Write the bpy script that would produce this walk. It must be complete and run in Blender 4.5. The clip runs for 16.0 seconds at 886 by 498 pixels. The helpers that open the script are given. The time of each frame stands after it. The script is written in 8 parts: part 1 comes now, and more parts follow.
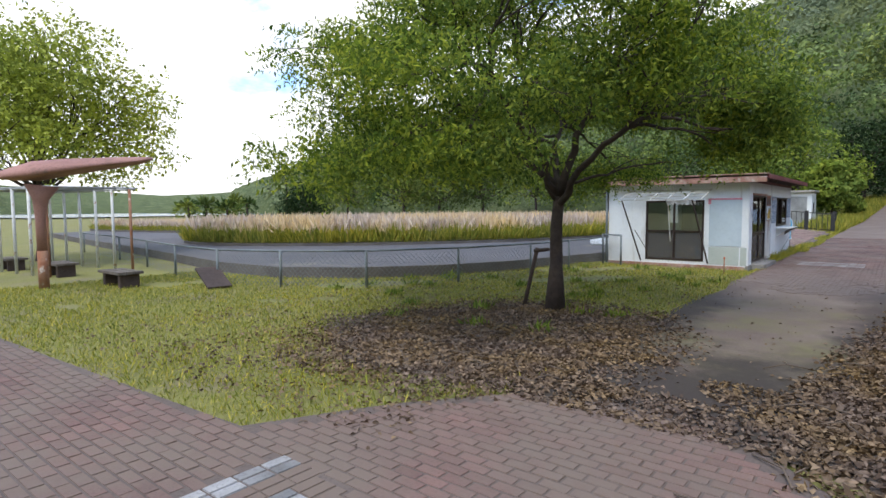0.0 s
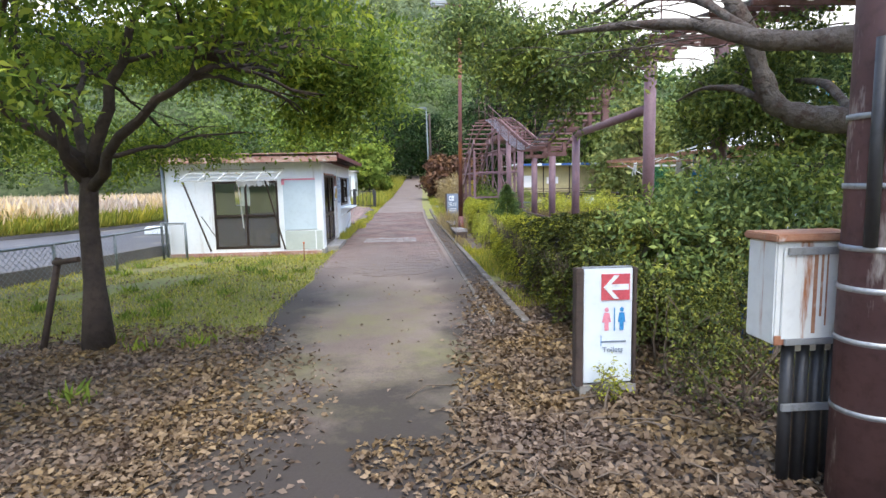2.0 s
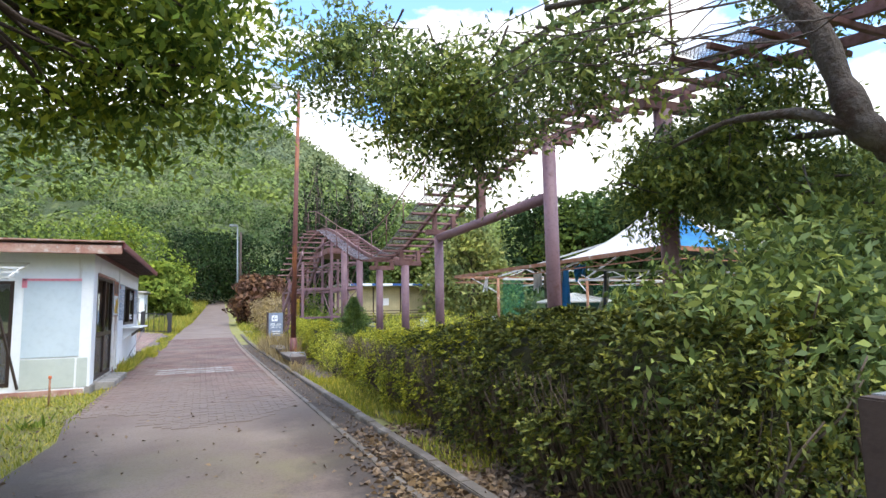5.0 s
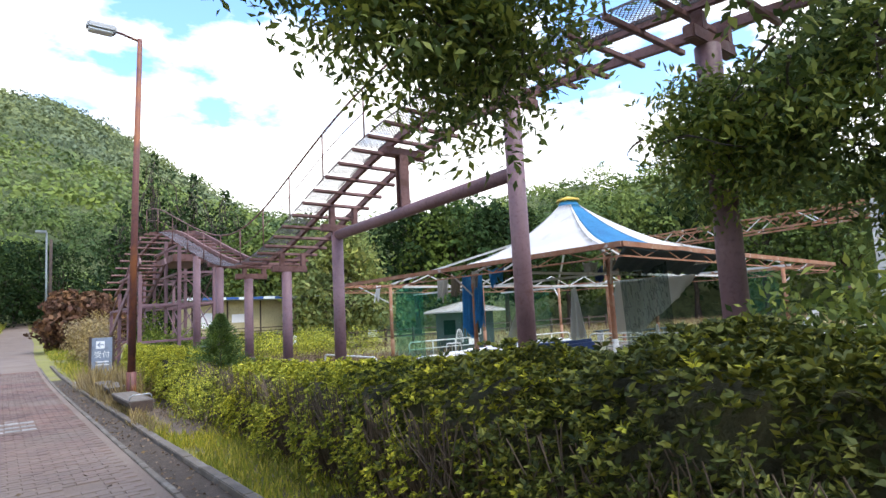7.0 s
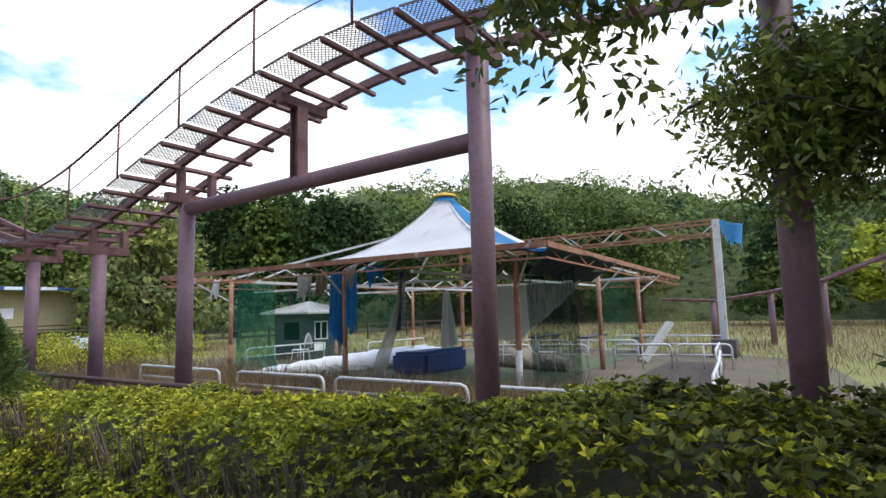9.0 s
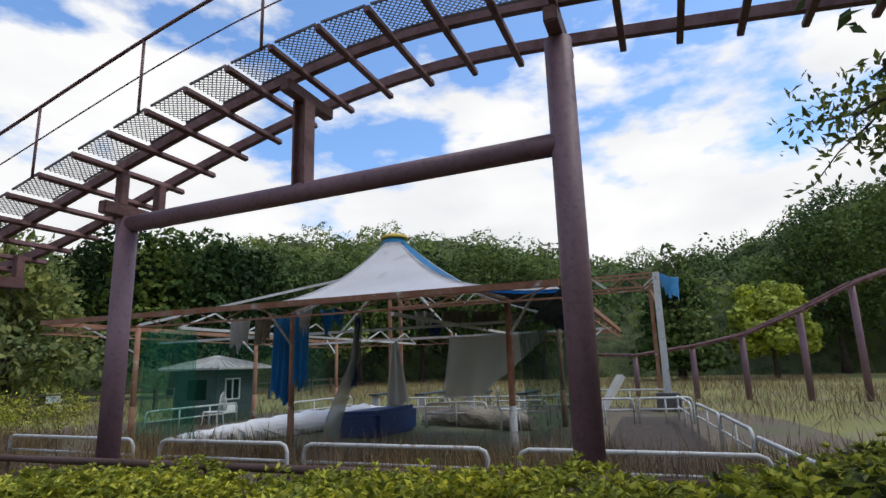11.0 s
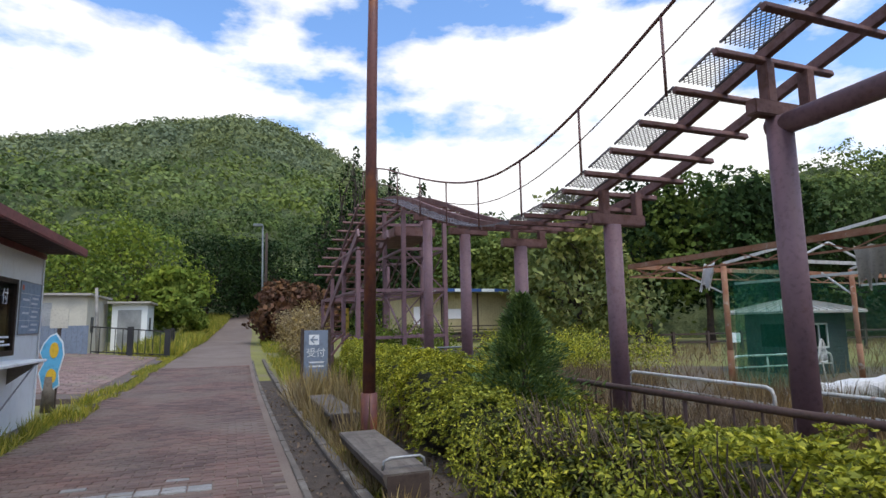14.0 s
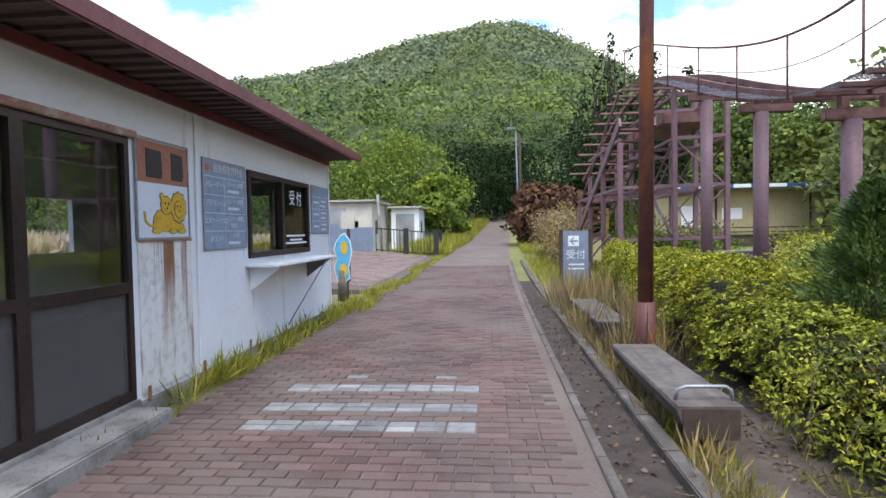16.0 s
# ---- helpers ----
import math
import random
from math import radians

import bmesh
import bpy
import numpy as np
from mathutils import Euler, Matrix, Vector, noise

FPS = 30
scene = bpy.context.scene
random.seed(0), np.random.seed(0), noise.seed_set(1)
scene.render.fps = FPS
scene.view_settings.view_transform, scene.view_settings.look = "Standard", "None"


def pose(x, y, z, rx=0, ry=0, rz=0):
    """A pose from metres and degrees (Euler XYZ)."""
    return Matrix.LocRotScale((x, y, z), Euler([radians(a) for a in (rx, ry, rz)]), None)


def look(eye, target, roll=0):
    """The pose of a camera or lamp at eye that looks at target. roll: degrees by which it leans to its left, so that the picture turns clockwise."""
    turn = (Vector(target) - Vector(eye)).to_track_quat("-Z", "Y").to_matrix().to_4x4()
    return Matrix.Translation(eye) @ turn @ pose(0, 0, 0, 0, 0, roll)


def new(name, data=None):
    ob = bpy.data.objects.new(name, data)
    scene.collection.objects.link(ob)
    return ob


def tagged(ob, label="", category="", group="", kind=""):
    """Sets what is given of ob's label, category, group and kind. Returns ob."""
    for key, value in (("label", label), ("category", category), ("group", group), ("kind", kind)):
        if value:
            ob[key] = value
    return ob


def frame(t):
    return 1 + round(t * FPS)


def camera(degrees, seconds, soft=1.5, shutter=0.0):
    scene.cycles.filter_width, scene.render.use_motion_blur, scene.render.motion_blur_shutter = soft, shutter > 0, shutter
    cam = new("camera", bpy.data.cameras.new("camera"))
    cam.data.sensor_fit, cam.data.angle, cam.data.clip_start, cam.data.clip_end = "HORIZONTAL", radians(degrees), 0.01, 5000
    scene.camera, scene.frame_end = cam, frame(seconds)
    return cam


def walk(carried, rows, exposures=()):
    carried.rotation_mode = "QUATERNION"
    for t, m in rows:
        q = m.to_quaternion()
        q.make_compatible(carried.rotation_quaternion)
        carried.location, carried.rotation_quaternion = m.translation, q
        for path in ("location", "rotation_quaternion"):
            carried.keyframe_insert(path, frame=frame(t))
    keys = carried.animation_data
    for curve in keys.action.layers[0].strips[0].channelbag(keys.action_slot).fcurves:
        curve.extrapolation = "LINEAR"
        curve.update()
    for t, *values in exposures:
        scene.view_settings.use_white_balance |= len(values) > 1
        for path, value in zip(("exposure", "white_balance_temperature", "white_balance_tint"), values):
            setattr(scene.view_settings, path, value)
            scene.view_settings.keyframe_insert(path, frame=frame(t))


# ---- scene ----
cam = camera(76.4, 16.0)
PATH = [
    (0, (-0.098, 0.107, 1.633), (-1.351, 1.66, 1.492), -0.4),
    (0.5, (-0.404, 0.557, 1.591), (-1.157, 2.4, 1.397), -1.6),
    (1, (-0.718, 1.045, 1.638), (-1.113, 2.992, 1.406), -1.5),
    (1.5, (-0.913, 1.591, 1.674), (-0.98, 3.575, 1.432), -1.3),
    (2, (-1.064, 2.165, 1.692), (-0.93, 4.147, 1.458), -1.2),
    (2.5, (-1.196, 2.727, 1.587), (-0.935, 4.703, 1.417), -1.2),
    (3, (-1.263, 3.317, 1.463), (-0.848, 5.269, 1.333), -1.2),
    (3.5, (-1.366, 3.825, 1.405), (-0.868, 5.762, 1.355), -1.3),
    (4, (-1.379, 4.377, 1.39), (-0.809, 6.293, 1.453), -1.6),
    (4.5, (-1.4, 4.895, 1.324), (-0.73, 6.771, 1.497), -1.3),
    (4.7, (-1.416, 5.097, 1.268), (-0.701, 6.955, 1.46), -1.2),
    (6.8, (-1.232, 7.957, 1.352), (-0.04, 9.545, 1.592), -2.4),
    (7, (-1.219, 8.243, 1.354), (0.015, 9.8, 1.586), -3.0),
    (7.5, (-1.177, 8.735, 1.365), (0.15, 10.213, 1.596), -2.6),
    (8, (-0.99, 9.378, 1.417), (0.493, 10.704, 1.626), -2.7),
    (8.5, (-0.953, 9.931, 1.456), (0.643, 11.12, 1.653), -2.5),
    (9, (-0.842, 10.445, 1.461), (0.826, 11.527, 1.672), -1.5),
    (9.2, (-0.775, 10.666, 1.465), (0.914, 11.709, 1.704), -1.4),
    (11.3, (-0.483, 12.656, 1.359), (1.348, 13.352, 1.765), -1.7),
    (11.5, (-0.458, 12.858, 1.365), (1.37, 13.559, 1.77), -1.5),
    (12, (-0.42, 13.417, 1.345), (1.402, 14.159, 1.706), -1.4),
    (12.5, (-0.482, 13.82, 1.351), (1.235, 14.789, 1.691), -1.0),
    (13, (-0.624, 14.115, 1.334), (0.883, 15.389, 1.66), -0.2),
    (13.5, (-0.687, 14.248, 1.358), (0.532, 15.806, 1.652), -0.5),
    (14, (-0.617, 14.313, 1.308), (0.079, 16.17, 1.571), -1.0),
    (14.5, (-0.637, 14.338, 1.3), (-0.386, 16.314, 1.485), -0.6),
    (15, (-0.594, 14.376, 1.296), (-0.609, 16.372, 1.419), -0.8),
    (15.5, (-0.573, 14.611, 1.242), (-0.702, 16.606, 1.278), -1.0),
    (16, (-0.617, 15.099, 1.27), (-0.787, 17.09, 1.205), -1.0),
]

# ---- light and exposure ----
EXPOSURES = [(0.0, 0.22), (1.0, 0.74), (2.0, 1.0), (4.5, 1.0), (7.0, 0.86), (9.2, 0.3), (11.3, -0.37), (12.5, -0.33), (13.5, -0.2), (14.5, 0.04), (15.2, 0.24), (16.0, 0.6)]
walk(cam, [(t, look(*r)) for t, *r in PATH], EXPOSURES)

SUN_EL, SUN_AZ = radians(62), radians(165)
world = bpy.data.worlds.new("sky")
scene.world = world
world.use_nodes = True
wn, wl = world.node_tree.nodes, world.node_tree.links
wn.clear()
w_out, w_bg = wn.new("ShaderNodeOutputWorld"), wn.new("ShaderNodeBackground")
sky = wn.new("ShaderNodeTexSky")
sky.sky_type, sky.sun_disc, sky.sun_elevation, sky.sun_rotation = "NISHITA", False, SUN_EL, SUN_AZ
sky.dust_density, sky.ozone_density = 1.2, 1.6
w_tc, w_map = wn.new("ShaderNodeTexCoord"), wn.new("ShaderNodeMapping")
w_map.inputs["Scale"].default_value = (1.0, 1.0, 2.3)
w_noise = wn.new("ShaderNodeTexNoise")
w_noise.inputs["Scale"].default_value, w_noise.inputs["Detail"].default_value = 3.4, 10
w_noise.inputs["Roughness"].default_value = 0.55
w_ramp = wn.new("ShaderNodeValToRGB")
w_ramp.color_ramp.elements[0].position, w_ramp.color_ramp.elements[1].position = 0.43, 0.53
w_shade = wn.new("ShaderNodeTexNoise")
w_shade.inputs["Scale"].default_value, w_shade.inputs["Detail"].default_value = 5.0, 4
w_cloud = wn.new("ShaderNodeMix")
w_cloud.data_type = "RGBA"
w_cloud.inputs["A"].default_value, w_cloud.inputs["B"].default_value = (6.6, 6.8, 7.2, 1), (10.6, 10.5, 10.3, 1)
w_mix = wn.new("ShaderNodeMix")
w_mix.data_type = "RGBA"
wl.new(w_tc.outputs["Generated"], w_map.inputs["Vector"])
wl.new(w_map.outputs["Vector"], w_noise.inputs["Vector"])
wl.new(w_map.outputs["Vector"], w_shade.inputs["Vector"])
w_sep, w_low, w_add = wn.new("ShaderNodeSeparateXYZ"), wn.new("ShaderNodeMapRange"), wn.new("ShaderNodeMath")
for key, v in (("From Min", 0.14), ("From Max", 0.52), ("To Min", 0.17), ("To Max", -0.08)):
    w_low.inputs[key].default_value = v
wl.new(w_tc.outputs["Generated"], w_sep.inputs["Vector"])
wl.new(w_sep.outputs["Z"], w_low.inputs["Value"])
wl.new(w_noise.outputs["Fac"], w_add.inputs[0])
wl.new(w_low.outputs["Result"], w_add.inputs[1])
wl.new(w_add.outputs[0], w_ramp.inputs["Fac"])
wl.new(w_shade.outputs["Fac"], w_cloud.inputs["Factor"])
wl.new(w_ramp.outputs["Color"], w_mix.inputs["Factor"])
w_tint = wn.new("ShaderNodeMix")
w_tint.data_type, w_tint.blend_type = "RGBA", "MULTIPLY"
w_tint.inputs["Factor"].default_value = 1.0
w_tint.inputs["B"].default_value = (1.5, 1.85, 2.2, 1)
wl.new(sky.outputs["Color"], w_tint.inputs["A"])
wl.new(w_tint.outputs["Result"], w_mix.inputs["A"])
wl.new(w_cloud.outputs["Result"], w_mix.inputs["B"])
wl.new(w_mix.outputs["Result"], w_bg.inputs["Color"])
w_bg.inputs["Strength"].default_value = 0.14
wl.new(w_bg.outputs["Background"], w_out.inputs["Surface"])

sun = new("sun", bpy.data.lights.new("sun", "SUN"))
sun.data.energy, sun.data.angle, sun.data.color = 2.3, radians(32), (1.0, 0.95, 0.87)
sun.matrix_basis = look((0, 0, 40), (-40 * math.sin(SUN_AZ) / math.tan(SUN_EL), -40 * math.cos(SUN_AZ) / math.tan(SUN_EL), 0))


# ---- materials ----
def lin(c):
    return (*c, 1.0) if len(c) == 3 else c


def node_mix(nt, a, b, fac, blend="MIX"):
    n = nt.nodes.new("ShaderNodeMix")
    n.data_type, n.blend_type = "RGBA", blend
    for key, v in (("A", a), ("B", b), ("Factor", fac)):
        if isinstance(v, bpy.types.NodeSocket):
            nt.links.new(v, n.inputs[key])
        else:
            n.inputs[key].default_value = v if key == "Factor" else lin(v)
    return n.outputs["Result"]


def node_noise(nt, scale, detail=5, stretch=(1, 1, 1), rough=0.6):
    geo, mp, ns = nt.nodes.new("ShaderNodeNewGeometry"), nt.nodes.new("ShaderNodeMapping"), nt.nodes.new("ShaderNodeTexNoise")
    mp.inputs["Scale"].default_value = stretch
    ns.inputs["Scale"].default_value, ns.inputs["Detail"].default_value, ns.inputs["Roughness"].default_value = scale, detail, rough
    nt.links.new(geo.outputs["Position"], mp.inputs["Vector"])
    nt.links.new(mp.outputs["Vector"], ns.inputs["Vector"])
    return ns.outputs["Fac"]


def node_ramp(nt, fac, lo, hi):
    n = nt.nodes.new("ShaderNodeMapRange")
    n.inputs["From Min"].default_value, n.inputs["From Max"].default_value = lo, hi
    nt.links.new(fac, n.inputs["Value"])
    return n.outputs["Result"]


def mat(name, c1, c2, rough=0.75, metal=0.0, fine=30, big=1.5, bump=0.15, stain=None, stain_at=(0.55, 0.7), stain_scale=2.0,
        stain_stretch=(1, 1, 1), isl=0.0, obj=0.0, spec=0.4, depth=0.01, fleck=0.5):
    m = bpy.data.materials.new(name)
    m.use_nodes = True
    nt = m.node_tree
    b = nt.nodes["Principled BSDF"]
    f, g = node_noise(nt, fine), node_noise(nt, big, 4)
    col = node_mix(nt, c1, c2, node_ramp(nt, g, 0.35, 0.65))
    col = node_mix(nt, col, node_mix(nt, col, (fleck, fleck, fleck), 1.0, "MULTIPLY"), node_ramp(nt, f, 0.5, 0.85))
    for on, sock in ((isl, "Random Per Island"), (obj, "Random")):
        if on:
            src = nt.nodes.new("ShaderNodeNewGeometry" if sock == "Random Per Island" else "ShaderNodeObjectInfo")
            hs = nt.nodes.new("ShaderNodeHueSaturation")
            r = nt.nodes.new("ShaderNodeMapRange")
            r.inputs["To Min"].default_value, r.inputs["To Max"].default_value = 1 - on, 1 + on
            nt.links.new(src.outputs[sock], r.inputs["Value"])
            nt.links.new(r.outputs["Result"], hs.inputs["Value"])
            nt.links.new(col, hs.inputs["Color"])
            col = hs.outputs["Color"]
    if stain:
        s = node_noise(nt, stain_scale, 6, stain_stretch, 0.65)
        col = node_mix(nt, col, stain, node_ramp(nt, s, *stain_at))
    nt.links.new(col, b.inputs["Base Color"])
    rr = nt.nodes.new("ShaderNodeMapRange")
    rr.inputs["To Min"].default_value, rr.inputs["To Max"].default_value = max(rough - 0.1, 0.03), min(rough + 0.12, 1)
    nt.links.new(f, rr.inputs["Value"])
    nt.links.new(rr.outputs["Result"], b.inputs["Roughness"])
    b.inputs["Metallic"].default_value = metal
    b.inputs["Specular IOR Level"].default_value = spec
    if bump:
        bp = nt.nodes.new("ShaderNodeBump")
        bp.inputs["Strength"].default_value, bp.inputs["Distance"].default_value = bump, depth
        nt.links.new(f, bp.inputs["Height"])
        nt.links.new(bp.outputs["Normal"], b.inputs["Normal"])
    return m


def foliage(name, dark, mid, light, trans=0.3, patch=0.8, crowns=0.0, gloss=0.3):
    m = bpy.data.materials.new(name)
    m.use_nodes = True
    nt = m.node_tree
    b, out = nt.nodes["Principled BSDF"], nt.nodes["Material Output"]
    geo, ramp = nt.nodes.new("ShaderNodeNewGeometry"), nt.nodes.new("ShaderNodeValToRGB")
    el = ramp.color_ramp.elements
    el[0].color, el[1].color = lin(dark), lin(light)
    el.new(0.55).color = lin(mid)
    nt.links.new(geo.outputs["Random Per Island"], ramp.inputs["Fac"])
    col = node_mix(nt, ramp.outputs["Color"], node_mix(nt, ramp.outputs["Color"], (1.25, 1.15, 0.7), 1.0, "MULTIPLY"),
                   node_ramp(nt, node_noise(nt, patch, 3), 0.4, 0.65))
    if crowns:
        vo, sep = nt.nodes.new("ShaderNodeTexVoronoi"), nt.nodes.new("ShaderNodeSeparateColor")
        vo.inputs["Scale"].default_value = crowns
        nt.links.new(geo.outputs["Position"], vo.inputs["Vector"])
        nt.links.new(vo.outputs["Color"], sep.inputs["Color"])
        col = node_mix(nt, col, node_mix(nt, col, (2.1, 1.75, 1.5), 1.0, "MULTIPLY"), sep.outputs["Red"])
        col = node_mix(nt, col, node_mix(nt, col, (0.5, 0.62, 0.7), 1.0, "MULTIPLY"), node_ramp(nt, sep.outputs["Green"], 0.55, 0.75))
    nt.links.new(col, b.inputs["Base Color"])
    b.inputs["Roughness"].default_value, b.inputs["Specular IOR Level"].default_value = 0.9 - gloss, gloss
    tr, mx = nt.nodes.new("ShaderNodeBsdfTranslucent"), nt.nodes.new("ShaderNodeMixShader")
    nt.links.new(col, tr.inputs["Color"])
    mx.inputs["Fac"].default_value = trans
    nt.links.new(b.outputs["BSDF"], mx.inputs[1])
    nt.links.new(tr.outputs["BSDF"], mx.inputs[2])
    nt.links.new(mx.outputs["Shader"], out.inputs["Surface"])
    return m


def see_through(name, tint, clear, rough=0.03, gloss=(0.9, 0.9, 0.9), mirror=0.0):
    """Glass or thin net: part clear, part surface."""
    m = bpy.data.materials.new(name)
    m.use_nodes = True
    nt = m.node_tree
    b, out = nt.nodes["Principled BSDF"], nt.nodes["Material Output"]
    b.inputs["Base Color"].default_value, b.inputs["Roughness"].default_value = lin(gloss), rough
    b.inputs["Specular IOR Level"].default_value = 0.4
    b.inputs["Metallic"].default_value = mirror
    tp, mx = nt.nodes.new("ShaderNodeBsdfTransparent"), nt.nodes.new("ShaderNodeMixShader")
    tp.inputs["Color"].default_value = lin(tint)
    mx.inputs["Fac"].default_value = 1 - clear
    nt.links.new(tp.outputs["BSDF"], mx.inputs[1])
    nt.links.new(b.outputs["BSDF"], mx.inputs[2])
    nt.links.new(mx.outputs["Shader"], out.inputs["Surface"])
    return m


M = {}
M["brick"] = mat("paving_brick", (0.156, 0.092, 0.078), (0.105, 0.070, 0.063), 0.85, fine=60, big=0.9, bump=0.3, isl=0.3, stain=(0.164, 0.130, 0.111), stain_at=(0.42, 0.72), stain_scale=0.7)
M["brick_piece"] = mat("paving_brick_piece", (0.156, 0.092, 0.078), (0.105, 0.070, 0.063), 0.85, fine=60, big=0.9, bump=0.3, obj=0.3, stain=(0.164, 0.130, 0.111), stain_at=(0.42, 0.72), stain_scale=0.7)
M["pale_brick"] = mat("pale_paving_brick", (0.302, 0.295, 0.288), (0.194, 0.191, 0.187), 0.8, fine=50, big=3, bump=0.3, obj=0.25, stain=(0.108, 0.094, 0.086), stain_at=(0.55, 0.75), stain_scale=4)
M["plaza_brick"] = mat("dusty_plaza_brick", (0.190, 0.108, 0.090), (0.146, 0.090, 0.076), 0.9, fine=60, big=0.9, bump=0.3, isl=0.16, stain=(0.164, 0.122, 0.096), stain_at=(0.36, 0.60), stain_scale=0.8)
M["plaza_piece"] = mat("dusty_plaza_brick_piece", (0.190, 0.108, 0.090), (0.146, 0.090, 0.076), 0.9, fine=60, big=0.9, bump=0.3, obj=0.16, stain=(0.164, 0.122, 0.096), stain_at=(0.36, 0.60), stain_scale=0.8)
M["pink_brick"] = mat("pale_pink_forecourt_brick", (0.30, 0.205, 0.185), (0.23, 0.165, 0.150), 0.85, fine=50, big=0.9, bump=0.3, isl=0.2, stain=(0.27, 0.23, 0.17), stain_at=(0.5, 0.7), stain_scale=0.9)
M["joint"] = mat("brick_joint", (0.105, 0.080, 0.068), (0.140, 0.108, 0.092), 0.95, fine=40, bump=0.4)
M["concrete"] = mat("concrete", (0.32, 0.30, 0.275), (0.22, 0.205, 0.19), 0.9, fine=40, bump=0.3, stain=(0.09, 0.085, 0.07), stain_at=(0.5, 0.75), stain_scale=3)
M["kerb"] = mat("mossy_brown_kerb", (0.155, 0.132, 0.112), (0.105, 0.09, 0.076), 0.95, fine=35, big=2.5, bump=0.4, stain=(0.28, 0.26, 0.23), stain_at=(0.55, 0.7), stain_scale=1.8)
M["dark_concrete"] = mat("dark_concrete", (0.14, 0.125, 0.115), (0.09, 0.08, 0.075), 0.95, fine=30, bump=0.4)
M["asphalt"] = mat("asphalt", (0.12, 0.115, 0.12), (0.085, 0.083, 0.088), 0.9, fine=60, big=0.3, bump=0.3, stain=(0.25, 0.22, 0.16), stain_at=(0.6, 0.75), stain_scale=0.35)
M["soil"] = mat("gutter_soil", (0.050, 0.038, 0.030), (0.088, 0.066, 0.051), 0.97, fine=60, big=6, bump=0.8, depth=0.02)
M["litter_soil"] = mat("leaf_soil", (0.095, 0.072, 0.056), (0.162, 0.124, 0.097), 0.97, fine=45, big=3, bump=0.8, depth=0.02)
M["purple"] = mat("faded_purple_paint", (0.215, 0.125, 0.145), (0.165, 0.095, 0.112), 0.55, fine=25, big=2, bump=0.08, stain=(0.12, 0.05, 0.035), stain_at=(0.6, 0.78), stain_scale=5)
M["track"] = mat("rusty_purple_steel", (0.20, 0.105, 0.10), (0.13, 0.062, 0.06), 0.65, fine=30, big=3, bump=0.15, stain=(0.10, 0.04, 0.025), stain_at=(0.5, 0.7), stain_scale=6)
M["mesh_steel"] = mat("grey_expanded_metal", (0.22, 0.20, 0.22), (0.13, 0.11, 0.12), 0.6, 0.3, bump=0.1)
M["rust_pole"] = mat("rusty_red_pole_paint", (0.17, 0.06, 0.05), (0.11, 0.045, 0.045), 0.6, fine=25, big=1.2, bump=0.15, stain=(0.26, 0.09, 0.035), stain_at=(0.5, 0.62), stain_scale=2.2, stain_stretch=(1, 1, 0.5))
M["white_wall"] = mat("white_painted_panel", (0.78, 0.80, 0.81), (0.71, 0.74, 0.755), 0.6, fine=15, big=0.8, bump=0.05, fleck=0.9, stain=(0.36, 0.30, 0.23), stain_at=(0.60, 0.82), stain_scale=5, stain_stretch=(1, 1, 0.12))
M["pale_panel"] = mat("pale_blue_grey_panel", (0.50, 0.58, 0.63), (0.43, 0.51, 0.56), 0.55, fine=12, big=1.5, bump=0.03, fleck=0.9)
M["grey_panel"] = mat("grey_green_panel", (0.46, 0.50, 0.46), (0.40, 0.44, 0.40), 0.6, fine=12, big=1.5, bump=0.03, fleck=0.9)
M["rusty_panel"] = mat("rust_streaked_panel", (0.72, 0.72, 0.69), (0.66, 0.64, 0.58), 0.6, fine=15, bump=0.08, stain=(0.26, 0.12, 0.05), stain_at=(0.56, 0.68), stain_scale=8, stain_stretch=(1, 1, 0.1))


def rust_runs(m):
    """Rust running down from the top edge of a panel."""
    nt = m.node_tree
    b = nt.nodes["Principled BSDF"]
    col = b.inputs["Base Color"].links[0].from_socket
    geo, sep, mul = nt.nodes.new("ShaderNodeNewGeometry"), nt.nodes.new("ShaderNodeSeparateXYZ"), nt.nodes.new("ShaderNodeMath")
    nt.links.new(geo.outputs["Position"], sep.inputs["Vector"])
    mul.operation = "MULTIPLY"
    nt.links.new(node_ramp(nt, node_noise(nt, 9.0, 3, (1, 1, 0.05), 0.6), 0.53, 0.62), mul.inputs[0])
    nt.links.new(node_ramp(nt, sep.outputs["Z"], 0.25, 1.05), mul.inputs[1])
    col = node_mix(nt, col, (0.24, 0.11, 0.05), mul.outputs[0])
    nt.links.new(col, b.inputs["Base Color"])


rust_runs(M["rusty_panel"])
# Dark brown for the kiosk's room, with the indoor dimness put into the colour.
M["wall_dark"] = mat("dimmed_brown", (0.23, 0.21, 0.19), (0.16, 0.15, 0.135), 0.9, bump=0.05)
M["maroon"] = mat("maroon_painted_metal", (0.20, 0.055, 0.055), (0.15, 0.04, 0.042), 0.5, fine=20, bump=0.08, stain=(0.1, 0.05, 0.035), stain_at=(0.55, 0.75), stain_scale=6)
M["soffit"] = mat("brown_ribbed_soffit", (0.13, 0.09, 0.08), (0.09, 0.06, 0.055), 0.7, bump=0.1)
M["rust_edge"] = mat("rusted_roof_edge", (0.32, 0.16, 0.12), (0.42, 0.27, 0.21), 0.85, fine=30, big=4, bump=0.3, stain=(0.5, 0.45, 0.4), stain_at=(0.55, 0.7), stain_scale=9)
M["bronze"] = mat("bronze_aluminium", (0.07, 0.05, 0.045), (0.05, 0.035, 0.032), 0.4, 0.6, bump=0.03)
M["steel"] = mat("galvanised_steel", (0.38, 0.39, 0.40), (0.27, 0.28, 0.29), 0.5, 0.5, bump=0.08)
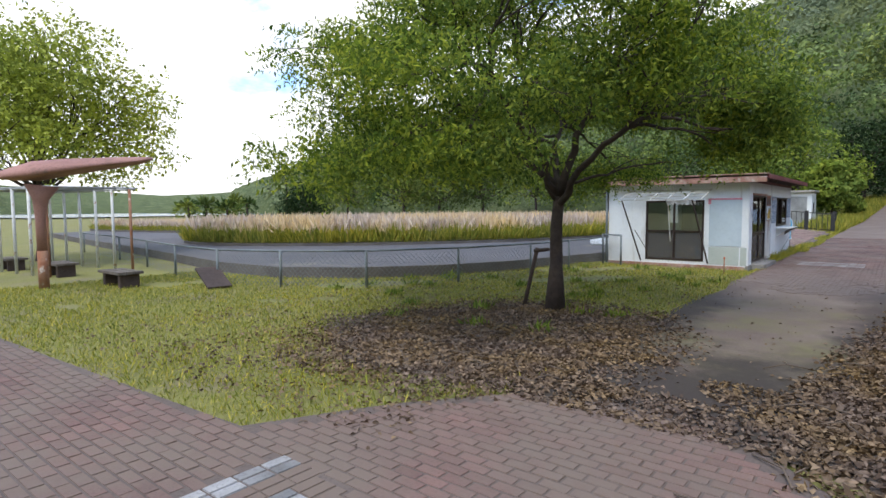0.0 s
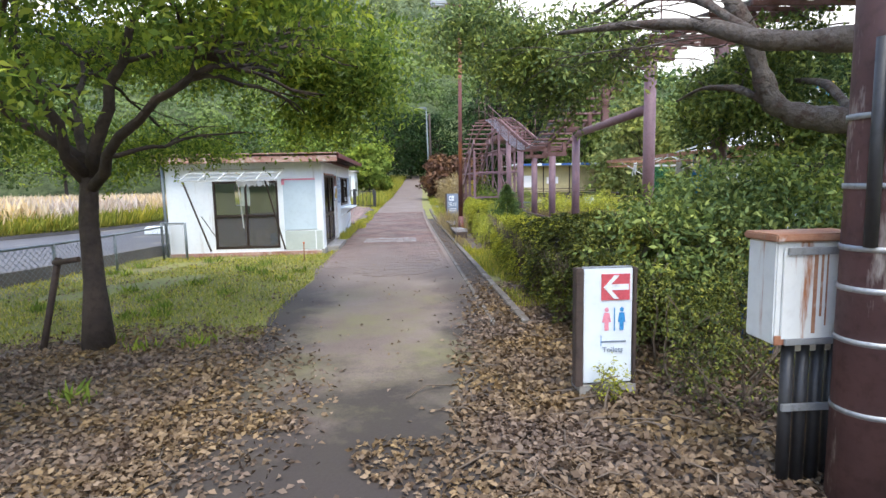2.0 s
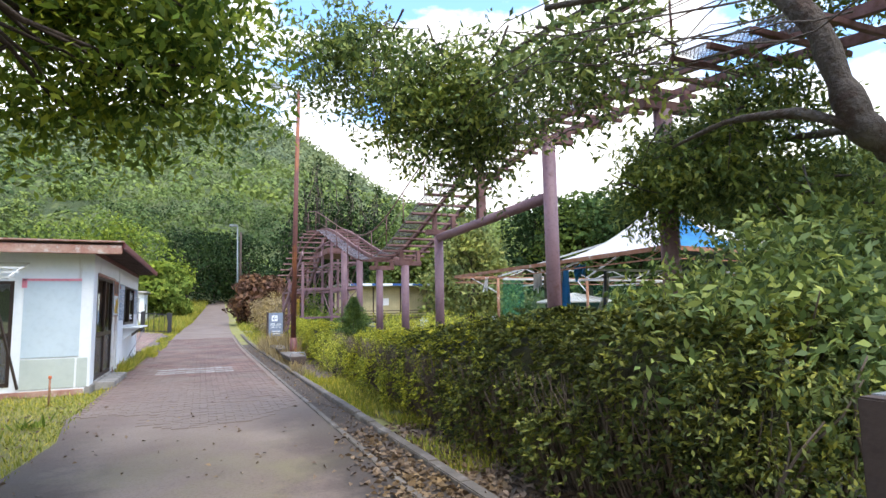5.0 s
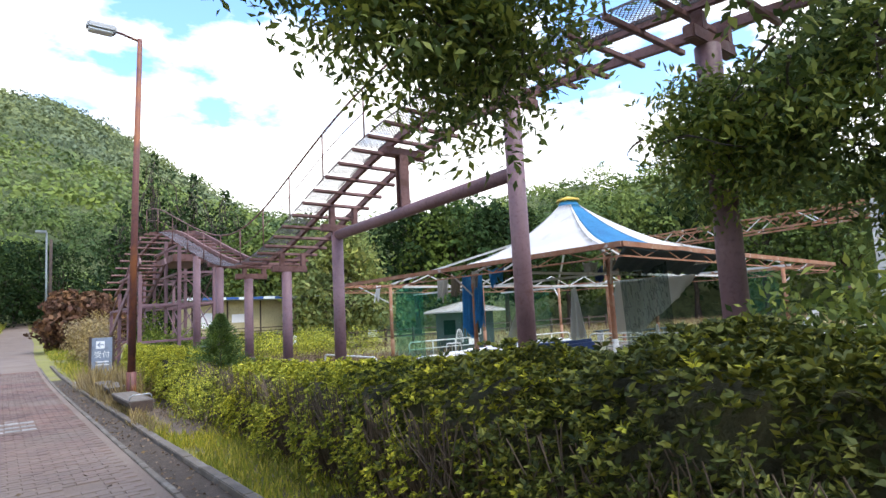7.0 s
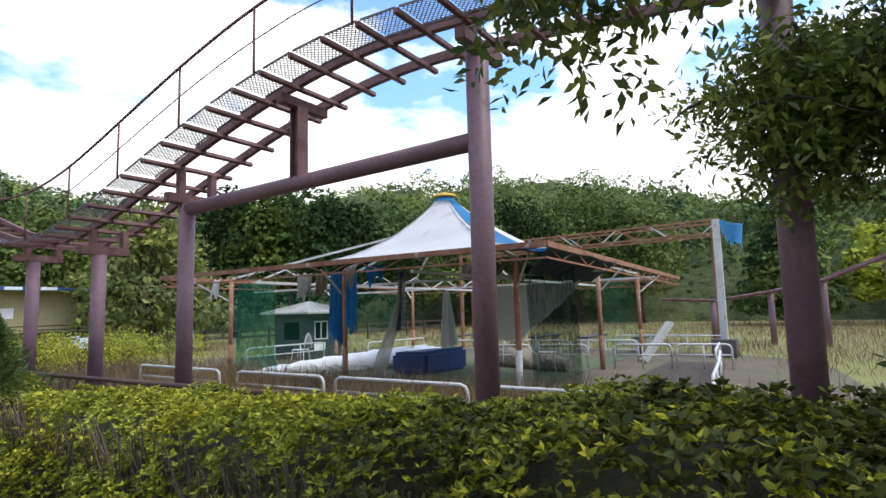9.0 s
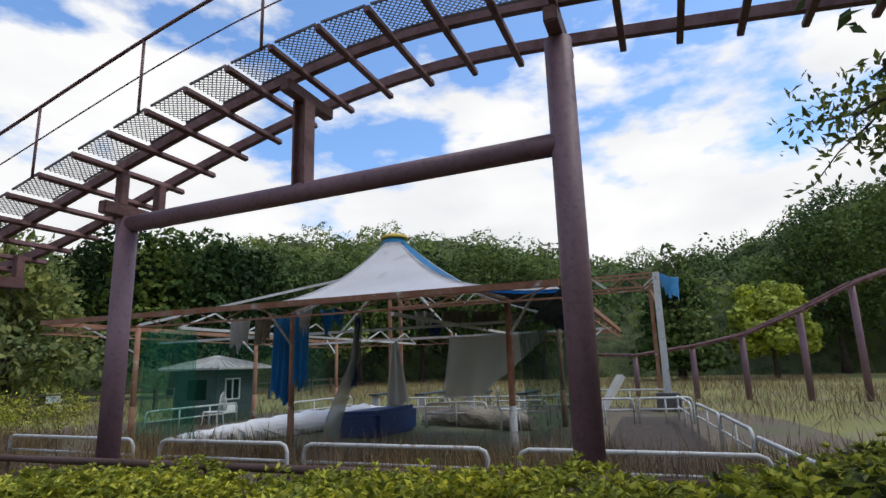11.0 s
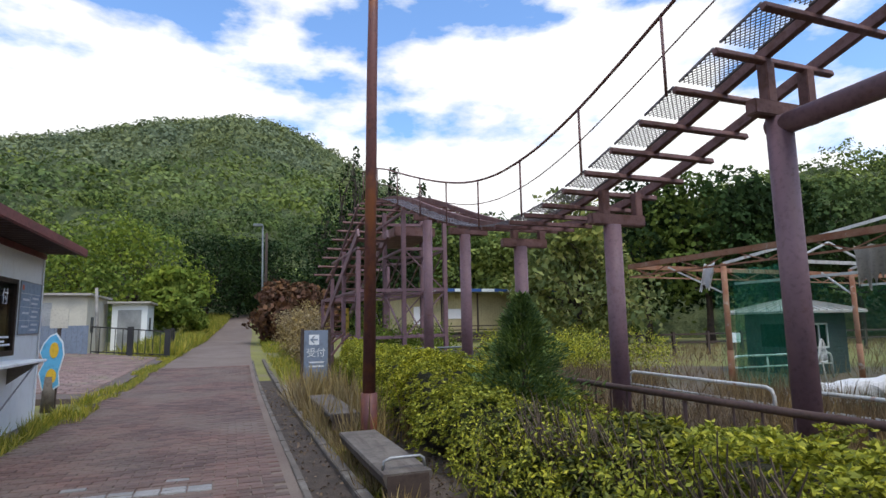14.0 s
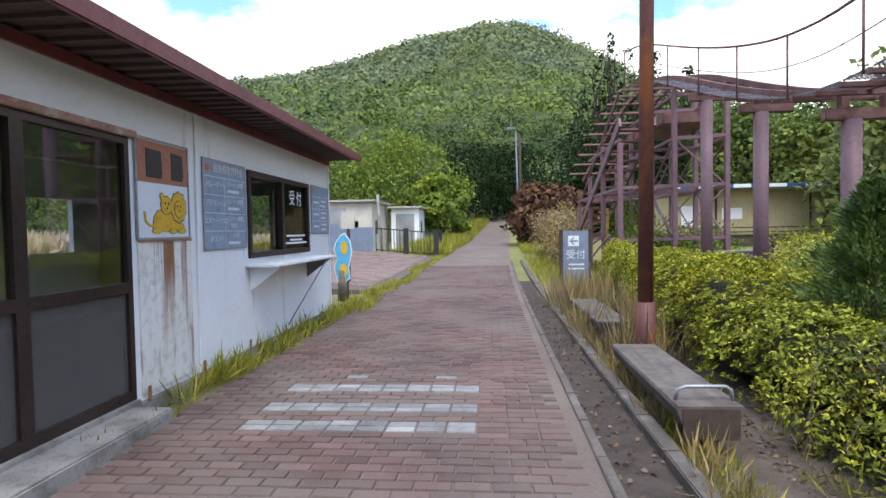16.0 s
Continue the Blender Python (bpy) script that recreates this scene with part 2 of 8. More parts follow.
M["fence_steel"] = mat("weathered_fence_steel", (0.20, 0.23, 0.24), (0.15, 0.17, 0.175), 0.6, 0.3, bump=0.08)
M["white_pipe"] = mat("chipped_white_pipe_paint", (0.62, 0.62, 0.60), (0.5, 0.5, 0.48), 0.5, fine=25, bump=0.08, stain=(0.28, 0.13, 0.07), stain_at=(0.58, 0.7), stain_scale=7)
M["rust"] = mat("orange_rusted_steel", (0.26, 0.105, 0.055), (0.34, 0.19, 0.12), 0.85, fine=40, big=4, bump=0.3, stain=(0.55, 0.5, 0.45), stain_at=(0.6, 0.72), stain_scale=5)
M["brown_rail"] = mat("rusted_brown_rail", (0.09, 0.05, 0.04), (0.14, 0.085, 0.07), 0.8, bump=0.2)
M["canvas"] = mat("dirty_white_canvas", (0.86, 0.84, 0.83), (0.77, 0.75, 0.74), 0.8, fleck=0.88, fine=20, big=0.7, bump=0.1, stain=(0.42, 0.37, 0.33), stain_at=(0.6, 0.85), stain_scale=1.5)
M["blue_canvas"] = mat("blue_canvas", (0.06, 0.32, 0.60), (0.045, 0.24, 0.48), 0.7, fine=20, big=1, bump=0.15)
M["navy_tarp"] = mat("navy_tarpaulin", (0.025, 0.06, 0.19), (0.02, 0.045, 0.14), 0.5, fine=12, big=2, bump=0.4, depth=0.03)
# The sagging tarp's colour, which also paints the shade under the tent roof.
M["tarp_and_shade"] = mat("dark_teal_tarp_and_roof_shade", (0.05, 0.075, 0.085), (0.035, 0.055, 0.06), 0.7, bump=0.2)
M["yellow"] = mat("yellow_paint", (0.62, 0.42, 0.06), (0.5, 0.33, 0.05), 0.6, bump=0.1)
M["cream"] = mat("cream_corrugated_wall", (0.52, 0.45, 0.25), (0.42, 0.36, 0.20), 0.7, fine=15, bump=0.1, stain=(0.3, 0.24, 0.14), stain_at=(0.6, 0.8), stain_scale=2, stain_stretch=(1, 1, 0.2))
M["beige"] = mat("beige_wall", (0.55, 0.52, 0.44), (0.46, 0.43, 0.37), 0.8, bump=0.1)
M["hut_wood"] = mat("dark_green_boards", (0.055, 0.075, 0.075), (0.04, 0.055, 0.055), 0.75, bump=0.2)
M["hut_roof"] = mat("pale_metal_roof", (0.45, 0.42, 0.38), (0.36, 0.33, 0.30), 0.6, bump=0.1)
M["old_wood"] = mat("grey_weathered_wood", (0.175, 0.150, 0.126), (0.10, 0.084, 0.072), 0.85, fine=18, big=4, bump=0.5, stain=(0.08, 0.06, 0.05), stain_at=(0.5, 0.7), stain_scale=14, stain_stretch=(1, 0.08, 1))
M["black_wood"] = mat("charred_dark_wood", (0.05, 0.035, 0.03), (0.08, 0.055, 0.045), 0.85, fine=18, bump=0.4)
M["black"] = mat("black_plastic", (0.02, 0.02, 0.022), (0.03, 0.03, 0.033), 0.45, bump=0.05)
M["blue_paint"] = mat("blue_rail_paint", (0.035, 0.10, 0.30), (0.03, 0.08, 0.24), 0.5, bump=0.1)
M["white_sign"] = mat("white_sign_enamel", (0.70, 0.75, 0.78), (0.64, 0.69, 0.73), 0.45, fleck=0.88, fine=12, big=2, bump=0.03, stain=(0.36, 0.40, 0.30), stain_at=(0.6, 0.85), stain_scale=4)
M["red_sign"] = mat("faded_red_sign_paint", (0.55, 0.09, 0.11), (0.48, 0.07, 0.09), 0.5, bump=0.03)
M["pink_sign"] = mat("pink_sign_paint", (0.72, 0.26, 0.32), (0.66, 0.22, 0.28), 0.5, bump=0.03)
M["blue_sign"] = mat("blue_sign_paint", (0.04, 0.25, 0.52), (0.035, 0.2, 0.45), 0.5, bump=0.03)
M["slate_sign"] = mat("slate_blue_sign", (0.19, 0.23, 0.30), (0.16, 0.20, 0.26), 0.5, fine=12, bump=0.03)
M["board_sign"] = mat("grey_blue_price_board", (0.27, 0.34, 0.43), (0.24, 0.31, 0.40), 0.5, fine=12, bump=0.03)
M["white_ink"] = mat("white_ink", (0.72, 0.74, 0.76), (0.64, 0.66, 0.68), 0.6, bump=0)
M["orange_ink"] = mat("orange_ink", (0.65, 0.16, 0.05), (0.6, 0.14, 0.05), 0.6, bump=0)
M["brown_card"] = mat("brown_poster_band", (0.40, 0.17, 0.10), (0.34, 0.14, 0.085), 0.6, bump=0.03)
M["ochre_ink"] = mat("ochre_ink", (0.70, 0.45, 0.04), (0.62, 0.38, 0.03), 0.6, bump=0)
M["sky_paint"] = mat("light_blue_paint", (0.12, 0.42, 0.68), (0.10, 0.36, 0.6), 0.5, fine=12, bump=0.03)
M["cabinet_white"] = mat("rust_run_cabinet_paint", (0.62, 0.63, 0.61), (0.55, 0.56, 0.54), 0.5, fleck=0.85, fine=15, bump=0.06, stain=(0.30, 0.12, 0.05), stain_at=(0.58, 0.68), stain_scale=9, stain_stretch=(1, 1, 0.1))
M["peel_pole"] = mat("peeling_maroon_pole_paint", (0.085, 0.045, 0.047), (0.12, 0.062, 0.062), 0.6, fine=18, big=3, bump=0.25, stain=(0.40, 0.36, 0.34), stain_at=(0.57, 0.66), stain_scale=5, stain_stretch=(1, 1, 0.22))
M["bark"] = mat("rough_bark", (0.075, 0.055, 0.045), (0.045, 0.034, 0.03), 0.95, fine=14, big=5, bump=1.0, depth=0.03)
M["bark_grey"] = mat("grey_flaky_bark", (0.135, 0.112, 0.096), (0.08, 0.064, 0.054), 0.95, fine=22, big=4, bump=1.0, depth=0.04, stain=(0.07, 0.045, 0.035), stain_at=(0.5, 0.62), stain_scale=9)
M["glass"] = see_through("window_glass", (0.84, 0.87, 0.87), 0.88, 0.02, (0.9, 0.92, 0.92), 1.0)
M["dusty_glass"] = see_through("dusty_window_glass", (0.55, 0.55, 0.52), 0.6, 0.2, (0.2, 0.19, 0.18))
M["near_net"] = see_through("bright_green_netting", (0.70, 0.92, 0.84), 0.74, 0.9, (0.03, 0.22, 0.14))
M["green_net"] = see_through("green_netting", (0.95, 0.98, 0.965), 0.94, 0.9, (0.03, 0.24, 0.15))
M["grey_net"] = see_through("grey_netting", (0.9, 0.9, 0.88), 0.55, 0.9, (0.42, 0.42, 0.38))
M["pale_net"] = see_through("pale_woven_net", (0.95, 0.95, 0.93), 0.12, 0.9, (0.52, 0.51, 0.46))
M["dark_net"] = see_through("dark_netting", (0.62, 0.70, 0.66), 0.70, 0.9, (0.02, 0.04, 0.04))
M["water"] = mat("grey_blue_lake", (0.16, 0.24, 0.30), (0.14, 0.22, 0.28), 0.12, fine=2, bump=0.05)
M["leaf_main"] = foliage("zelkova_leaves", (0.051, 0.098, 0.022), (0.163, 0.240, 0.043), (0.369, 0.429, 0.072), 0.68)
M["leaf_dark"] = foliage("glossy_dark_leaves", (0.057, 0.096, 0.038), (0.142, 0.203, 0.062), (0.331, 0.377, 0.108), 0.25)
M["leaf_hedge"] = foliage("azalea_leaves", (0.085, 0.110, 0.020), (0.297, 0.329, 0.043), (0.626, 0.611, 0.086), 0.3, 1.2)
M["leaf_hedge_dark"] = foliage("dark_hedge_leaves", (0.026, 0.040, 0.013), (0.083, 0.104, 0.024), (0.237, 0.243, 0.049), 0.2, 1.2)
M["leaf_wood"] = foliage("woodland_leaves", (0.044, 0.073, 0.026), (0.075, 0.114, 0.039), (0.114, 0.163, 0.055), 0.2, 0.06, 0.17, gloss=0.06)
# Far ridge leaves: distance haze is put into these greyer base colours.
M["hazed_ridge"] = foliage("hazed_grey_green_leaves", (0.146, 0.182, 0.114), (0.172, 0.211, 0.132), (0.202, 0.244, 0.153), 0.2, 0.03, gloss=0.06)
M["hazed_ridge_deep"] = foliage("hazed_dull_green_leaves", (0.104, 0.135, 0.086), (0.125, 0.159, 0.099), (0.151, 0.189, 0.117), 0.2, 0.03, gloss=0.06)
M["leaf_wood_pale"] = foliage("pale_woodland_leaves", (0.126, 0.170, 0.065), (0.154, 0.206, 0.077), (0.192, 0.246, 0.094), 0.2, 0.06, gloss=0.06)
M["leaf_wood_mid"] = foliage("mid_green_woodland_leaves", (0.092, 0.135, 0.053), (0.115, 0.165, 0.062), (0.147, 0.200, 0.075), 0.2, 0.06, gloss=0.06)
M["leaf_wood_deep"] = foliage("deep_green_woodland_leaves", (0.042, 0.070, 0.031), (0.057, 0.091, 0.039), (0.083, 0.127, 0.052), 0.15, 0.06, gloss=0.06)
M["leaf_yellow"] = foliage("yellow_green_leaves", (0.156, 0.198, 0.036), (0.300, 0.360, 0.060), (0.480, 0.540, 0.102), 0.35, 0.3)
M["leaf_light"] = foliage("fresh_green_leaves", (0.076, 0.122, 0.026), (0.158, 0.223, 0.048), (0.271, 0.330, 0.077), 0.35, 0.3, gloss=0.06)
M["leaf_willow"] = foliage("grey_green_leaves", (0.107, 0.143, 0.062), (0.189, 0.231, 0.095), (0.297, 0.307, 0.126), 0.3, 0.4, gloss=0.06)
M["leaf_red"] = foliage("brownish_red_leaves", (0.05, 0.036, 0.028), (0.115, 0.062, 0.050), (0.185, 0.108, 0.082), 0.2, 0.6, gloss=0.06)
M["leaf_cedar"] = foliage("cedar_needles", (0.015, 0.031, 0.014), (0.023, 0.043, 0.019), (0.035, 0.061, 0.023), 0.15, 0.5, gloss=0.06)
M["leaf_pine"] = foliage("young_conifer_needles", (0.049, 0.089, 0.035), (0.097, 0.159, 0.054), (0.189, 0.263, 0.081), 0.25, 2)
M["grass"] = foliage("grass_blades", (0.106, 0.138, 0.020), (0.250, 0.276, 0.041), (0.518, 0.438, 0.108), 0.3, 0.5)
M["dry_grass"] = foliage("dry_grass", (0.15, 0.11, 0.06), (0.27, 0.21, 0.12), (0.40, 0.33, 0.21), 0.3, 0.7)
M["brown_grass"] = foliage("dry_reddish_brown_grass", (0.105, 0.070, 0.046), (0.19, 0.135, 0.088), (0.31, 0.235, 0.155), 0.25, 0.7)
M["plume"] = foliage("pink_grass_plumes", (0.47, 0.36, 0.29), (0.62, 0.50, 0.42), (0.74, 0.64, 0.53), 0.3, 0.3)
M["dry_earth"] = mat("dry_brown_earth", (0.115, 0.088, 0.062), (0.16, 0.125, 0.085), 0.97, fine=40, big=1.2, bump=0.7, depth=0.02, stain=(0.10, 0.105, 0.045), stain_at=(0.5, 0.68), stain_scale=0.6)
M["litter"] = foliage("dead_leaves", (0.076, 0.050, 0.037), (0.140, 0.098, 0.071), (0.253, 0.183, 0.136), 0.1, 1.0)
M["twig"] = mat("dry_twigs", (0.16, 0.12, 0.09), (0.10, 0.075, 0.055), 0.9, bump=0.1)


def ground_material():
    m = mat("grassy_ground", (0.23, 0.22, 0.06), (0.17, 0.165, 0.05), 0.97, fine=25, big=0.5, bump=0.6, depth=0.03, stain=(0.20, 0.165, 0.10), stain_at=(0.5, 0.68), stain_scale=0.8)
    return m


M["ground"] = ground_material()


def road_material():
    """Dusty paving with damp soil washed over its end and its edges, and a faint mossy middle."""
    m = mat("dusty_paving", (0.148, 0.108, 0.090), (0.192, 0.150, 0.122), 0.92, fine=45, big=0.8, bump=0.35)
    nt = m.node_tree
    b = nt.nodes["Principled BSDF"]
    col = b.inputs["Base Color"].links[0].from_socket
    geo, sep = nt.nodes.new("ShaderNodeNewGeometry"), nt.nodes.new("ShaderNodeSeparateXYZ")
    nt.links.new(geo.outputs["Position"], sep.inputs["Vector"])

    def calc(op, a, c):
        n = nt.nodes.new("ShaderNodeMath")
        n.operation = op
        for k, v in enumerate((a, c)):
            if isinstance(v, bpy.types.NodeSocket):
                nt.links.new(v, n.inputs[k])
            else:
                n.inputs[k].default_value = v
        return n.outputs[0]

    moss = calc("MULTIPLY", node_ramp(nt, sep.outputs["Y"], 12.5, 8.5), node_ramp(nt, node_noise(nt, 0.9, 6, rough=0.7), 0.42, 0.66))
    col = node_mix(nt, col, (0.165, 0.150, 0.066), calc("MULTIPLY", moss, 0.9))
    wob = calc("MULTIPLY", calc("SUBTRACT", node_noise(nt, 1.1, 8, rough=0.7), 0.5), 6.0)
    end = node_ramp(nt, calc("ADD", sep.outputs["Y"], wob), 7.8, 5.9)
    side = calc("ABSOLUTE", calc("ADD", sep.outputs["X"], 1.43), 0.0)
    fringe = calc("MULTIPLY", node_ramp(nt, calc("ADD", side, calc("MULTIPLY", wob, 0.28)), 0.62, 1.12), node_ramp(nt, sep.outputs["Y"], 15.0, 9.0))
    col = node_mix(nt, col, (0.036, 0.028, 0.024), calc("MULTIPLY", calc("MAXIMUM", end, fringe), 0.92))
    nt.links.new(col, b.inputs["Base Color"])
    return m


M["dusty"] = road_material()


def dust_over(m):
    """Pale dust washed over the lane's first bricks, thinning out further on."""
    nt = m.node_tree
    b = nt.nodes["Principled BSDF"]
    col = b.inputs["Base Color"].links[0].from_socket
    geo, sep = nt.nodes.new("ShaderNodeNewGeometry"), nt.nodes.new("ShaderNodeSeparateXYZ")
    nt.links.new(geo.outputs["Position"], sep.inputs["Vector"])
    wob, add = nt.nodes.new("ShaderNodeMath"), nt.nodes.new("ShaderNodeMath")
    wob.operation, add.operation = "MULTIPLY", "ADD"
    nt.links.new(node_noise(nt, 0.9, 6, (1, 0.5, 1), 0.65), wob.inputs[0])
    wob.inputs[1].default_value = 7.0
    nt.links.new(sep.outputs["Y"], add.inputs[0])
    nt.links.new(wob.outputs[0], add.inputs[1])
    nt.links.new(node_mix(nt, col, (0.165, 0.128, 0.108), node_ramp(nt, add.outputs[0], 22.5, 16.5)), b.inputs["Base Color"])


dust_over(M["brick"])


def hill_material():
    m = bpy.data.materials.new("wooded_hillside")
    m.use_nodes = True
    nt = m.node_tree
    b = nt.nodes["Principled BSDF"]
    geo, vo = nt.nodes.new("ShaderNodeNewGeometry"), nt.nodes.new("ShaderNodeTexVoronoi")
    vo.inputs["Scale"].default_value = 0.16
    nt.links.new(geo.outputs["Position"], vo.inputs["Vector"])
    sep = nt.nodes.new("ShaderNodeSeparateColor")
    nt.links.new(vo.outputs["Color"], sep.inputs["Color"])
    col = node_mix(nt, (0.095, 0.125, 0.058), (0.19, 0.22, 0.095), sep.outputs["Red"])
    col = node_mix(nt, col, (0.066, 0.090, 0.042), node_ramp(nt, node_noise(nt, 0.7, 8, rough=0.75), 0.45, 0.62))
    col = node_mix(nt, col, (0.10, 0.13, 0.05), node_ramp(nt, node_noise(nt, 0.012, 4), 0.5, 0.8))
    nt.links.new(col, b.inputs["Base Color"])
    b.inputs["Roughness"].default_value, b.inputs["Specular IOR Level"].default_value = 0.95, 0.1
    bp = nt.nodes.new("ShaderNodeBump")
    bp.inputs["Strength"].default_value, bp.inputs["Distance"].default_value = 1.0, 1.5
    nt.links.new(node_noise(nt, 0.6, 8, rough=0.8), bp.inputs["Height"])
    nt.links.new(bp.outputs["Normal"], b.inputs["Normal"])
    return m


M["hill"] = hill_material()

# ---- building helpers ----
BASE = {}


def thing(name, label, category, at=(0, 0, 0), group="", kind="", turn=0):
    e = tagged(new(name), label, category, group, kind)
    e.empty_display_size = 0.2
    m = pose(*at, 0, 0, turn)
    e.matrix_basis = m
    BASE[e.name] = m
    return e


def finish(name, bm, material, smooth=False):
    me = bpy.data.meshes.new(name)
    bm.to_mesh(me)
    bm.free()
    me.materials.append(M[material] if isinstance(material, str) else material)
    if smooth:
        me.polygons.foreach_set("use_smooth", [True] * len(me.polygons))
    return me


def part(name, bm, material, parent, label="", smooth=False):
    """One mesh, built in world metres, hung under a thing or a part."""
    m = BASE[parent.name]
    if isinstance(bm, bmesh.types.BMesh):
        bm.transform(m.inverted())
        me = finish(name, bm, material, smooth)
    else:
        me = bm
        me.transform(m.inverted())
    ob = new(name, me)
    ob.parent = parent
    BASE[ob.name] = m
    if label:
        ob["label"] = label
    return ob


def solo(name, bm, material, label, category, group="", kind="", at=(0, 0, 0), smooth=False):
    m = pose(*at)
    if isinstance(bm, bmesh.types.BMesh):
        bm.transform(m.inverted())
        me = finish(name, bm, material, smooth)
    else:
        me = bm
        me.transform(m.inverted())
    ob = tagged(new(name, me), label, category, group, kind)
    ob.matrix_basis = m
    BASE[ob.name] = m
    return ob


def box(x0, x1, y0, y1, z0, z1, bev=0.0, bm=None):
    own = bmesh.new()
    bmesh.ops.create_cube(own, size=1)
    own.transform(Matrix.Translation(((x0 + x1) / 2, (y0 + y1) / 2, (z0 + z1) / 2)) @ Matrix.Diagonal((x1 - x0, y1 - y0, z1 - z0, 1)))
    if bev:
        bmesh.ops.bevel(own, geom=own.edges[:], offset=bev, segments=2, affect="EDGES")
    return join(bm, own)


def join(bm, own):
    if bm is None:
        return own
    me = bpy.data.meshes.new("tmp")
    own.to_mesh(me)
    own.free()
    bm.from_mesh(me)
    bpy.data.meshes.remove(me)
    return bm


def tube(pts, radii, seg=10, bm=None, caps=True):
    """A round bar along points; radii is one number or one per point."""
    if bm is None:
        bm = bmesh.new()
    pts = [Vector(p) for p in pts]
    if not hasattr(radii, "__len__"):
        radii = [radii] * len(pts)
    rings, up = [], None
    for i, p in enumerate(pts):
        d = (pts[min(i + 1, len(pts) - 1)] - pts[max(i - 1, 0)]).normalized()
        if up is None:
            up = d.orthogonal().normalized()
        up = (up - d * up.dot(d)).normalized()
        side = d.cross(up)
        rings.append([bm.verts.new(p + (up * math.cos(a) + side * math.sin(a)) * radii[i]) for a in (2 * math.pi * k / seg for k in range(seg))])
    for a, b in zip(rings, rings[1:]):
        for k in range(seg):
            f = bm.faces.new((a[k], a[(k + 1) % seg], b[(k + 1) % seg], b[k]))
            f.smooth = True
    if caps:
        bm.faces.new(rings[0][::-1])
        bm.faces.new(rings[-1])
    return bm


def bar(p, q, w, h=None, bm=None):
    """A rectangular bar from p to q."""
    p, q = Vector(p), Vector(q)
    d = q - p
    own = bmesh.new()
    bmesh.ops.create_cube(own, size=1)
    rot = d.to_track_quat("Y", "Z").to_matrix().to_4x4()
    own.transform(Matrix.Translation((p + q) / 2) @ rot @ Matrix.Diagonal((w, d.length, h or w, 1)))
    return join(bm, own)


def plate(outline, thick, m):
    """A flat piece from an outline of (x, z), facing -y, laid at the pose m."""
    bm = bmesh.new()
    f = bm.faces.new([bm.verts.new((x, 0, z)) for x, z in outline])
    r = bmesh.ops.extrude_face_region(bm, geom=[f])
    bmesh.ops.translate(bm, verts=[v for v in r["geom"] if isinstance(v, bmesh.types.BMVert)], vec=(0, thick, 0))
    bmesh.ops.recalc_face_normals(bm, faces=bm.faces[:])
    bm.transform(m)
    return bm


def ring_outline(cx, cz, rx, rz, n=20):
    return [(cx + rx * math.cos(2 * math.pi * k / n), cz + rz * math.sin(2 * math.pi * k / n)) for k in range(n)]


def text_bm(body, size, m):
    """Lettering as a thin mesh, reading from -y, centred at the pose m."""
    cu = bpy.data.curves.new("lettering", "FONT")
    cu.body, cu.size, cu.extrude, cu.align_x, cu.align_y = body, size, 0.002, "CENTER", "CENTER"
    ob = new("lettering", cu)
    bpy.context.view_layer.update()
    me = bpy.data.meshes.new_from_object(ob.evaluated_get(bpy.context.evaluated_depsgraph_get()))
    bpy.data.objects.remove(ob)
    bm = bmesh.new()
    bm.from_mesh(me)
    bm.transform(m @ pose(0, 0, 0, 90, 0, 0))
    return bm


rng = np.random.default_rng(7)


def quads(name, v, material):
    """A mesh of loose quads from an array (n, 4, 3)."""
    n = len(v)
    me = bpy.data.meshes.new(name)
    me.vertices.add(n * 4)
    me.vertices.foreach_set("co", np.ascontiguousarray(v, dtype=np.float32).ravel())
    me.loops.add(n * 4)
    me.loops.foreach_set("vertex_index", np.arange(n * 4, dtype=np.int32))
    me.polygons.add(n)
    me.polygons.foreach_set("loop_start", np.arange(0, n * 4, 4, dtype=np.int32))
    me.polygons.foreach_set("loop_total", np.full(n, 4, dtype=np.int32))
    me.update(calc_edges=True)
    me.validate()
    me.materials.append(M[material])
    return me


def unit(a):
    return a / np.maximum(np.linalg.norm(a, axis=-1, keepdims=True), 1e-6)


def leaf_quads(c, d, length, width, fold=0.25):
    """Pointed leaves at c (n, 3), along d (n, 3)."""
    n = len(c)
    length = np.broadcast_to(length, n)[:, None] * rng.uniform(0.7, 1.25, (n, 1))
    d = unit(d)
    s = unit(np.cross(d, unit(rng.normal(size=(n, 3)) + np.array([0, 0, 1.2]))))
    up = np.cross(s, d)
    w = length * width
    mid = c + d * length * 0.45
    return np.stack([c, mid + s * w / 2 + up * w * fold, c + d * length, mid - s * w / 2 + up * w * fold], 1)


def lumps(p, f=1.0, seed=0):
    """Smooth noise about 0 for points (n, 3)."""
    r = np.random.default_rng(seed)
    out = np.zeros(len(p))
    for k in range(7):
        w = r.normal(size=3) * f * (1 + 0.45 * k)
        out += np.sin(p @ w + r.uniform(0, 6.28)) / (1 + 0.35 * k)
    return out / 2.5


def in_ball(n):
    return unit(rng.normal(size=(n, 3))) * rng.uniform(0.0, 1.0, (n, 1)) ** (1 / 2.2)


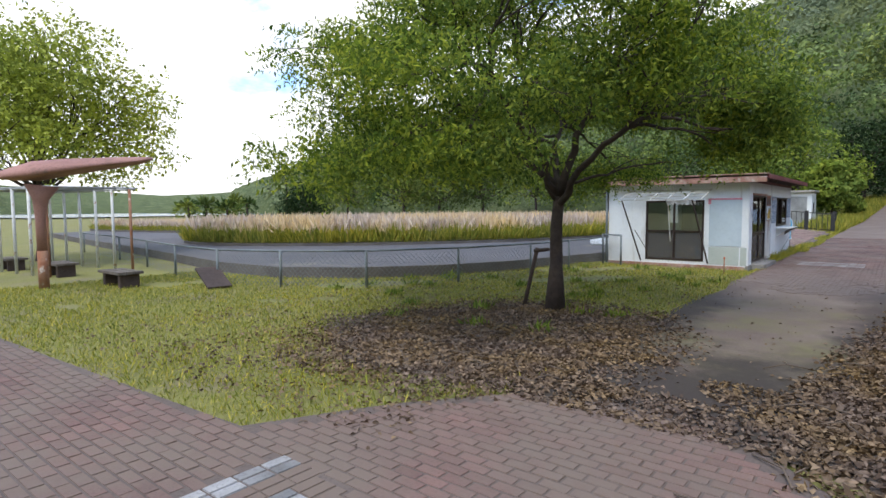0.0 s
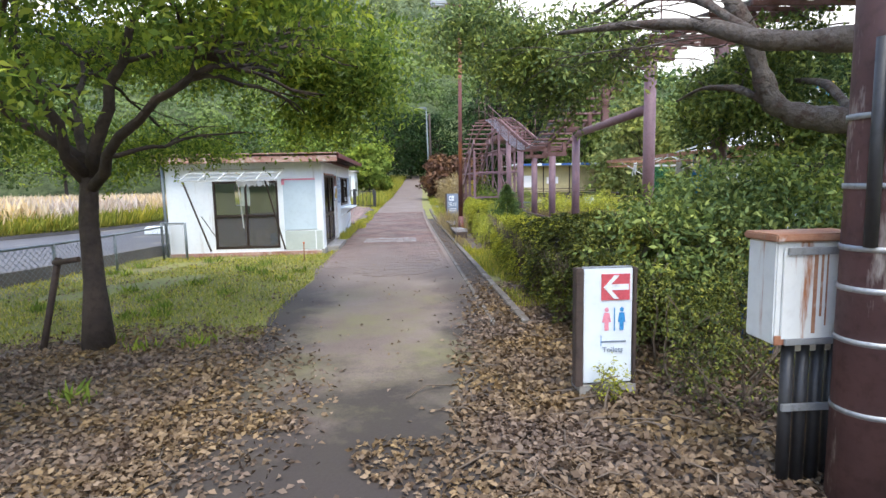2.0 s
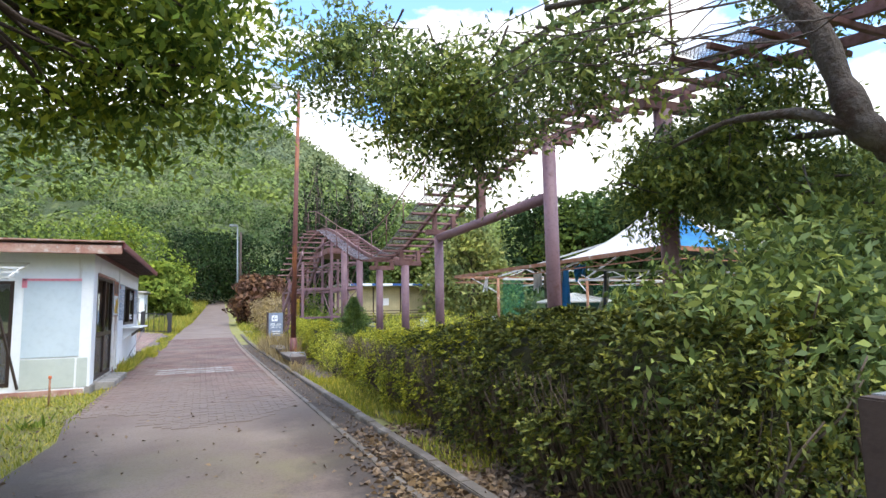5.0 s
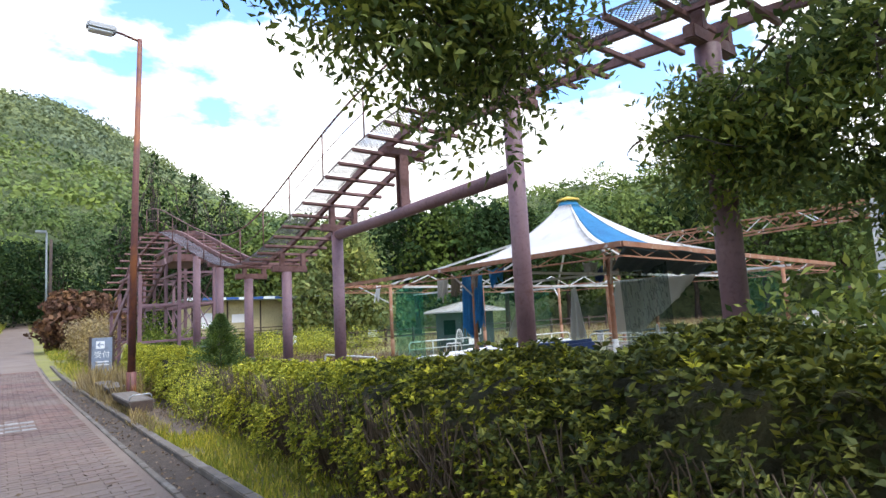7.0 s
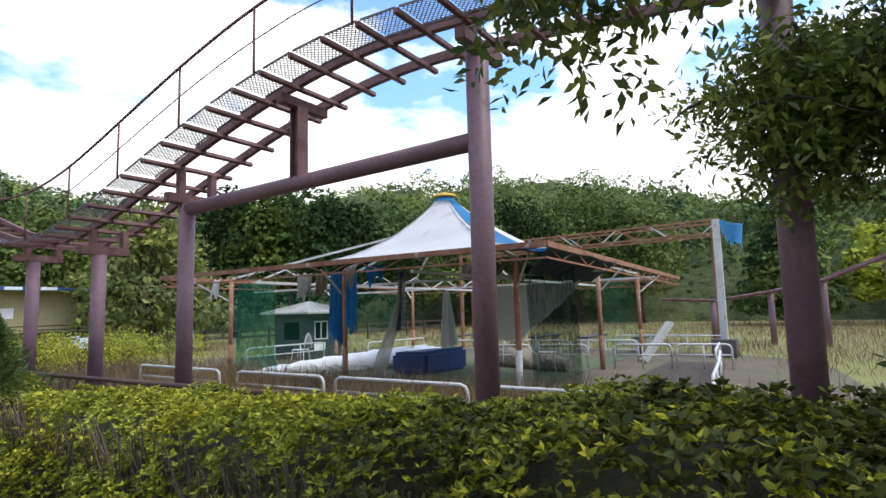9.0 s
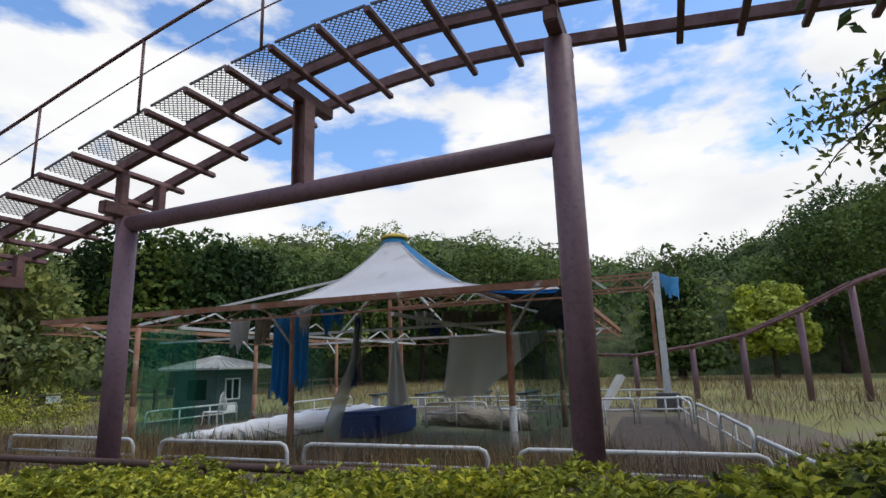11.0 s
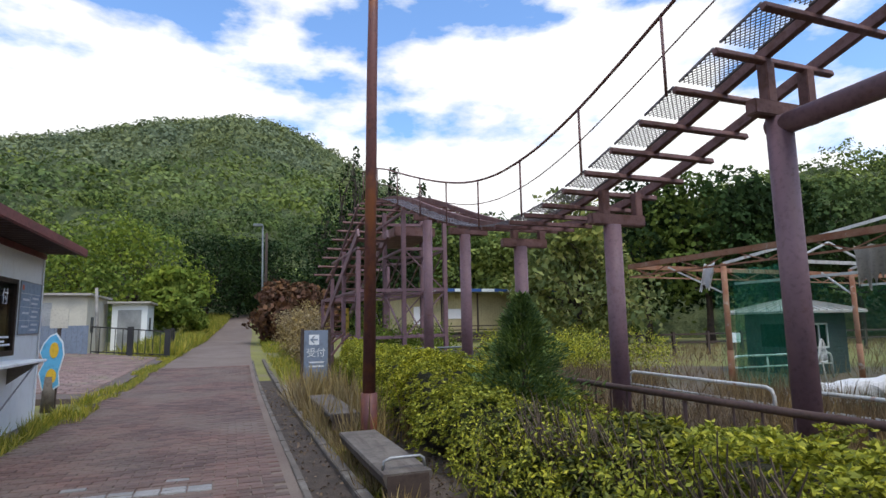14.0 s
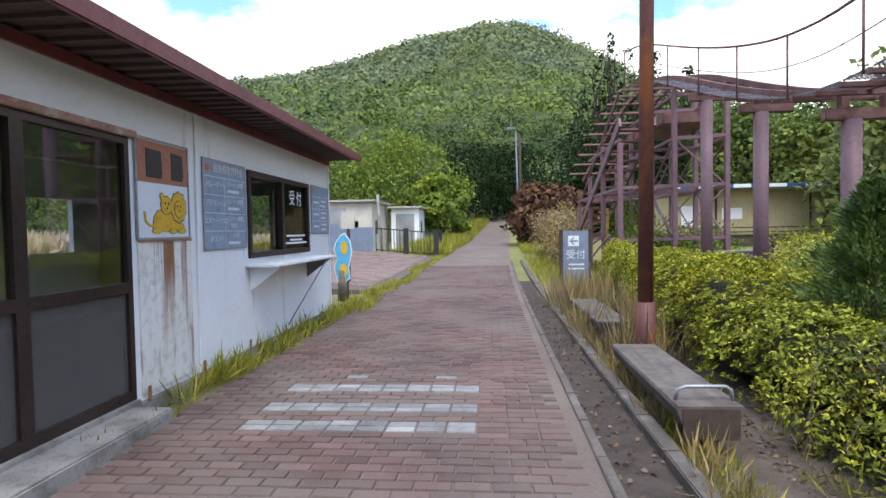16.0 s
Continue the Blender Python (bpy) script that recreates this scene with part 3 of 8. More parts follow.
def crown_mesh(name, clumps, twigs, per, leaf, width, material, droop=0.4, gap=0.0):
    """Leaves on short twigs in and round clumps (centre, radii)."""
    out = []
    vol = np.array([r[0] * r[1] * r[2] for _, r in clumps]) ** 0.75
    for (c, r), share in zip(clumps, vol / vol.sum()):
        n = max(int(twigs * share), 6)
        b = in_ball(n)
        p = np.array(c) + b * np.array(r) * (1 + 0.25 * lumps(b * 2.2 + np.array(c), 1.0, 3))[:, None]
        p = p[lumps(p, 1.6, 5) > (gap(c) if callable(gap) else gap) - 0.55]
        d = unit(p - np.array(c) + rng.normal(size=p.shape) * 0.35 * np.array(r)) + np.array([0, 0, -droop])
        k = np.tile(np.arange(per), len(p))
        pp, dd = np.repeat(p, per, 0), np.repeat(d, per, 0)
        side = unit(np.cross(dd, rng.normal(size=pp.shape)))
        base = pp + dd * (k[:, None] * leaf * 0.55) + side * leaf * 0.15
        out.append(leaf_quads(base, dd * 0.5 + side * 1.0 + rng.normal(size=pp.shape) * 0.3, leaf, width))
    return quads(name, np.concatenate(out), material)


def shell_quads(c, r, n, leaf, up=0.25, stray=0.42):
    """Leafy skin of a rounded clump: small sprays that face outwards."""
    b = unit(rng.normal(size=(n, 3)) + np.array([0, 0, up]))
    p = np.array(c) + b * np.array(r) * (1 + 0.22 * lumps(b * 2.4 + np.array(c), 1.0, 3) + rng.normal(size=n) * 0.05)[:, None]
    nr = unit(b / np.array(r) * min(r) + rng.normal(size=b.shape) * stray)
    d = unit(np.cross(nr, rng.normal(size=b.shape)))
    s = np.cross(nr, d)
    L_ = leaf * rng.uniform(0.6, 1.3, (n, 1))
    return np.stack([p - d * L_ * 0.5, p + s * L_ * 0.36, p + d * L_ * 0.5, p - s * L_ * 0.36], 1)


def shell_mesh(name, clumps, total, leaf, material):
    area = np.array([max(r) ** 2 for _, r in clumps])
    return quads(name, np.concatenate([shell_quads(c, r, max(int(total * a), 8), leaf) for (c, r), a in zip(clumps, area / area.sum())]), material)


def limb(p, q, r0, r1, bend=0.15, n=7, seed=0):
    r = random.Random(seed)
    p, q = Vector(p), Vector(q)
    side = Vector((r.uniform(-1, 1), r.uniform(-1, 1), r.uniform(-0.2, 1))) * bend * (q - p).length
    pts = [p.lerp(q, k / n) + side * math.sin(math.pi * k / n) + Vector((r.uniform(-1, 1), r.uniform(-1, 1), r.uniform(-1, 1))) * 0.025 * (q - p).length * (0 < k < n) for k in range(n + 1)]
    return pts, [r0 + (r1 - r0) * k / n for k in range(n + 1)]

# ---- ground, road, plaza ----
def sheet(name, pts, z, material, label, category):
    bm = bmesh.new()
    bm.faces.new([bm.verts.new((x, y, z)) for x, y in pts])
    return solo(name, bm, material, label, category, kind="structure")


def lane_rise(y):
    """How far the lane has climbed."""
    return np.interp(y, [26, 30, 40, 54, 65, 75, 83, 95, 130, 200], [0, 0.02, 0.15, 0.45, 1.1, 1.9, 2.7, 3.4, 3.4, 0])


def terrain(x, y):
    return lane_rise(y) * np.interp(x, [-9, -4, 5, 15], [0, 1, 1, 0])


gx = [-1500, -900, -500, -300, -180, -110, -70, -45, -30, -20, *range(-14, 18, 1), 22, 30, 45, 70, 110, 180, 300, 500, 900, 1500]
gy = [-1500, -900, -500, -300, -180, -110, -70, -45, -30, -20, -10, 0, 8, 16, 22, *range(26, 100, 1), 110, 120, 130, 165, 200, 300, 500, 900, 1500]
bm = bmesh.new()
grid = [[bm.verts.new((x, y, -0.03 + float(terrain(x, y)))) for y in gy] for x in gx]
for a, b in zip(grid, grid[1:]):
    for k in range(len(gy) - 1):
        bm.faces.new((a[k], b[k], b[k + 1], a[k + 1]))
solo("ground", bm, "ground", "patchy mown grass and bare earth ground", "ground", kind="structure", smooth=True)

ROAD_L, ROAD_R = -2.8, -0.06


def road_shift(y):
    return 0.0 if y < 20 else 0.0006 * (y - 20) ** 2


bm = bmesh.new()
rows = []
for k in range(0, 60):
    y = 4.2 + k * 1.35
    s = road_shift(y) if y < 60 else road_shift(60) + (y - 60) * 0.012
    wob = 0.10 * math.sin(y * 1.7) * (y < 15)
    rows.append([bm.verts.new((ROAD_L + s + wob, y, 0.004 + float(lane_rise(y)))), bm.verts.new((ROAD_R + s + 0.06 * math.sin(y * 2.3) * (y < 13), y, 0.004 + float(lane_rise(y))))])
for a, b in zip(rows, rows[1:]):
    bm.faces.new((a[0], a[1], b[1], b[0]))
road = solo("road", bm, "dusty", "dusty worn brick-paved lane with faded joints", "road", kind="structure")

# the leaf-strewn verge soil beside the lane and under the tree
rr = random.Random(4)


def blob(cx, cy, rx, ry, n=40, wob=0.14, seed=1):
    r = random.Random(seed)
    ph = [r.uniform(0, 6.28) for _ in range(4)]
    return [(cx + rx * (1 + wob * sum(math.sin(j * a + ph[j - 2]) for j in (2, 3, 5)) / 2) * math.cos(a),
             cy + ry * (1 + wob * sum(math.sin(j * a + ph[j - 2]) for j in (2, 3, 5)) / 2) * math.sin(a)) for a in (2 * math.pi * k / n for k in range(n))]


sheet("soil_patch_1", blob(-4.2, 6.4, 2.1, 2.5, seed=3), -0.012, "litter_soil", "dark earth strewn with dead leaves under the tree", "earth")
sheet("soil_patch_2", blob(1.1, 6.2, 1.6, 5.2, seed=5), -0.016, "litter_soil", "dark earth strewn with dead leaves along the hedge", "earth")
sheet("soil_patch_3", blob(3.0, 15.0, 2.6, 9.5, seed=6), -0.02, "litter_soil", "bare earth under the hedge", "earth")

# brick plaza with a curved edge


def plaza_edge(x):
    return np.interp(x, [-11, -9.1, -6.6, -4.9, -3.9, -3.65, -3.33, -2.66, -1.85, -0.97, -0.52, 0.3, 1.6], [2.0, 2.1, 2.23, 2.32, 2.38, 2.88, 3.46, 4.3, 4.62, 4.45, 4.06, 3.2, 1.6])


def on_plaza(x, y):
    return y < plaza_edge(x) and x < 1.6


edge = []
for k in range(81):
    x = -11 + 12.6 * k / 80
    edge.append((x, float(plaza_edge(x))))
sheet("plaza", edge + [(1.6, -6), (-11, -6)], 0.006, "joint", "old brick-paved plaza with worn curved edge", "plaza")


def brick_block(x0, x1, y0, y1, z0, z1):
    c = 0.006
    return ([(x0, y0, z0), (x1, y0, z0), (x1, y1, z0), (x0, y1, z0), (x0 + c, y0 + c, z1), (x1 - c, y0 + c, z1), (x1 - c, y1 - c, z1), (x0 + c, y1 - c, z1)],
            [(4, 5, 6, 7), (0, 1, 5, 4), (1, 2, 6, 5), (2, 3, 7, 6), (3, 0, 4, 7)])


def brick_mesh(cells, material, name):
    vs, fs = [], []
    for c in cells:
        v, f = brick_block(*c)
        o = len(vs)
        vs += v
        fs += [tuple(i + o for i in q) for q in f]
    me = bpy.data.meshes.new(name)
    me.from_pydata(vs, [], fs)
    me.materials.append(M[material])
    return me


# dead gutter, kerb and edging
bm = bmesh.new()
for k in range(46):
    y0 = 8.6 + k * 0.6
    s = road_shift(y0 + 0.3)
    box(0.30 + s, 0.40 + s, y0, y0 + 0.592, -0.03, 0.055 + float(lane_rise(y0)) + rr.uniform(-0.008, 0.008), 0.008, bm)
solo("kerb", bm, "kerb", "low weathered concrete kerb beside the gutter", "kerb", kind="structure")
bm = bmesh.new()
for k in range(46):
    y0 = 8.6 + k * 0.6
    s = road_shift(y0 + 0.3)
    box(-0.06 + s, 0.0 + s, y0, y0 + 0.592, -0.03, 0.022 + float(lane_rise(y0)) + rr.uniform(-0.005, 0.005), 0.006, bm)
solo("road_edging", bm, "kerb", "narrow concrete edging strip of the lane", "edging", kind="structure")
sheet("gutter", [(0.0, 8.0), (0.3, 8.0), (0.3, 24), (0.34, 29), (0.04, 29), (0.0, 24)], 0.002, "soil", "shallow gutter filled with soil and dead leaves", "gutter")
solo("side_path", box(0.42, 1.9, 25.0, 27.6, -0.03, 0.012, 0.01), "concrete", "cracked concrete side path beside the lane", "path", kind="structure")

# brick ramp left of the lane, past the kiosk
def ramp_z(x, y):
    return 0.035 + float(lane_rise(y)) + max(0.0, -3.0 - x) / 5.5 * (0.30 + 0.02 * (y - 27))


bm = bmesh.new()
prev = None
for k in range(14):
    y = 26.6 + k * 0.95
    q = [bm.verts.new((x, y, z)) for x, z in ((-2.95, -0.05), (-2.95, ramp_z(-2.95, y)), (-8.5, ramp_z(-8.5, y)), (-8.5, -0.05))]
    if prev:
        for i in range(3):
            bm.faces.new((prev[i], q[i], q[i + 1], prev[i + 1]))
    else:
        bm.faces.new(q)
    prev = q
bm.faces.new(prev[::-1])
bmesh.ops.recalc_face_normals(bm, faces=bm.faces[:])
ramp_ob = solo("brick_ramp", bm, "joint", "sloping brick-paved forecourt with weeds", "forecourt", kind="structure")
cells = []
for j in range(58):
    y0 = 27.4 + j * 0.195
    for i in range(14):
        x0 = -8.3 + i * 0.39 + (j % 2) * 0.195
        if x0 > -3.45:
            continue
        z = ramp_z(x0, y0)
        cells.append((x0, x0 + 0.37, y0, y0 + 0.175, z - 0.03, z + 0.014))
me = brick_mesh(cells, "pink_brick", "paving_bricks")
tagged(part("paving_bricks", me, None, ramp_ob), kind="stuff")

# ---- hills ----
PROFILE = [(-180, 5), (-120, 4), (-90, 3.0), (-78, 2.4), (-66, 1.6), (-60, 2.0), (-52, 5.5), (-40, 9), (-30, 12.5), (-25, 13.6), (-19, 15.2), (-12.7, 16.5), (-8.4, 17.6), (-4, 18.6), (0, 19.3), (3.5, 18.9),
           (6.8, 17.3), (10, 15.8), (14, 13.6), (18, 11.5), (24, 9.4), (30, 8.6), (38, 9.6), (49, 11.4), (58, 12.0), (69, 12.2), (78, 10.2), (86, 8.6), (92, 8.2), (98, 9.4), (108, 12.8), (120, 13), (150, 8), (180, 5)]
EYE = np.array([-0.6, 12.0])


def ridge(az):
    el = np.interp(az, [p[0] for p in PROFILE], [p[1] for p in PROFILE])
    far = np.interp(az, [-180, -70, -50, -35, -20, 8, 20, 34, 120, 180], [300, 1100, 380, 330, 420, 420, 260, 125, 120, 300])
    near = np.interp(az, [-180, -70, -50, -35, -10, 4, 10, 20, 34, 120, 180], [90, 420, 90, 75, 70, 75, 62, 55, 46, 48, 90])
    return el, far, near


def cell_domes(x, y, size, seed):
    """Rounded tree tops: 1 at each jittered centre, falling to 0."""
    ix, iy = np.floor(x / size), np.floor(y / size)
    best, tall = np.full(x.shape, 9.0), np.zeros(x.shape)
    for dx in (-1, 0, 1):
        for dy in (-1, 0, 1):
            cx, cy = ix + dx, iy + dy
            h1 = np.modf(np.abs(np.sin(cx * 127.1 + cy * 311.7 + seed) * 43758.5453))[0]
            h2 = np.modf(np.abs(np.sin(cx * 269.5 + cy * 183.3 + seed) * 23421.631))[0]
            d = np.hypot(x / size - cx - h1, y / size - cy - h2)
            m = d < best
            best, tall = np.where(m, d, best), np.where(m, 0.5 + 0.5 * h2, tall)
    return np.sqrt(np.clip(1 - best ** 2 * 1.7, 0, 1)) * tall


AZ = np.concatenate([np.arange(-180, -82, 2.0), np.arange(-82, 118, 0.34), np.arange(118, 180.1, 2.0)])
U = np.concatenate([np.linspace(0, 1, 66), [1.08, 1.2]])
el, far, near = ridge(AZ)
rad = near[:, None] + (far - near)[:, None] * U[None, :] ** 1.25
hx, hy = EYE[0] + rad * np.sin(np.radians(AZ))[:, None], EYE[1] + rad * np.cos(np.radians(AZ))[:, None]
top = np.tan(np.radians(el)) * far * 0.965 - 2.0
shape = np.clip(U, 0, 1)[None, :]
rise = np.interp(shape, [0, 0.06, 0.3, 0.6, 0.85, 1.0], [0, 0.035, 0.22, 0.56, 0.87, 1.0])
rise = np.where(U[None, :] > 1.001, 1 - (U[None, :] - 1) * 1.2, rise)
hz = top[:, None] * rise
spur = np.sin(hx * 0.021 + 1.0) * np.cos(hy * 0.017) * 0.07 + np.sin(hx * 0.05 + hy * 0.031) * 0.035
hz = hz * (1 + spur * np.sin(np.pi * np.clip(shape, 0, 1)))
dome = cell_domes(hx, hy, 7.5, 3.0) * 5.2 + cell_domes(hx, hy, 2.4, 9.0) * 1.0
lift = np.clip(rad / 60 - 0.4, 0.0, 1.0) * np.clip(U * 14, 0, 1)[None, :]
hz = hz + dome * lift * np.where(np.abs(AZ + 69) < 9, 0.3, 1)[:, None] - 0.4 * (1 - np.clip(U * 14, 0, 1))[None, :]
na, nu = hz.shape
co = np.stack([hx, hy, hz], -1).reshape(-1, 3)
idx = np.arange(na * nu).reshape(na, nu)
fq = np.stack([idx[:-1, :-1], idx[1:, :-1], idx[1:, 1:], idx[:-1, 1:]], -1).reshape(-1, 4)
me = bpy.data.meshes.new("hillside")
me.vertices.add(len(co))
me.vertices.foreach_set("co", co.astype(np.float32).ravel())
me.loops.add(fq.size)
me.loops.foreach_set("vertex_index", fq.astype(np.int32).ravel())
me.polygons.add(len(fq))
me.polygons.foreach_set("loop_start", np.arange(0, fq.size, 4, dtype=np.int32))
me.polygons.foreach_set("loop_total", np.full(len(fq), 4, dtype=np.int32))
me.update(calc_edges=True)
me.materials.append(M["hill"])
tagged(new("backdrop_hills", me), "wooded green mountain and hills round the park", "hill", kind="structure")

# crowns of the hillside woods, in three greens and two haze-greyed ones
crowns = {"hazed_ridge": [], "hazed_ridge_deep": [], "leaf_wood_deep": [], "leaf_wood_mid": [], "leaf_wood_pale": []}
tr_ = np.random.default_rng(8)
made = 0
for gx in np.arange(-330, 140, 5.6):
    for gy in np.arange(-25, 430, 5.6):
        x, y = gx + tr_.uniform(-2.4, 2.4), gy + tr_.uniform(-2.4, 2.4)
        u1, u2, u3 = tr_.uniform(0, 1, 3)
        az, dist = math.degrees(math.atan2(x - EYE[0], y - EYE[1])), math.hypot(x - EYE[0], y - EYE[1])
        if not -58 < az < 116:
            continue
        e1, f1, n1 = [float(v) for v in ridge(np.array(az))]
        if not n1 * 1.03 < dist < f1 * 1.0:
            continue
        ia = int(np.argmin(np.abs(AZ - az)))
        uu = ((dist - n1) / (f1 - n1)) ** 0.8
        z = float(np.interp(uu, U[:66], hz[ia, :66] - dome[ia, :66] * lift[ia, :66] * (0.45 if uu > 0.9 else 0.6)))
        near_wood = dist < 130
        if not near_wood and u2 < 0.28:
            continue
        r0 = (2.2 + 1.9 * u1) if near_wood else (3.2 + 2.4 * u1)
        high = r0 * (0.8 + 0.5 * u2)
        patch_ = math.sin(x * 0.045 + 1.3) * math.cos(y * 0.038) * 0.28
        key = ("leaf_wood_deep", "leaf_wood_mid", "leaf_wood_pale")[int(np.clip((u3 + patch_ + (0.0 if near_wood else 0.12)) * 3, 0, 2))]
        # Beyond 210 m the crowns take the colours with painted haze.
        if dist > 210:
            key = "hazed_ridge" if u3 + patch_ > 0.42 else "hazed_ridge_deep"
        n_ = 300 if near_wood else 64 if dist < 240 else 36
        leaf_ = 0.56 if near_wood else 1.3 if dist < 240 else 1.8
        crowns[key].append(shell_quads((x, y, z + high * (0.4 if near_wood else 0.15)), (r0, r0, high), n_, leaf_, 0.5, 0.4 if near_wood else 0.22))
for key, lab in (("hazed_ridge", "grey-green"), ("hazed_ridge_deep", "dull green"), ("leaf_wood_deep", "deep green"), ("leaf_wood_mid", "mid green"), ("leaf_wood_pale", "fresh pale green")):
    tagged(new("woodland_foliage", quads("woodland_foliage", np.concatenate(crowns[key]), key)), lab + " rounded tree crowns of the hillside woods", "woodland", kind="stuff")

# lake beyond the kart course
bm = bmesh.new()
vv = [bm.verts.new(p) for p in ((-150, 40, -0.6), (-700, 20, -0.6), (-900, 420, -0.6), (-170, 150, -0.6))]
bm.faces.new(vv)
bm.transform(Matrix.Translation((0, 0, 0.9)))
solo("lake_water", bm, "water", "calm grey-blue lake beyond the park", "water", kind="structure")


# ---- trees ----
def tree(name, label, base, fork, trunk_r, clumps, twigs, per, leaf, width, leaves, bark, lean=(0, 0), category="tree", gap=0.0, droop=0.4, limb_r=0.45, crown="crown", each=False, shell=0):
    t = thing(name, label, category, base)
    b, f = Vector(base), Vector(base) + Vector((lean[0], lean[1], fork))
    pts, rad_ = limb(b, f, trunk_r, trunk_r * 0.72, 0.02, 3, int(abs(base[0] * 97 + base[1] * 13)))
    rad_[0] *= 1.45
    part("trunk", tube(pts, rad_, 14), bark, t, smooth=True)
    bm = bmesh.new()
    mains = []
    for k, (dx, dy, dz, rk) in enumerate(((-1.7, -0.7, 1.5, 0.6), (0.9, 0.5, 2.4, 0.66), (1.75, -0.6, 1.25, 0.52), (-0.6, 1.7, 1.7, 0.5), (-0.3, -1.9, 1.6, 0.5), (-1.0, 0.4, 2.9, 0.55)) if each else ()):
        p, q = limb(f - Vector((0, 0, 0.12 * (k % 3))), f + Vector((dx, dy, dz)), trunk_r * rk, trunk_r * 0.18, 0.12, 10, k + 40)
        part("limb", tube(p, q, 10), bark, t, smooth=True)
        mains.append(p)
    for k, (c, r) in enumerate(clumps):
        c = Vector(c)
        if each:
            main = min(mains, key=lambda m_: (m_[-1] - c).length)
            near_ = min(range(3, len(main)), key=lambda i: (main[i] - c).length)
            start = main[max(2, near_ - 2)]
            p, q = limb(start, c, trunk_r * 0.26, trunk_r * 0.07, 0.12, 8, k)
        else:
            p, q = limb(f - Vector((0, 0, 0.15 * (k % 3))), c, trunk_r * limb_r, trunk_r * 0.08, 0.14, 8, k)
        tube(p, q, 4 if shell else 7, bm)
        for j in range(1 if shell else 4):
            rr_ = random.Random(k * 31 + j)
            s = p[4 + j % 4]
            e = c + Vector((rr_.uniform(-1, 1) * r[0], rr_.uniform(-1, 1) * r[1], rr_.uniform(-0.7, 0.8) * r[2])) * 0.85
            tube(*limb(s, e, trunk_r * limb_r * 0.3, trunk_r * 0.04, 0.12, 5, k * 7 + j), 4, bm)
    tagged(part("branchwork", bm, bark, t, smooth=True), kind="stuff")
    me = shell_mesh(crown, clumps, twigs * per, leaf, leaves) if shell else crown_mesh(crown, clumps, twigs, per, leaf, width, leaves, droop, gap)
    part(crown, me, None, t)
    return t


MAIN = (-4.42, 8.38, 0.0)
r_ = random.Random(11)
clumps = []
for ring, (n, rad0, z0, zr) in enumerate(((12, 3.2, 2.6, 0.35), (11, 2.95, 3.35, 0.4), (10, 2.55, 4.15, 0.4), (8, 1.95, 4.95, 0.4), (5, 1.0, 5.5, 0.4), (3, 1.2, 3.4, 0.3))):
    for k in range(n):
        a = 2 * math.pi * (k + 0.5 * (ring % 2) + r_.uniform(-0.25, 0.25)) / n
        rad1 = rad0 * r_.uniform(0.8, 1.2)
        x, y, z = MAIN[0] + rad1 * math.cos(a), MAIN[1] + rad1 * math.sin(a), z0 + r_.uniform(-zr, zr)
        if x > -2.9:
            x, z = min(x, -2.0), max(z + 0.25, 2.95)
            y = min(y, 9.2)
        clumps.append(((x, y, z), (r_.uniform(0.75, 1.05), r_.uniform(0.75, 1.05), r_.uniform(0.26, 0.44))))
clumps += [((x, y, z), (0.52, 0.48, 0.27)) for x, y, z in ((-2.97, 9.3, 2.35), (-2.2, 9.3, 2.5), (-1.6, 9.3, 2.65), (-2.6, 9.3, 2.95), (-1.75, 9.2, 3.15), (-3.1, 9.2, 3.3), (-2.2, 9.0, 3.5), (-2.9, 8.4, 3.0), (-1.9, 8.2, 3.3))]
tree("broadleaf_tree", "spreading green tree with dark trunk beside the lane", MAIN, 1.95, 0.118, clumps, 23000, 8, 0.078, 0.42, "leaf_main", "bark", (0.05, 0.05), gap=lambda c: -0.05 if c[0] < -3.4 else 0.5, droop=0.15, limb_r=0.36, each=True)

# tree stake tied to the trunk
st = thing("tree_stake", "dark wooden stake tied to the tree trunk", "stake", (-4.95, 8.36, 0))
part("post", tube([(-4.98, 8.34, -0.02), (-4.76, 8.4, 0.98)], 0.035, 8), "black_wood", st)
part("cross_bar", tube([(-4.80, 8.38, 0.93), (-4.5, 8.30, 0.97)], 0.03, 8), "black_wood", st)

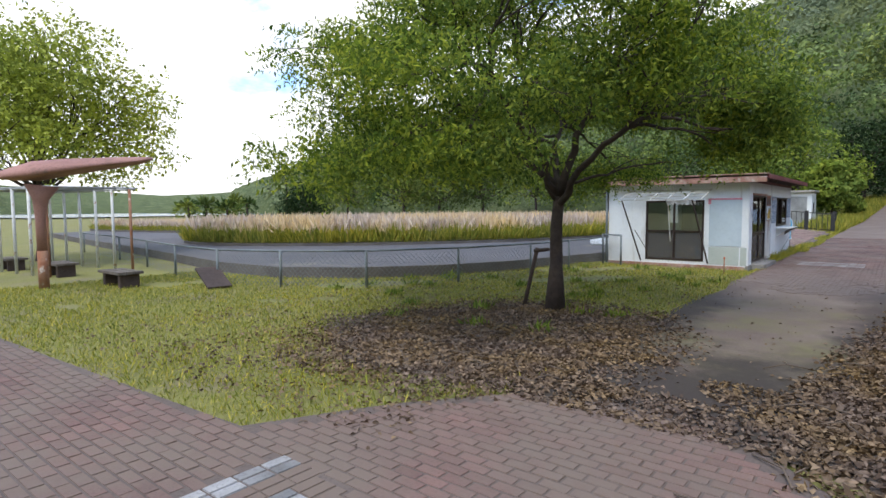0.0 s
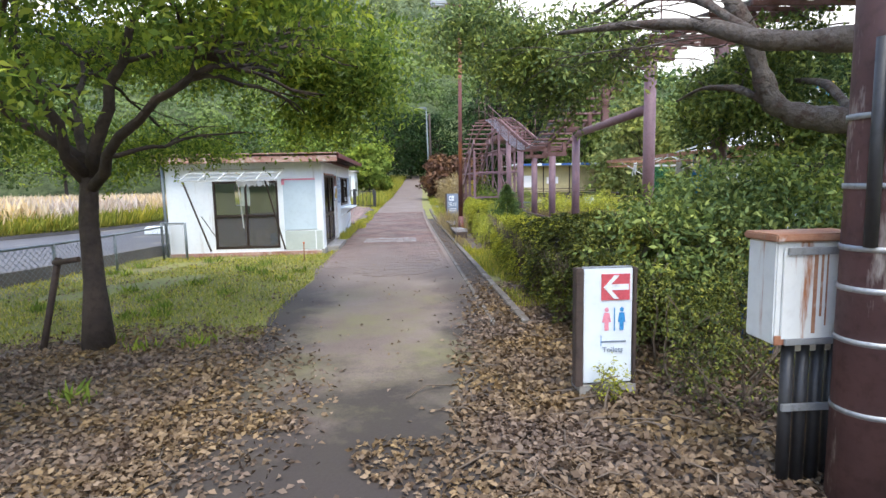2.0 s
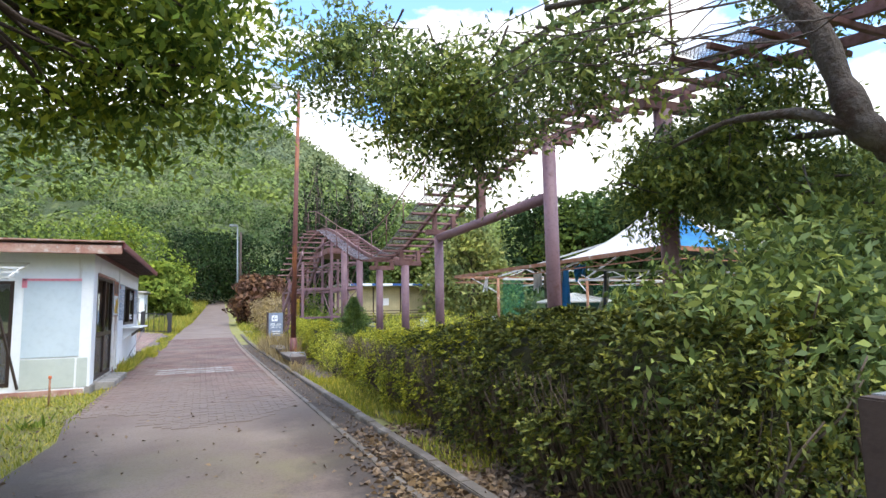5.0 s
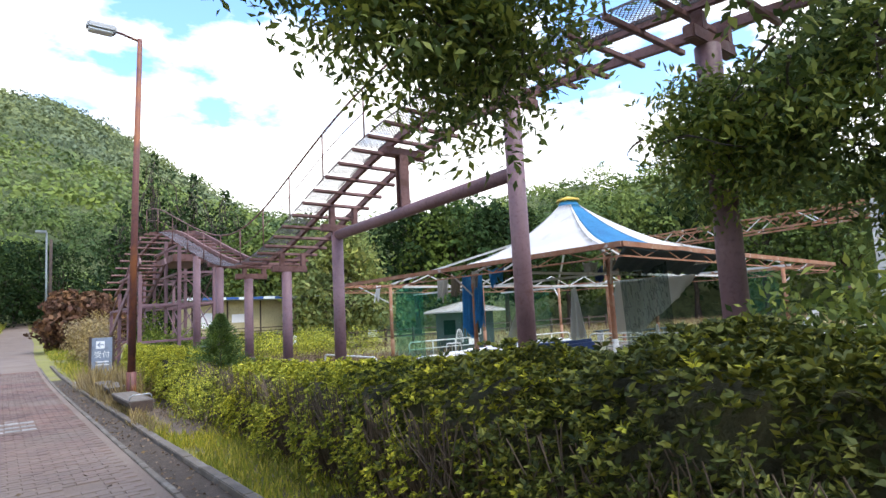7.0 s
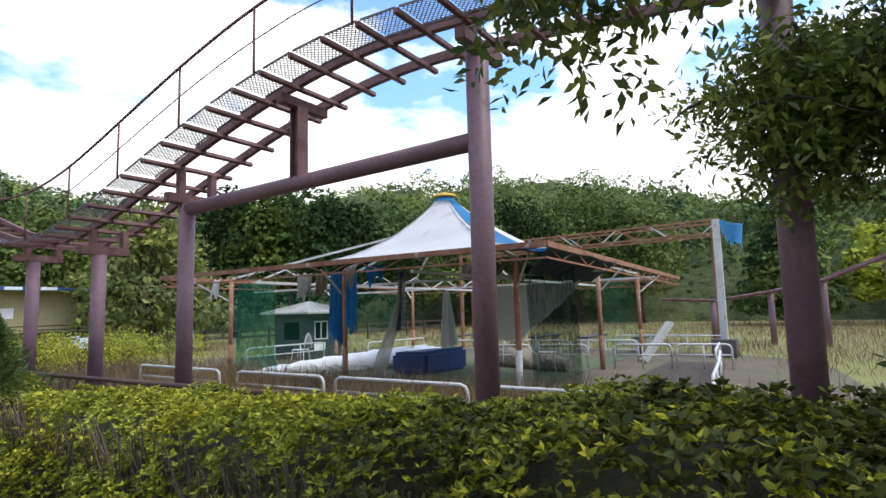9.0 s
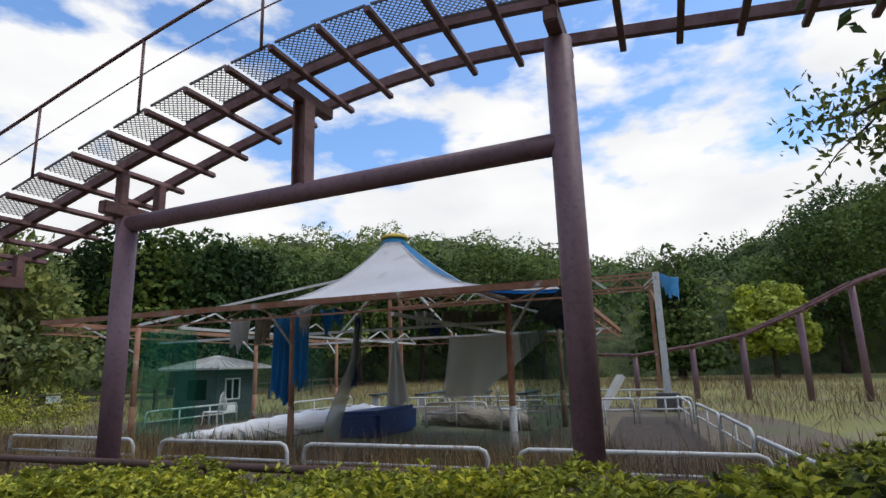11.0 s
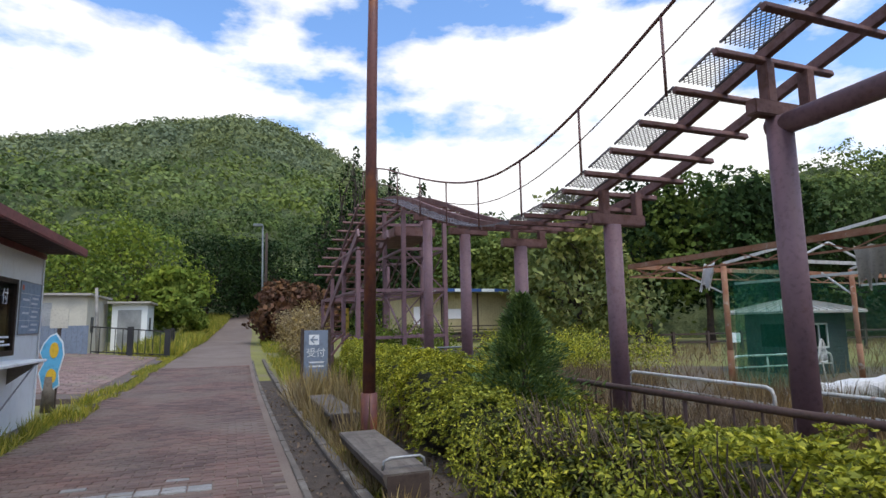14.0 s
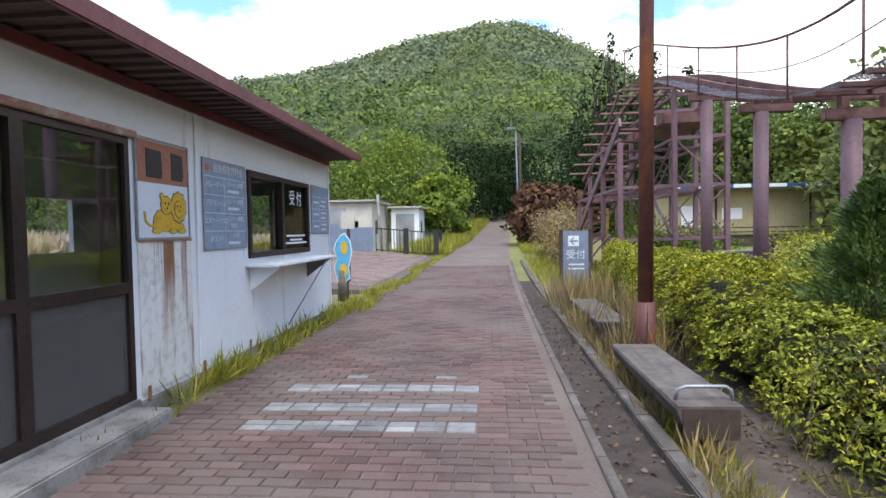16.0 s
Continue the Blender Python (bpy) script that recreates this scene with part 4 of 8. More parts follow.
# heavy-limbed tree whose boughs reach over the hedge
BIG = (5.2, 6.4, 0.0)
big = thing("old_tree", "old tree with heavy flaking boughs over the hedge", "tree", BIG)
part("trunk", tube(*limb(BIG, (5.0, 6.5, 3.0), 0.34, 0.26, 0.04, 8, 3), 16), "bark_grey", big, smooth=True)
bough_ends = [[(4.95, 6.5, 1.8), (4.1, 6.95, 2.12), (3.3, 7.35, 2.18), (2.87, 7.6, 2.27), (2.64, 7.68, 2.40), (2.54, 7.75, 2.75), (2.42, 7.8, 3.2), (2.2, 8.3, 4.0), (2.2, 9.0, 4.6)],
              [(4.95, 6.5, 2.5), (4.0, 6.3, 2.85), (3.2, 6.3, 2.83), (2.5, 6.5, 2.74), (1.95, 6.8, 2.80), (1.6, 7.2, 3.05), (1.2, 7.8, 3.2), (0.7, 8.5, 3.3)],
              [(2.62, 7.65, 2.40), (2.45, 8.0, 2.62), (2.35, 8.5, 2.7), (2.3, 9.0, 2.62)],
              [(2.2, 8.3, 4.0), (1.9, 9.3, 4.05), (1.4, 10.2, 3.85), (1.1, 11.0, 3.5)],
              [(3.3, 7.35, 2.2), (3.6, 8.2, 2.7), (3.9, 9.2, 2.9), (4.0, 10.3, 2.9)],
              [(5.0, 6.5, 3.0), (4.8, 7.2, 3.8), (4.5, 8.0, 4.6)], [(1.95, 6.8, 2.8), (1.8, 7.6, 3.4), (1.7, 8.6, 3.7), (1.1, 10.1, 3.3)]]
bough_r = [(0.155, 0.05), (0.16, 0.02), (0.05, 0.012), (0.05, 0.012), (0.06, 0.012), (0.14, 0.03), (0.05, 0.01)]
for pts, (r0, r1) in zip(bough_ends, bough_r):
    fine = []
    for a, b in zip(pts, pts[1:]):
        fine += [Vector(a).lerp(Vector(b), k / 4) for k in range(4)]
    fine.append(Vector(pts[-1]))
    sm = [fine[0]] + [(fine[i - 1] + fine[i] * 2 + fine[i + 1]) / 4 for i in range(1, len(fine) - 1)] + [fine[-1]]
    n = len(sm)
    part("bough", tube(sm, [(r0 + (r1 - r0) * k / (n - 1)) * (1 + 0.12 * math.sin(k * 2.1) + 0.07 * math.sin(k * 5.3)) for k in range(n)], 12), "bark_grey", big, smooth=True)
clumps = [((0.42, 11.3, 3.8), (0.32, 0.4, 0.3)), ((-0.15, 11.5, 4.15), (0.45, 0.5, 0.34)), ((0.35, 11.4, 4.35), (0.55, 0.5, 0.4)), ((0.6, 11.2, 3.95), (0.45, 0.45, 0.36)), ((0.66, 11.3, 3.42), (0.3, 0.35, 0.24)),
          ((1.45, 11.2, 3.1), (0.38, 0.4, 0.40)), ((1.0, 11.0, 3.42), (0.5, 0.45, 0.38)), ((2.0, 11.3, 3.3), (0.45, 0.4, 0.3)), ((1.35, 10.8, 3.75), (0.75, 0.7, 0.5)), ((2.55, 11.4, 3.5), (0.35, 0.3, 0.2)),
          ((3.95, 10.65, 2.85), (0.66, 0.62, 0.56)), ((3.9, 10.25, 2.85), (0.6, 0.5, 0.45)), ((4.3, 9.9, 2.95), (0.8, 0.7, 0.6)), ((4.4, 9.3, 2.4), (0.8, 0.7, 0.6)), ((3.42, 10.4, 2.75), (0.36, 0.42, 0.5)), ((3.3, 9.55, 2.85), (0.45, 0.4, 0.38)), ((3.9, 9.3, 3.3), (0.7, 0.6, 0.5)),
          ((2.2, 8.9, 5.0), (1.0, 0.9, 0.4)),
          ((3.4, 8.2, 1.75), (0.4, 0.45, 0.28)), ((4.6, 8.4, 5.0), (1.5, 1.3, 0.9)), ((4.1, 7.4, 1.7), (0.6, 0.5, 0.4)), ((1.4, 9.0, 3.3), (0.55, 0.6, 0.35)), ((4.8, 7.2, 2.4), (0.9, 0.8, 0.8)),
          ((4.2, 9.0, 2.2), (0.55, 0.6, 0.5)), ((3.4, 6.0, 4.5), (1.3, 1.0, 0.6))]
part("crown", crown_mesh("crown", [(c, tuple(0.86 * v for v in r)) for c, r in clumps], 11500, 9, 0.085, 0.42, "leaf_dark", 0.45, 0.2), None, big)
bm = bmesh.new()
for k, (c, r) in enumerate(clumps):
    for j in range(7):
        q = random.Random(k * 17 + j)
        a = Vector(c) + Vector((q.uniform(-1, 1) * r[0], q.uniform(-1, 1) * r[1], q.uniform(-0.3, 1) * r[2]))
        b = Vector(c) + Vector((q.uniform(-1, 1) * r[0], q.uniform(-1, 1) * r[1], q.uniform(-1, 0.3) * r[2])) * 1.1
        tube(*limb(a, b, 0.014, 0.004, 0.15, 5, k * 9 + j), 5, bm)
for k in range(13):
    q = random.Random(k + 500)
    a = Vector((q.uniform(1.3, 2.6), q.uniform(6.6, 8.4), q.uniform(2.8, 3.5)))
    b = a + Vector((q.uniform(-1.5, -0.4), q.uniform(0.5, 2.2), q.uniform(-0.25, 0.6)))
    tube(*limb(a, b, 0.008, 0.003, 0.22, 8, k), 5, bm)
    tube(*limb(a.lerp(b, 0.5), b + Vector((q.uniform(-0.5, 0.5), 0.3, q.uniform(-0.5, 0.2))), 0.005, 0.002, 0.2, 6, k + 60), 5, bm)
tagged(part("twig_spray", bm, "bark_grey", big), kind="stuff")

# mid-distance trees
def far_tree(kind, base, h, wide, leaves, seed, label, name="woodland_tree", twigs=600, leaf=0.30, shell=0):
    r = random.Random(seed)
    cl = []
    x, y, z = base
    if kind == "cone":
        for k in range(11):
            f = k / 10
            rad0 = wide * (1 - f) ** 0.75 * 0.5 + 0.5
            for j in range(7 if f < 0.75 else 4):
                a = r.uniform(0, 6.28)
                cl.append(((x + rad0 * 0.6 * math.cos(a), y + rad0 * 0.6 * math.sin(a), z + h * (0.12 + 0.86 * f)), (rad0 * 0.58, rad0 * 0.58, h * 0.05)))
    else:
        low = {"dome": 0.3, "high": 0.48}.get(kind, 0.16)
        for k in range(26):
            f = low + (1 - low) * (k + 0.5) / 26
            rad0 = wide * 0.5 * math.sqrt(max(0.05, 1 - ((f - 0.52) / 0.55) ** 2)) * r.uniform(0.35, 0.85)
            a = k * 2.4 + r.uniform(-0.4, 0.4)
            s = wide * r.uniform(0.12, 0.21)
            cl.append(((x + rad0 * math.cos(a), y + rad0 * math.sin(a), z + h * f), (s, s, s * 0.72)))
    return tree(name, label, base, h * 0.35, h * 0.018 + 0.04, cl, twigs, 4, leaf, 0.55, leaves, "bark", gap=-0.1, limb_r=0.35, droop=0.2, shell=shell)


def along(az, d, z=0.0):
    return (EYE[0] + d * math.sin(radians(az)), EYE[1] + d * math.cos(radians(az)), z)


FAR = [("cone", 11.4, 50, 16.2, 9.5, "leaf_cedar", "tall dark conical cedar behind the coaster"), ("cone", 15.0, 52, 15.0, 9, "leaf_cedar", "tall dark conical cedar behind the coaster"),
       ("cone", 8.6, 56, 12.5, 8, "leaf_cedar", "dark cedar beside the lane"), ("cone", 17.6, 56, 14.6, 8.5, "leaf_cedar", "tall dark conical cedar behind the coaster"), ("dome", -8.0, 56, 9.5, 11, "leaf_light", "broad fresh-green tree behind the sheds"),
       ("dome", -12.5, 60, 9.0, 10, "leaf_light", "broad fresh-green tree behind the sheds"), ("dome", -4.8, 44, 5.0, 4.4, "leaf_light", "small round light-green tree beside the lane"),
       ("dome", -19, 62, 8.5, 10, "leaf_wood", "dark green woodland tree"), ("dome", -26, 66, 9, 11, "leaf_wood", "dark green woodland tree"), ("dome", -34, 70, 10, 12, "leaf_light", "green woodland tree"),
       ("dome", -2.2, 66, 10.5, 8, "leaf_cedar", "dark shady tree over the lane's end"), ("dome", 3.2, 68, 10.5, 8, "leaf_cedar", "dark shady tree over the lane's end"), ("dome", 0.6, 72, 11, 9, "leaf_cedar", "dark shady tree over the lane's end"),
       ("bush", 5.6, 37, 3.4, 5.0, "leaf_red", "reddish-brown bush with dying leaves"), ("dome", 21, 44, 8, 8, "leaf_wood", "leafy tree behind the shack"), ("dome", 26, 42, 7, 7, "leaf_wood", "leafy tree behind the shack"),
       ("bush", 31, 25, 5.6, 5.4, "leaf_willow", "grey-green feathery tree behind the coaster"), ("dome", 38, 38, 9, 8, "leaf_cedar", "dark green tree at the wood's edge"), ("dome", 43, 37, 9, 8, "leaf_wood", "dark green tree at the wood's edge"),
       ("dome", 48, 38, 8.6, 8, "leaf_cedar", "dark green tree at the wood's edge"), ("dome", 54, 41, 8.4, 9, "leaf_wood", "dark green tree at the wood's edge"), ("dome", 60, 45, 9.4, 9, "leaf_wood", "dark green tree at the wood's edge"),
       ("dome", 66, 47, 9.6, 9, "leaf_cedar", "dark green tree at the wood's edge"), ("dome", 72, 46, 9.8, 9, "leaf_wood", "dark green tree at the wood's edge"), ("dome", 78, 46, 8.4, 8, "leaf_wood", "dark green tree at the wood's edge"),
       ("cone", 90.5, 40, 8.6, 4.5, "leaf_wood", "pointed dark tree"), ("dome", 98, 40, 5.4, 4.6, "leaf_yellow", "yellow-green tree beyond the coaster"), ("dome", 103, 48, 10, 9, "leaf_wood", "dark green tree"), ("dome", 110, 44, 11.5, 10, "leaf_wood", "dark green tree"),
       ("dome", -50, 62, 7.5, 9, "leaf_wood", "green tree beyond the kart course"), ("dome", -55, 75, 8, 11, "leaf_wood", "green tree beyond the kart course"), ("dome", -46, 60, 8, 10, "leaf_wood", "green tree beyond the kart course"),
       ("dome", -41, 60, 8.5, 10, "leaf_wood", "green tree beyond the kart course"), ("bush", -59, 82, 5, 8, "leaf_cedar", "dark round tree by the lake")]
for k, (kind, az, d, h, w, lv, lab) in enumerate(FAR):
    far_tree(kind, along(az, d, -0.03), h, w, lv, k, lab if len(lab.split()) > 3 else lab + " at the wood's edge", "bush" if kind == "bush" else "conifer" if kind == "cone" else "woodland_tree", twigs=1600 if d < 60 else 1100, leaf=0.30 if lv == "leaf_willow" else 0.33, shell=lv != "leaf_willow")

# yellow-green tree over the shelter, beyond the lawn
far_tree("high", (-22.2, 6.3, 0), 6.9, 8.0, "leaf_yellow", 77, "yellow-green spreading tree above the shelter", "broadleaf_tree", 6000, 0.16)


def palm(base, h, s):
    t = thing("palm_tree", "slim palm tree by the lake", "palm tree", base, group="palms by the lake")
    x, y, z = base
    part("trunk", tube([(x, y, z), (x + 0.1, y, z + h * 0.5), (x, y, z + h)], [0.22, 0.16, 0.14], 8), "bark", t)
    d = rng.normal(size=(26, 3)) * np.array([1, 1, 0.6]) + np.array([0, 0, 0.15])
    d = unit(d)
    k = np.tile(np.arange(7), 26)
    dd = np.repeat(d, 7, 0)
    c = np.array([x, y, z + h]) + dd * k[:, None] * 0.22 * s - np.array([0, 0, 1]) * (k[:, None] * 0.17) ** 2 * s
    part("fronds", quads("fronds", leaf_quads(c, dd + rng.normal(size=dd.shape) * 0.4, 0.8 * s, 0.3), "leaf_wood"), None, t)


for az, d, h, s in ((-60.0, 95, 8.2, 1.4), (-69.0, 80, 2.6, 1.3), (-67.2, 78, 2.2, 1.3), (-66, 84, 3.2, 1.2), (-64.3, 90, 3.0, 1.2), (-71, 76, 2.4, 1.1)):
    palm(along(az, d), h, s)

# ---- coaster ----
TRACK = [(7.0, 3.45), (8.5, 3.66), (10.0, 3.88), (11.5, 4.02), (13.0, 4.16), (14.2, 4.22), (15.2, 4.10), (16.2, 3.90), (17.2, 3.62), (18.1, 3.35), (19.1, 3.04), (20.0, 2.82), (21.0, 2.70), (22.2, 2.74),
         (23.5, 3.02), (25.0, 3.48), (26.4, 3.98), (27.4, 4.35), (28.4, 4.55), (29.4, 4.52), (30.6, 4.15), (32.0, 3.5), (34.0, 2.5)]
TY, TZ = np.array([p[0] for p in TRACK]), np.array([p[1] for p in TRACK])


def track_z(y):
    """Smoothed height of the track's ties."""
    return float(np.mean([np.interp(y + d, TY, TZ) for d in (-0.6, -0.3, 0, 0.3, 0.6)]))


def track_x(y):
    """How far the track has swung left of its straight line."""
    return -0.010 * max(0.0, y - 21.5) ** 2 if y < 29 else -0.5625 - 0.15 * (y - 29)


coaster = thing("roller_coaster", "abandoned roller coaster track in faded rusty purple steel", "roller coaster", (3.7, 17.6, 0))
YS = np.arange(7.2, 33.6, 0.24)
for off, nm in ((3.62, "inner_rail"), (4.26, "outer_rail")):
    bm = bmesh.new()
    prev = None
    for y in YS:
        x, z = off + track_x(y), track_z(y) + 0.075
        quad = [bm.verts.new((x + a, y, z + b)) for a, b in ((-0.035, -0.05), (0.035, -0.05), (0.035, 0.05), (-0.035, 0.05))]
        if prev:
            for k in range(4):
                bm.faces.new((prev[k], prev[(k + 1) % 4], quad[(k + 1) % 4], quad[k]))
        prev = quad
    part(nm, bm, "track", coaster)
bm = bmesh.new()
ties = np.arange(7.33, 33.2, 0.468)
tie_me = finish("tie", box(-0.69, 0.69, -0.028, 0.028, -0.028, 0.028, 0.006), "track")
for y in ties:
    slope = math.degrees(math.atan((track_z(y + 0.1) - track_z(y - 0.1)) / 0.2))
    ob = new("tie", tie_me)
    ob.parent = coaster
    ob.matrix_basis = pose(3.73 + track_x(y) - 3.7, y - 17.6, track_z(y), slope)
# expanded-metal walkway panels
bm = bmesh.new()
W, Lp, d = 0.42, 0.42, 0.052
for s in (1, -1):
    k = -W
    while k < Lp:
        a0, a1 = max(k, 0), min(k + W, Lp)
        if a1 - a0 > 0.02:
            u0, u1 = (a0 - k), (a1 - k)
            p, q = (u0 if s > 0 else W - u0, a0), (u1 if s > 0 else W - u1, a1)
            bar((p[0], p[1], 0), (q[0], q[1], 0), 0.007, 0.005, bm)
        k += d
for a, b in (((0, 0), (0, Lp)), ((W, 0), (W, Lp))):
    bar((*a, 0), (*b, 0), 0.014, 0.02, bm)
panel_me = finish("walkway_panel", bm, "mesh_steel")
for y in ties[:-1]:
    if 8.0 < y < 27.5:
        y1 = y + 0.468
        slope = math.degrees(math.atan((track_z(y1) - track_z(y)) / 0.468))
        ob = new("walkway_panel", panel_me)
        ob.parent = coaster
        ob.matrix_basis = pose(3.06 + track_x(y) - 3.7, y + 0.02 - 17.6, track_z(y) + 0.04, slope)
rail_y = [8.2, 9.63, 11.06, 12.49, 13.93, 15.37, 16.77, 18.18, 19.55, 20.98, 22.38, 23.7, 25.0, 26.3, 27.6, 28.6]
bm = bmesh.new()
for off, hh, rad1, nm in ((3.03, 0.78, 0.017, "handrail"), (3.03, 0.40, 0.007, "rail_cable")):
    ys = np.arange(8.2, 28.7, 0.3)
    part(nm, tube([(off + track_x(y), y, track_z(y) + hh) for y in ys], rad1, 8), "track", coaster)
for y in rail_y:
    x, z = 3.03 + track_x(y), track_z(y)
    part("handrail_post", tube([(x, y, z), (x, y, z + 0.79)], 0.014, 8), "track", coaster)
COLS = [(3.72, 17.64, 3.0, 0.106), (3.72, 12.96, 3.92, 0.112), (3.72, 10.5, 3.62, 0.112), (3.65, 19.87, 2.45, 0.105), (3.60, 22.1, 2.48, 0.105), (3.5, 24.1, 2.98, 0.105), (3.42, 26.05, 3.6, 0.105)]
for x, y, z, r in COLS:
    c = part("column", tube([(x, y, -0.05), (x, y, z)], r, 24), "purple", coaster, "faded purple steel column")
    part("base_plate", box(x - 0.2, x + 0.2, y - 0.2, y + 0.2, -0.03, 0.03, 0.01), "dark_concrete", c)
    zt = track_z(y) - 0.03
    bm = box(x - 0.32, x + 0.46, y - 0.055, y + 0.055, z - 0.005, z + 0.13, 0.012)
    for s in (-0.1, 0.38):
        box(x + s - 0.05, x + s + 0.05, y - 0.05, y + 0.05, z + 0.12, max(zt + 0.03, z + 0.16), 0.008, bm)
    part("cross_head", bm, "track", coaster)
part("cross_beam", tube([(3.72, 12.9, 3.04), (3.72, 17.72, 2.93)], 0.092, 24), "purple", coaster, "thick faded purple cross beam")
bm = box(3.64, 3.80, 15.34, 15.36, 3.0, 3.88)
box(3.64, 3.80, 15.46, 15.48, 3.0, 3.88, 0, bm)
box(3.70, 3.74, 15.36, 15.46, 3.0, 3.88, 0, bm)
part("mid_post", bm, "track", coaster)
bm = box(3.42, 4.16, 15.36, 15.47, 3.88, 4.0, 0.01)
part("cross_head", bm, "track", coaster)

# lattice tower that carries the lift hill
tower = thing("coaster_tower", "rusty purple lattice tower of the roller coaster", "coaster tower", (3.0, 29.0, 0))
for x in (2.1, 3.2, 4.25):
    for y in (27.2, 29.0, 30.8, 32.6):
        h = 4.5 - abs(y - 28.4) * 0.3 - (3.2 - x if x < 3 else 0) * 1.0
        part("upright", box(x - 0.05, x + 0.05, y - 0.05, y + 0.05, -0.05, h, 0.008), "purple", tower)
for z in (1.0, 2.1, 3.1, 4.0):
    for y in (27.2, 29.0, 30.8, 32.6):
        if z < 4.4 - abs(y - 28.4) * 0.3:
            part("cross_bar", bar((2.1 if z < 3.0 else 3.2, y, z), (4.3, y, z + 0.04), 0.07), "purple", tower)
    for x in (2.1, 3.2, 4.25):
        if z < 3.2 or x > 3:
            part("side_bar", bar((x, 27.2, z), (x, 32.6 if z < 3 else 30.8, z), 0.06), "purple", tower)
for x in (3.2, 4.25):
    for y in (27.2, 29.0, 30.8):
        part("brace", bar((x, y, 1.0), (x, y + 1.8, 2.1), 0.03), "purple", tower)
        part("brace", bar((x, y + 1.8, 2.1), (x, y, 3.1), 0.03), "purple", tower)
for y in (27.2, 29.0):
    part("brace", bar((3.2, y, 1.0), (4.25, y, 2.1), 0.03), "purple", tower)
    part("brace", bar((4.25, y, 2.1), (3.2, y, 3.1), 0.03), "purple", tower)
for k in range(14):
    y = 27.2 + k * 0.42
    z = 3.3 - k * 0.17
    part("stair_tread", box(2.1, 2.75, y, y + 0.28, z, z + 0.04), "track", tower)
part("stringer", bar((2.08, 27.1, 3.45), (2.08, 33.0, 1.05), 0.05, 0.2), "purple", tower)
part("stringer", bar((2.78, 27.1, 3.45), (2.78, 33.0, 1.05), 0.05, 0.2), "purple", tower)
part("stair_rail", bar((2.08, 27.1, 4.1), (2.08, 33.0, 1.8), 0.04), "purple", tower)
part("motor_deck", box(3.2, 4.3, 28.0, 30.5, 3.55, 3.8, 0.02), "track", tower)
for k in range(7):
    part("lath", bar((1.3 + 0.1 * k, 28 + k * 0.7, 0.2 + (k % 3) * 0.4), (2.1, 28.3 + k * 0.6, 1.1), 0.04), "track", tower)

# far loop of the coaster, beyond the play ground
loop = thing("coaster_loop", "far rusty curve of the coaster on thin columns", "roller coaster", (21, 9, 0))
pts = [(23.5, 15.5, 1.6), (22.5, 13.5, 1.5), (21, 11.5, 1.75), (20.2, 10, 2.05), (19.6, 8.4, 2.7), (19.3, 7.0, 3.4), (19.1, 5.5, 3.9), (19.0, 3.0, 4.1)]
for off in (0, 0.5):
    part("rail", tube([(x + off, y + off * 0.3, z) for x, y, z in pts], 0.05, 8), "track", loop)
for a, b in zip(pts, pts[1:]):
    for k in range(5):
        p = Vector(a).lerp(Vector(b), k / 5)
        part("tie", bar((p.x - 0.2, p.y, p.z - 0.06), (p.x + 0.75, p.y + 0.25, p.z - 0.06), 0.06), "track", loop)
for x, y, z in pts[1:]:
    part("column", tube([(x + 0.25, y + 0.1, -0.05), (x + 0.25, y + 0.1, z - 0.1)], 0.1, 12), "purple", loop)

# ---- kiosk ----
KX0, KX1, KY0, KY1, KT = -6.85, -3.1, 16.42, 23.6, 2.36
kiosk = thing("kiosk", "white prefabricated ticket kiosk with maroon eaves", "kiosk", (-5, 20, 0))


def wall_with_holes(axis, at, lo, hi, z0, z1, holes, thick):
    """A wall of panels round openings (a0, a1, z0, z1); axis 'x' runs along x."""
    bm = bmesh.new()
    cuts = sorted({lo, hi, *[h[0] for h in holes], *[h[1] for h in holes]})
    for a, b in zip(cuts, cuts[1:]):
        mid = (a + b) / 2
        spans = [(z0, z1)]
        for h in holes:
            if h[0] < mid < h[1]:
                spans = [s for u, v in spans for s in ((u, min(v, h[2])), (max(u, h[3]), v)) if s[1] - s[0] > 1e-4]
        for u, v in spans:
            box(*((a, b, at, at + thick) if axis == "x" else (at, at + thick, a, b)), u, v, 0, bm)
    bmesh.ops.remove_doubles(bm, verts=bm.verts[:], dist=1e-4)
    return bm


part("front_wall", wall_with_holes("x", KY0, KX0, KX1, 0.0, KT, [(-5.74, -4.17, 0.16, 1.83)], 0.07), "white_wall", kiosk)
part("side_wall", wall_with_holes("y", KX1 - 0.07, KY0 + 0.07, KY1 - 0.07, 0.0, KT, [(16.95, 18.80, 0.13, 1.95), (20.68, 22.6, 1.02, 1.93)], 0.07), "white_wall", kiosk)
part("back_wall", wall_with_holes("x", KY1 - 0.07, KX0, KX1, 0.0, KT, [(-5.6, -4.0, 1.0, 1.85)], 0.07), "white_wall", kiosk)
part("far_wall", wall_with_holes("y", KX0, KY0 + 0.07, KY1 - 0.07, 0.0, KT, [(18.4, 19.4, 0.95, 1.75), (21.8, 22.95, 1.05, 1.82)], 0.07), "white_wall", kiosk)
part("plinth", box(KX1 - 0.05, KX1 + 0.03, KY0 - 0.02, KY1 + 0.02, -0.03, 0.10, 0.01), "concrete", kiosk)
part("front_plinth", box(KX0, KX1 - 0.06, KY0 - 0.03, KY0 + 0.02, -0.03, 0.07, 0.01), "rust_edge", kiosk)
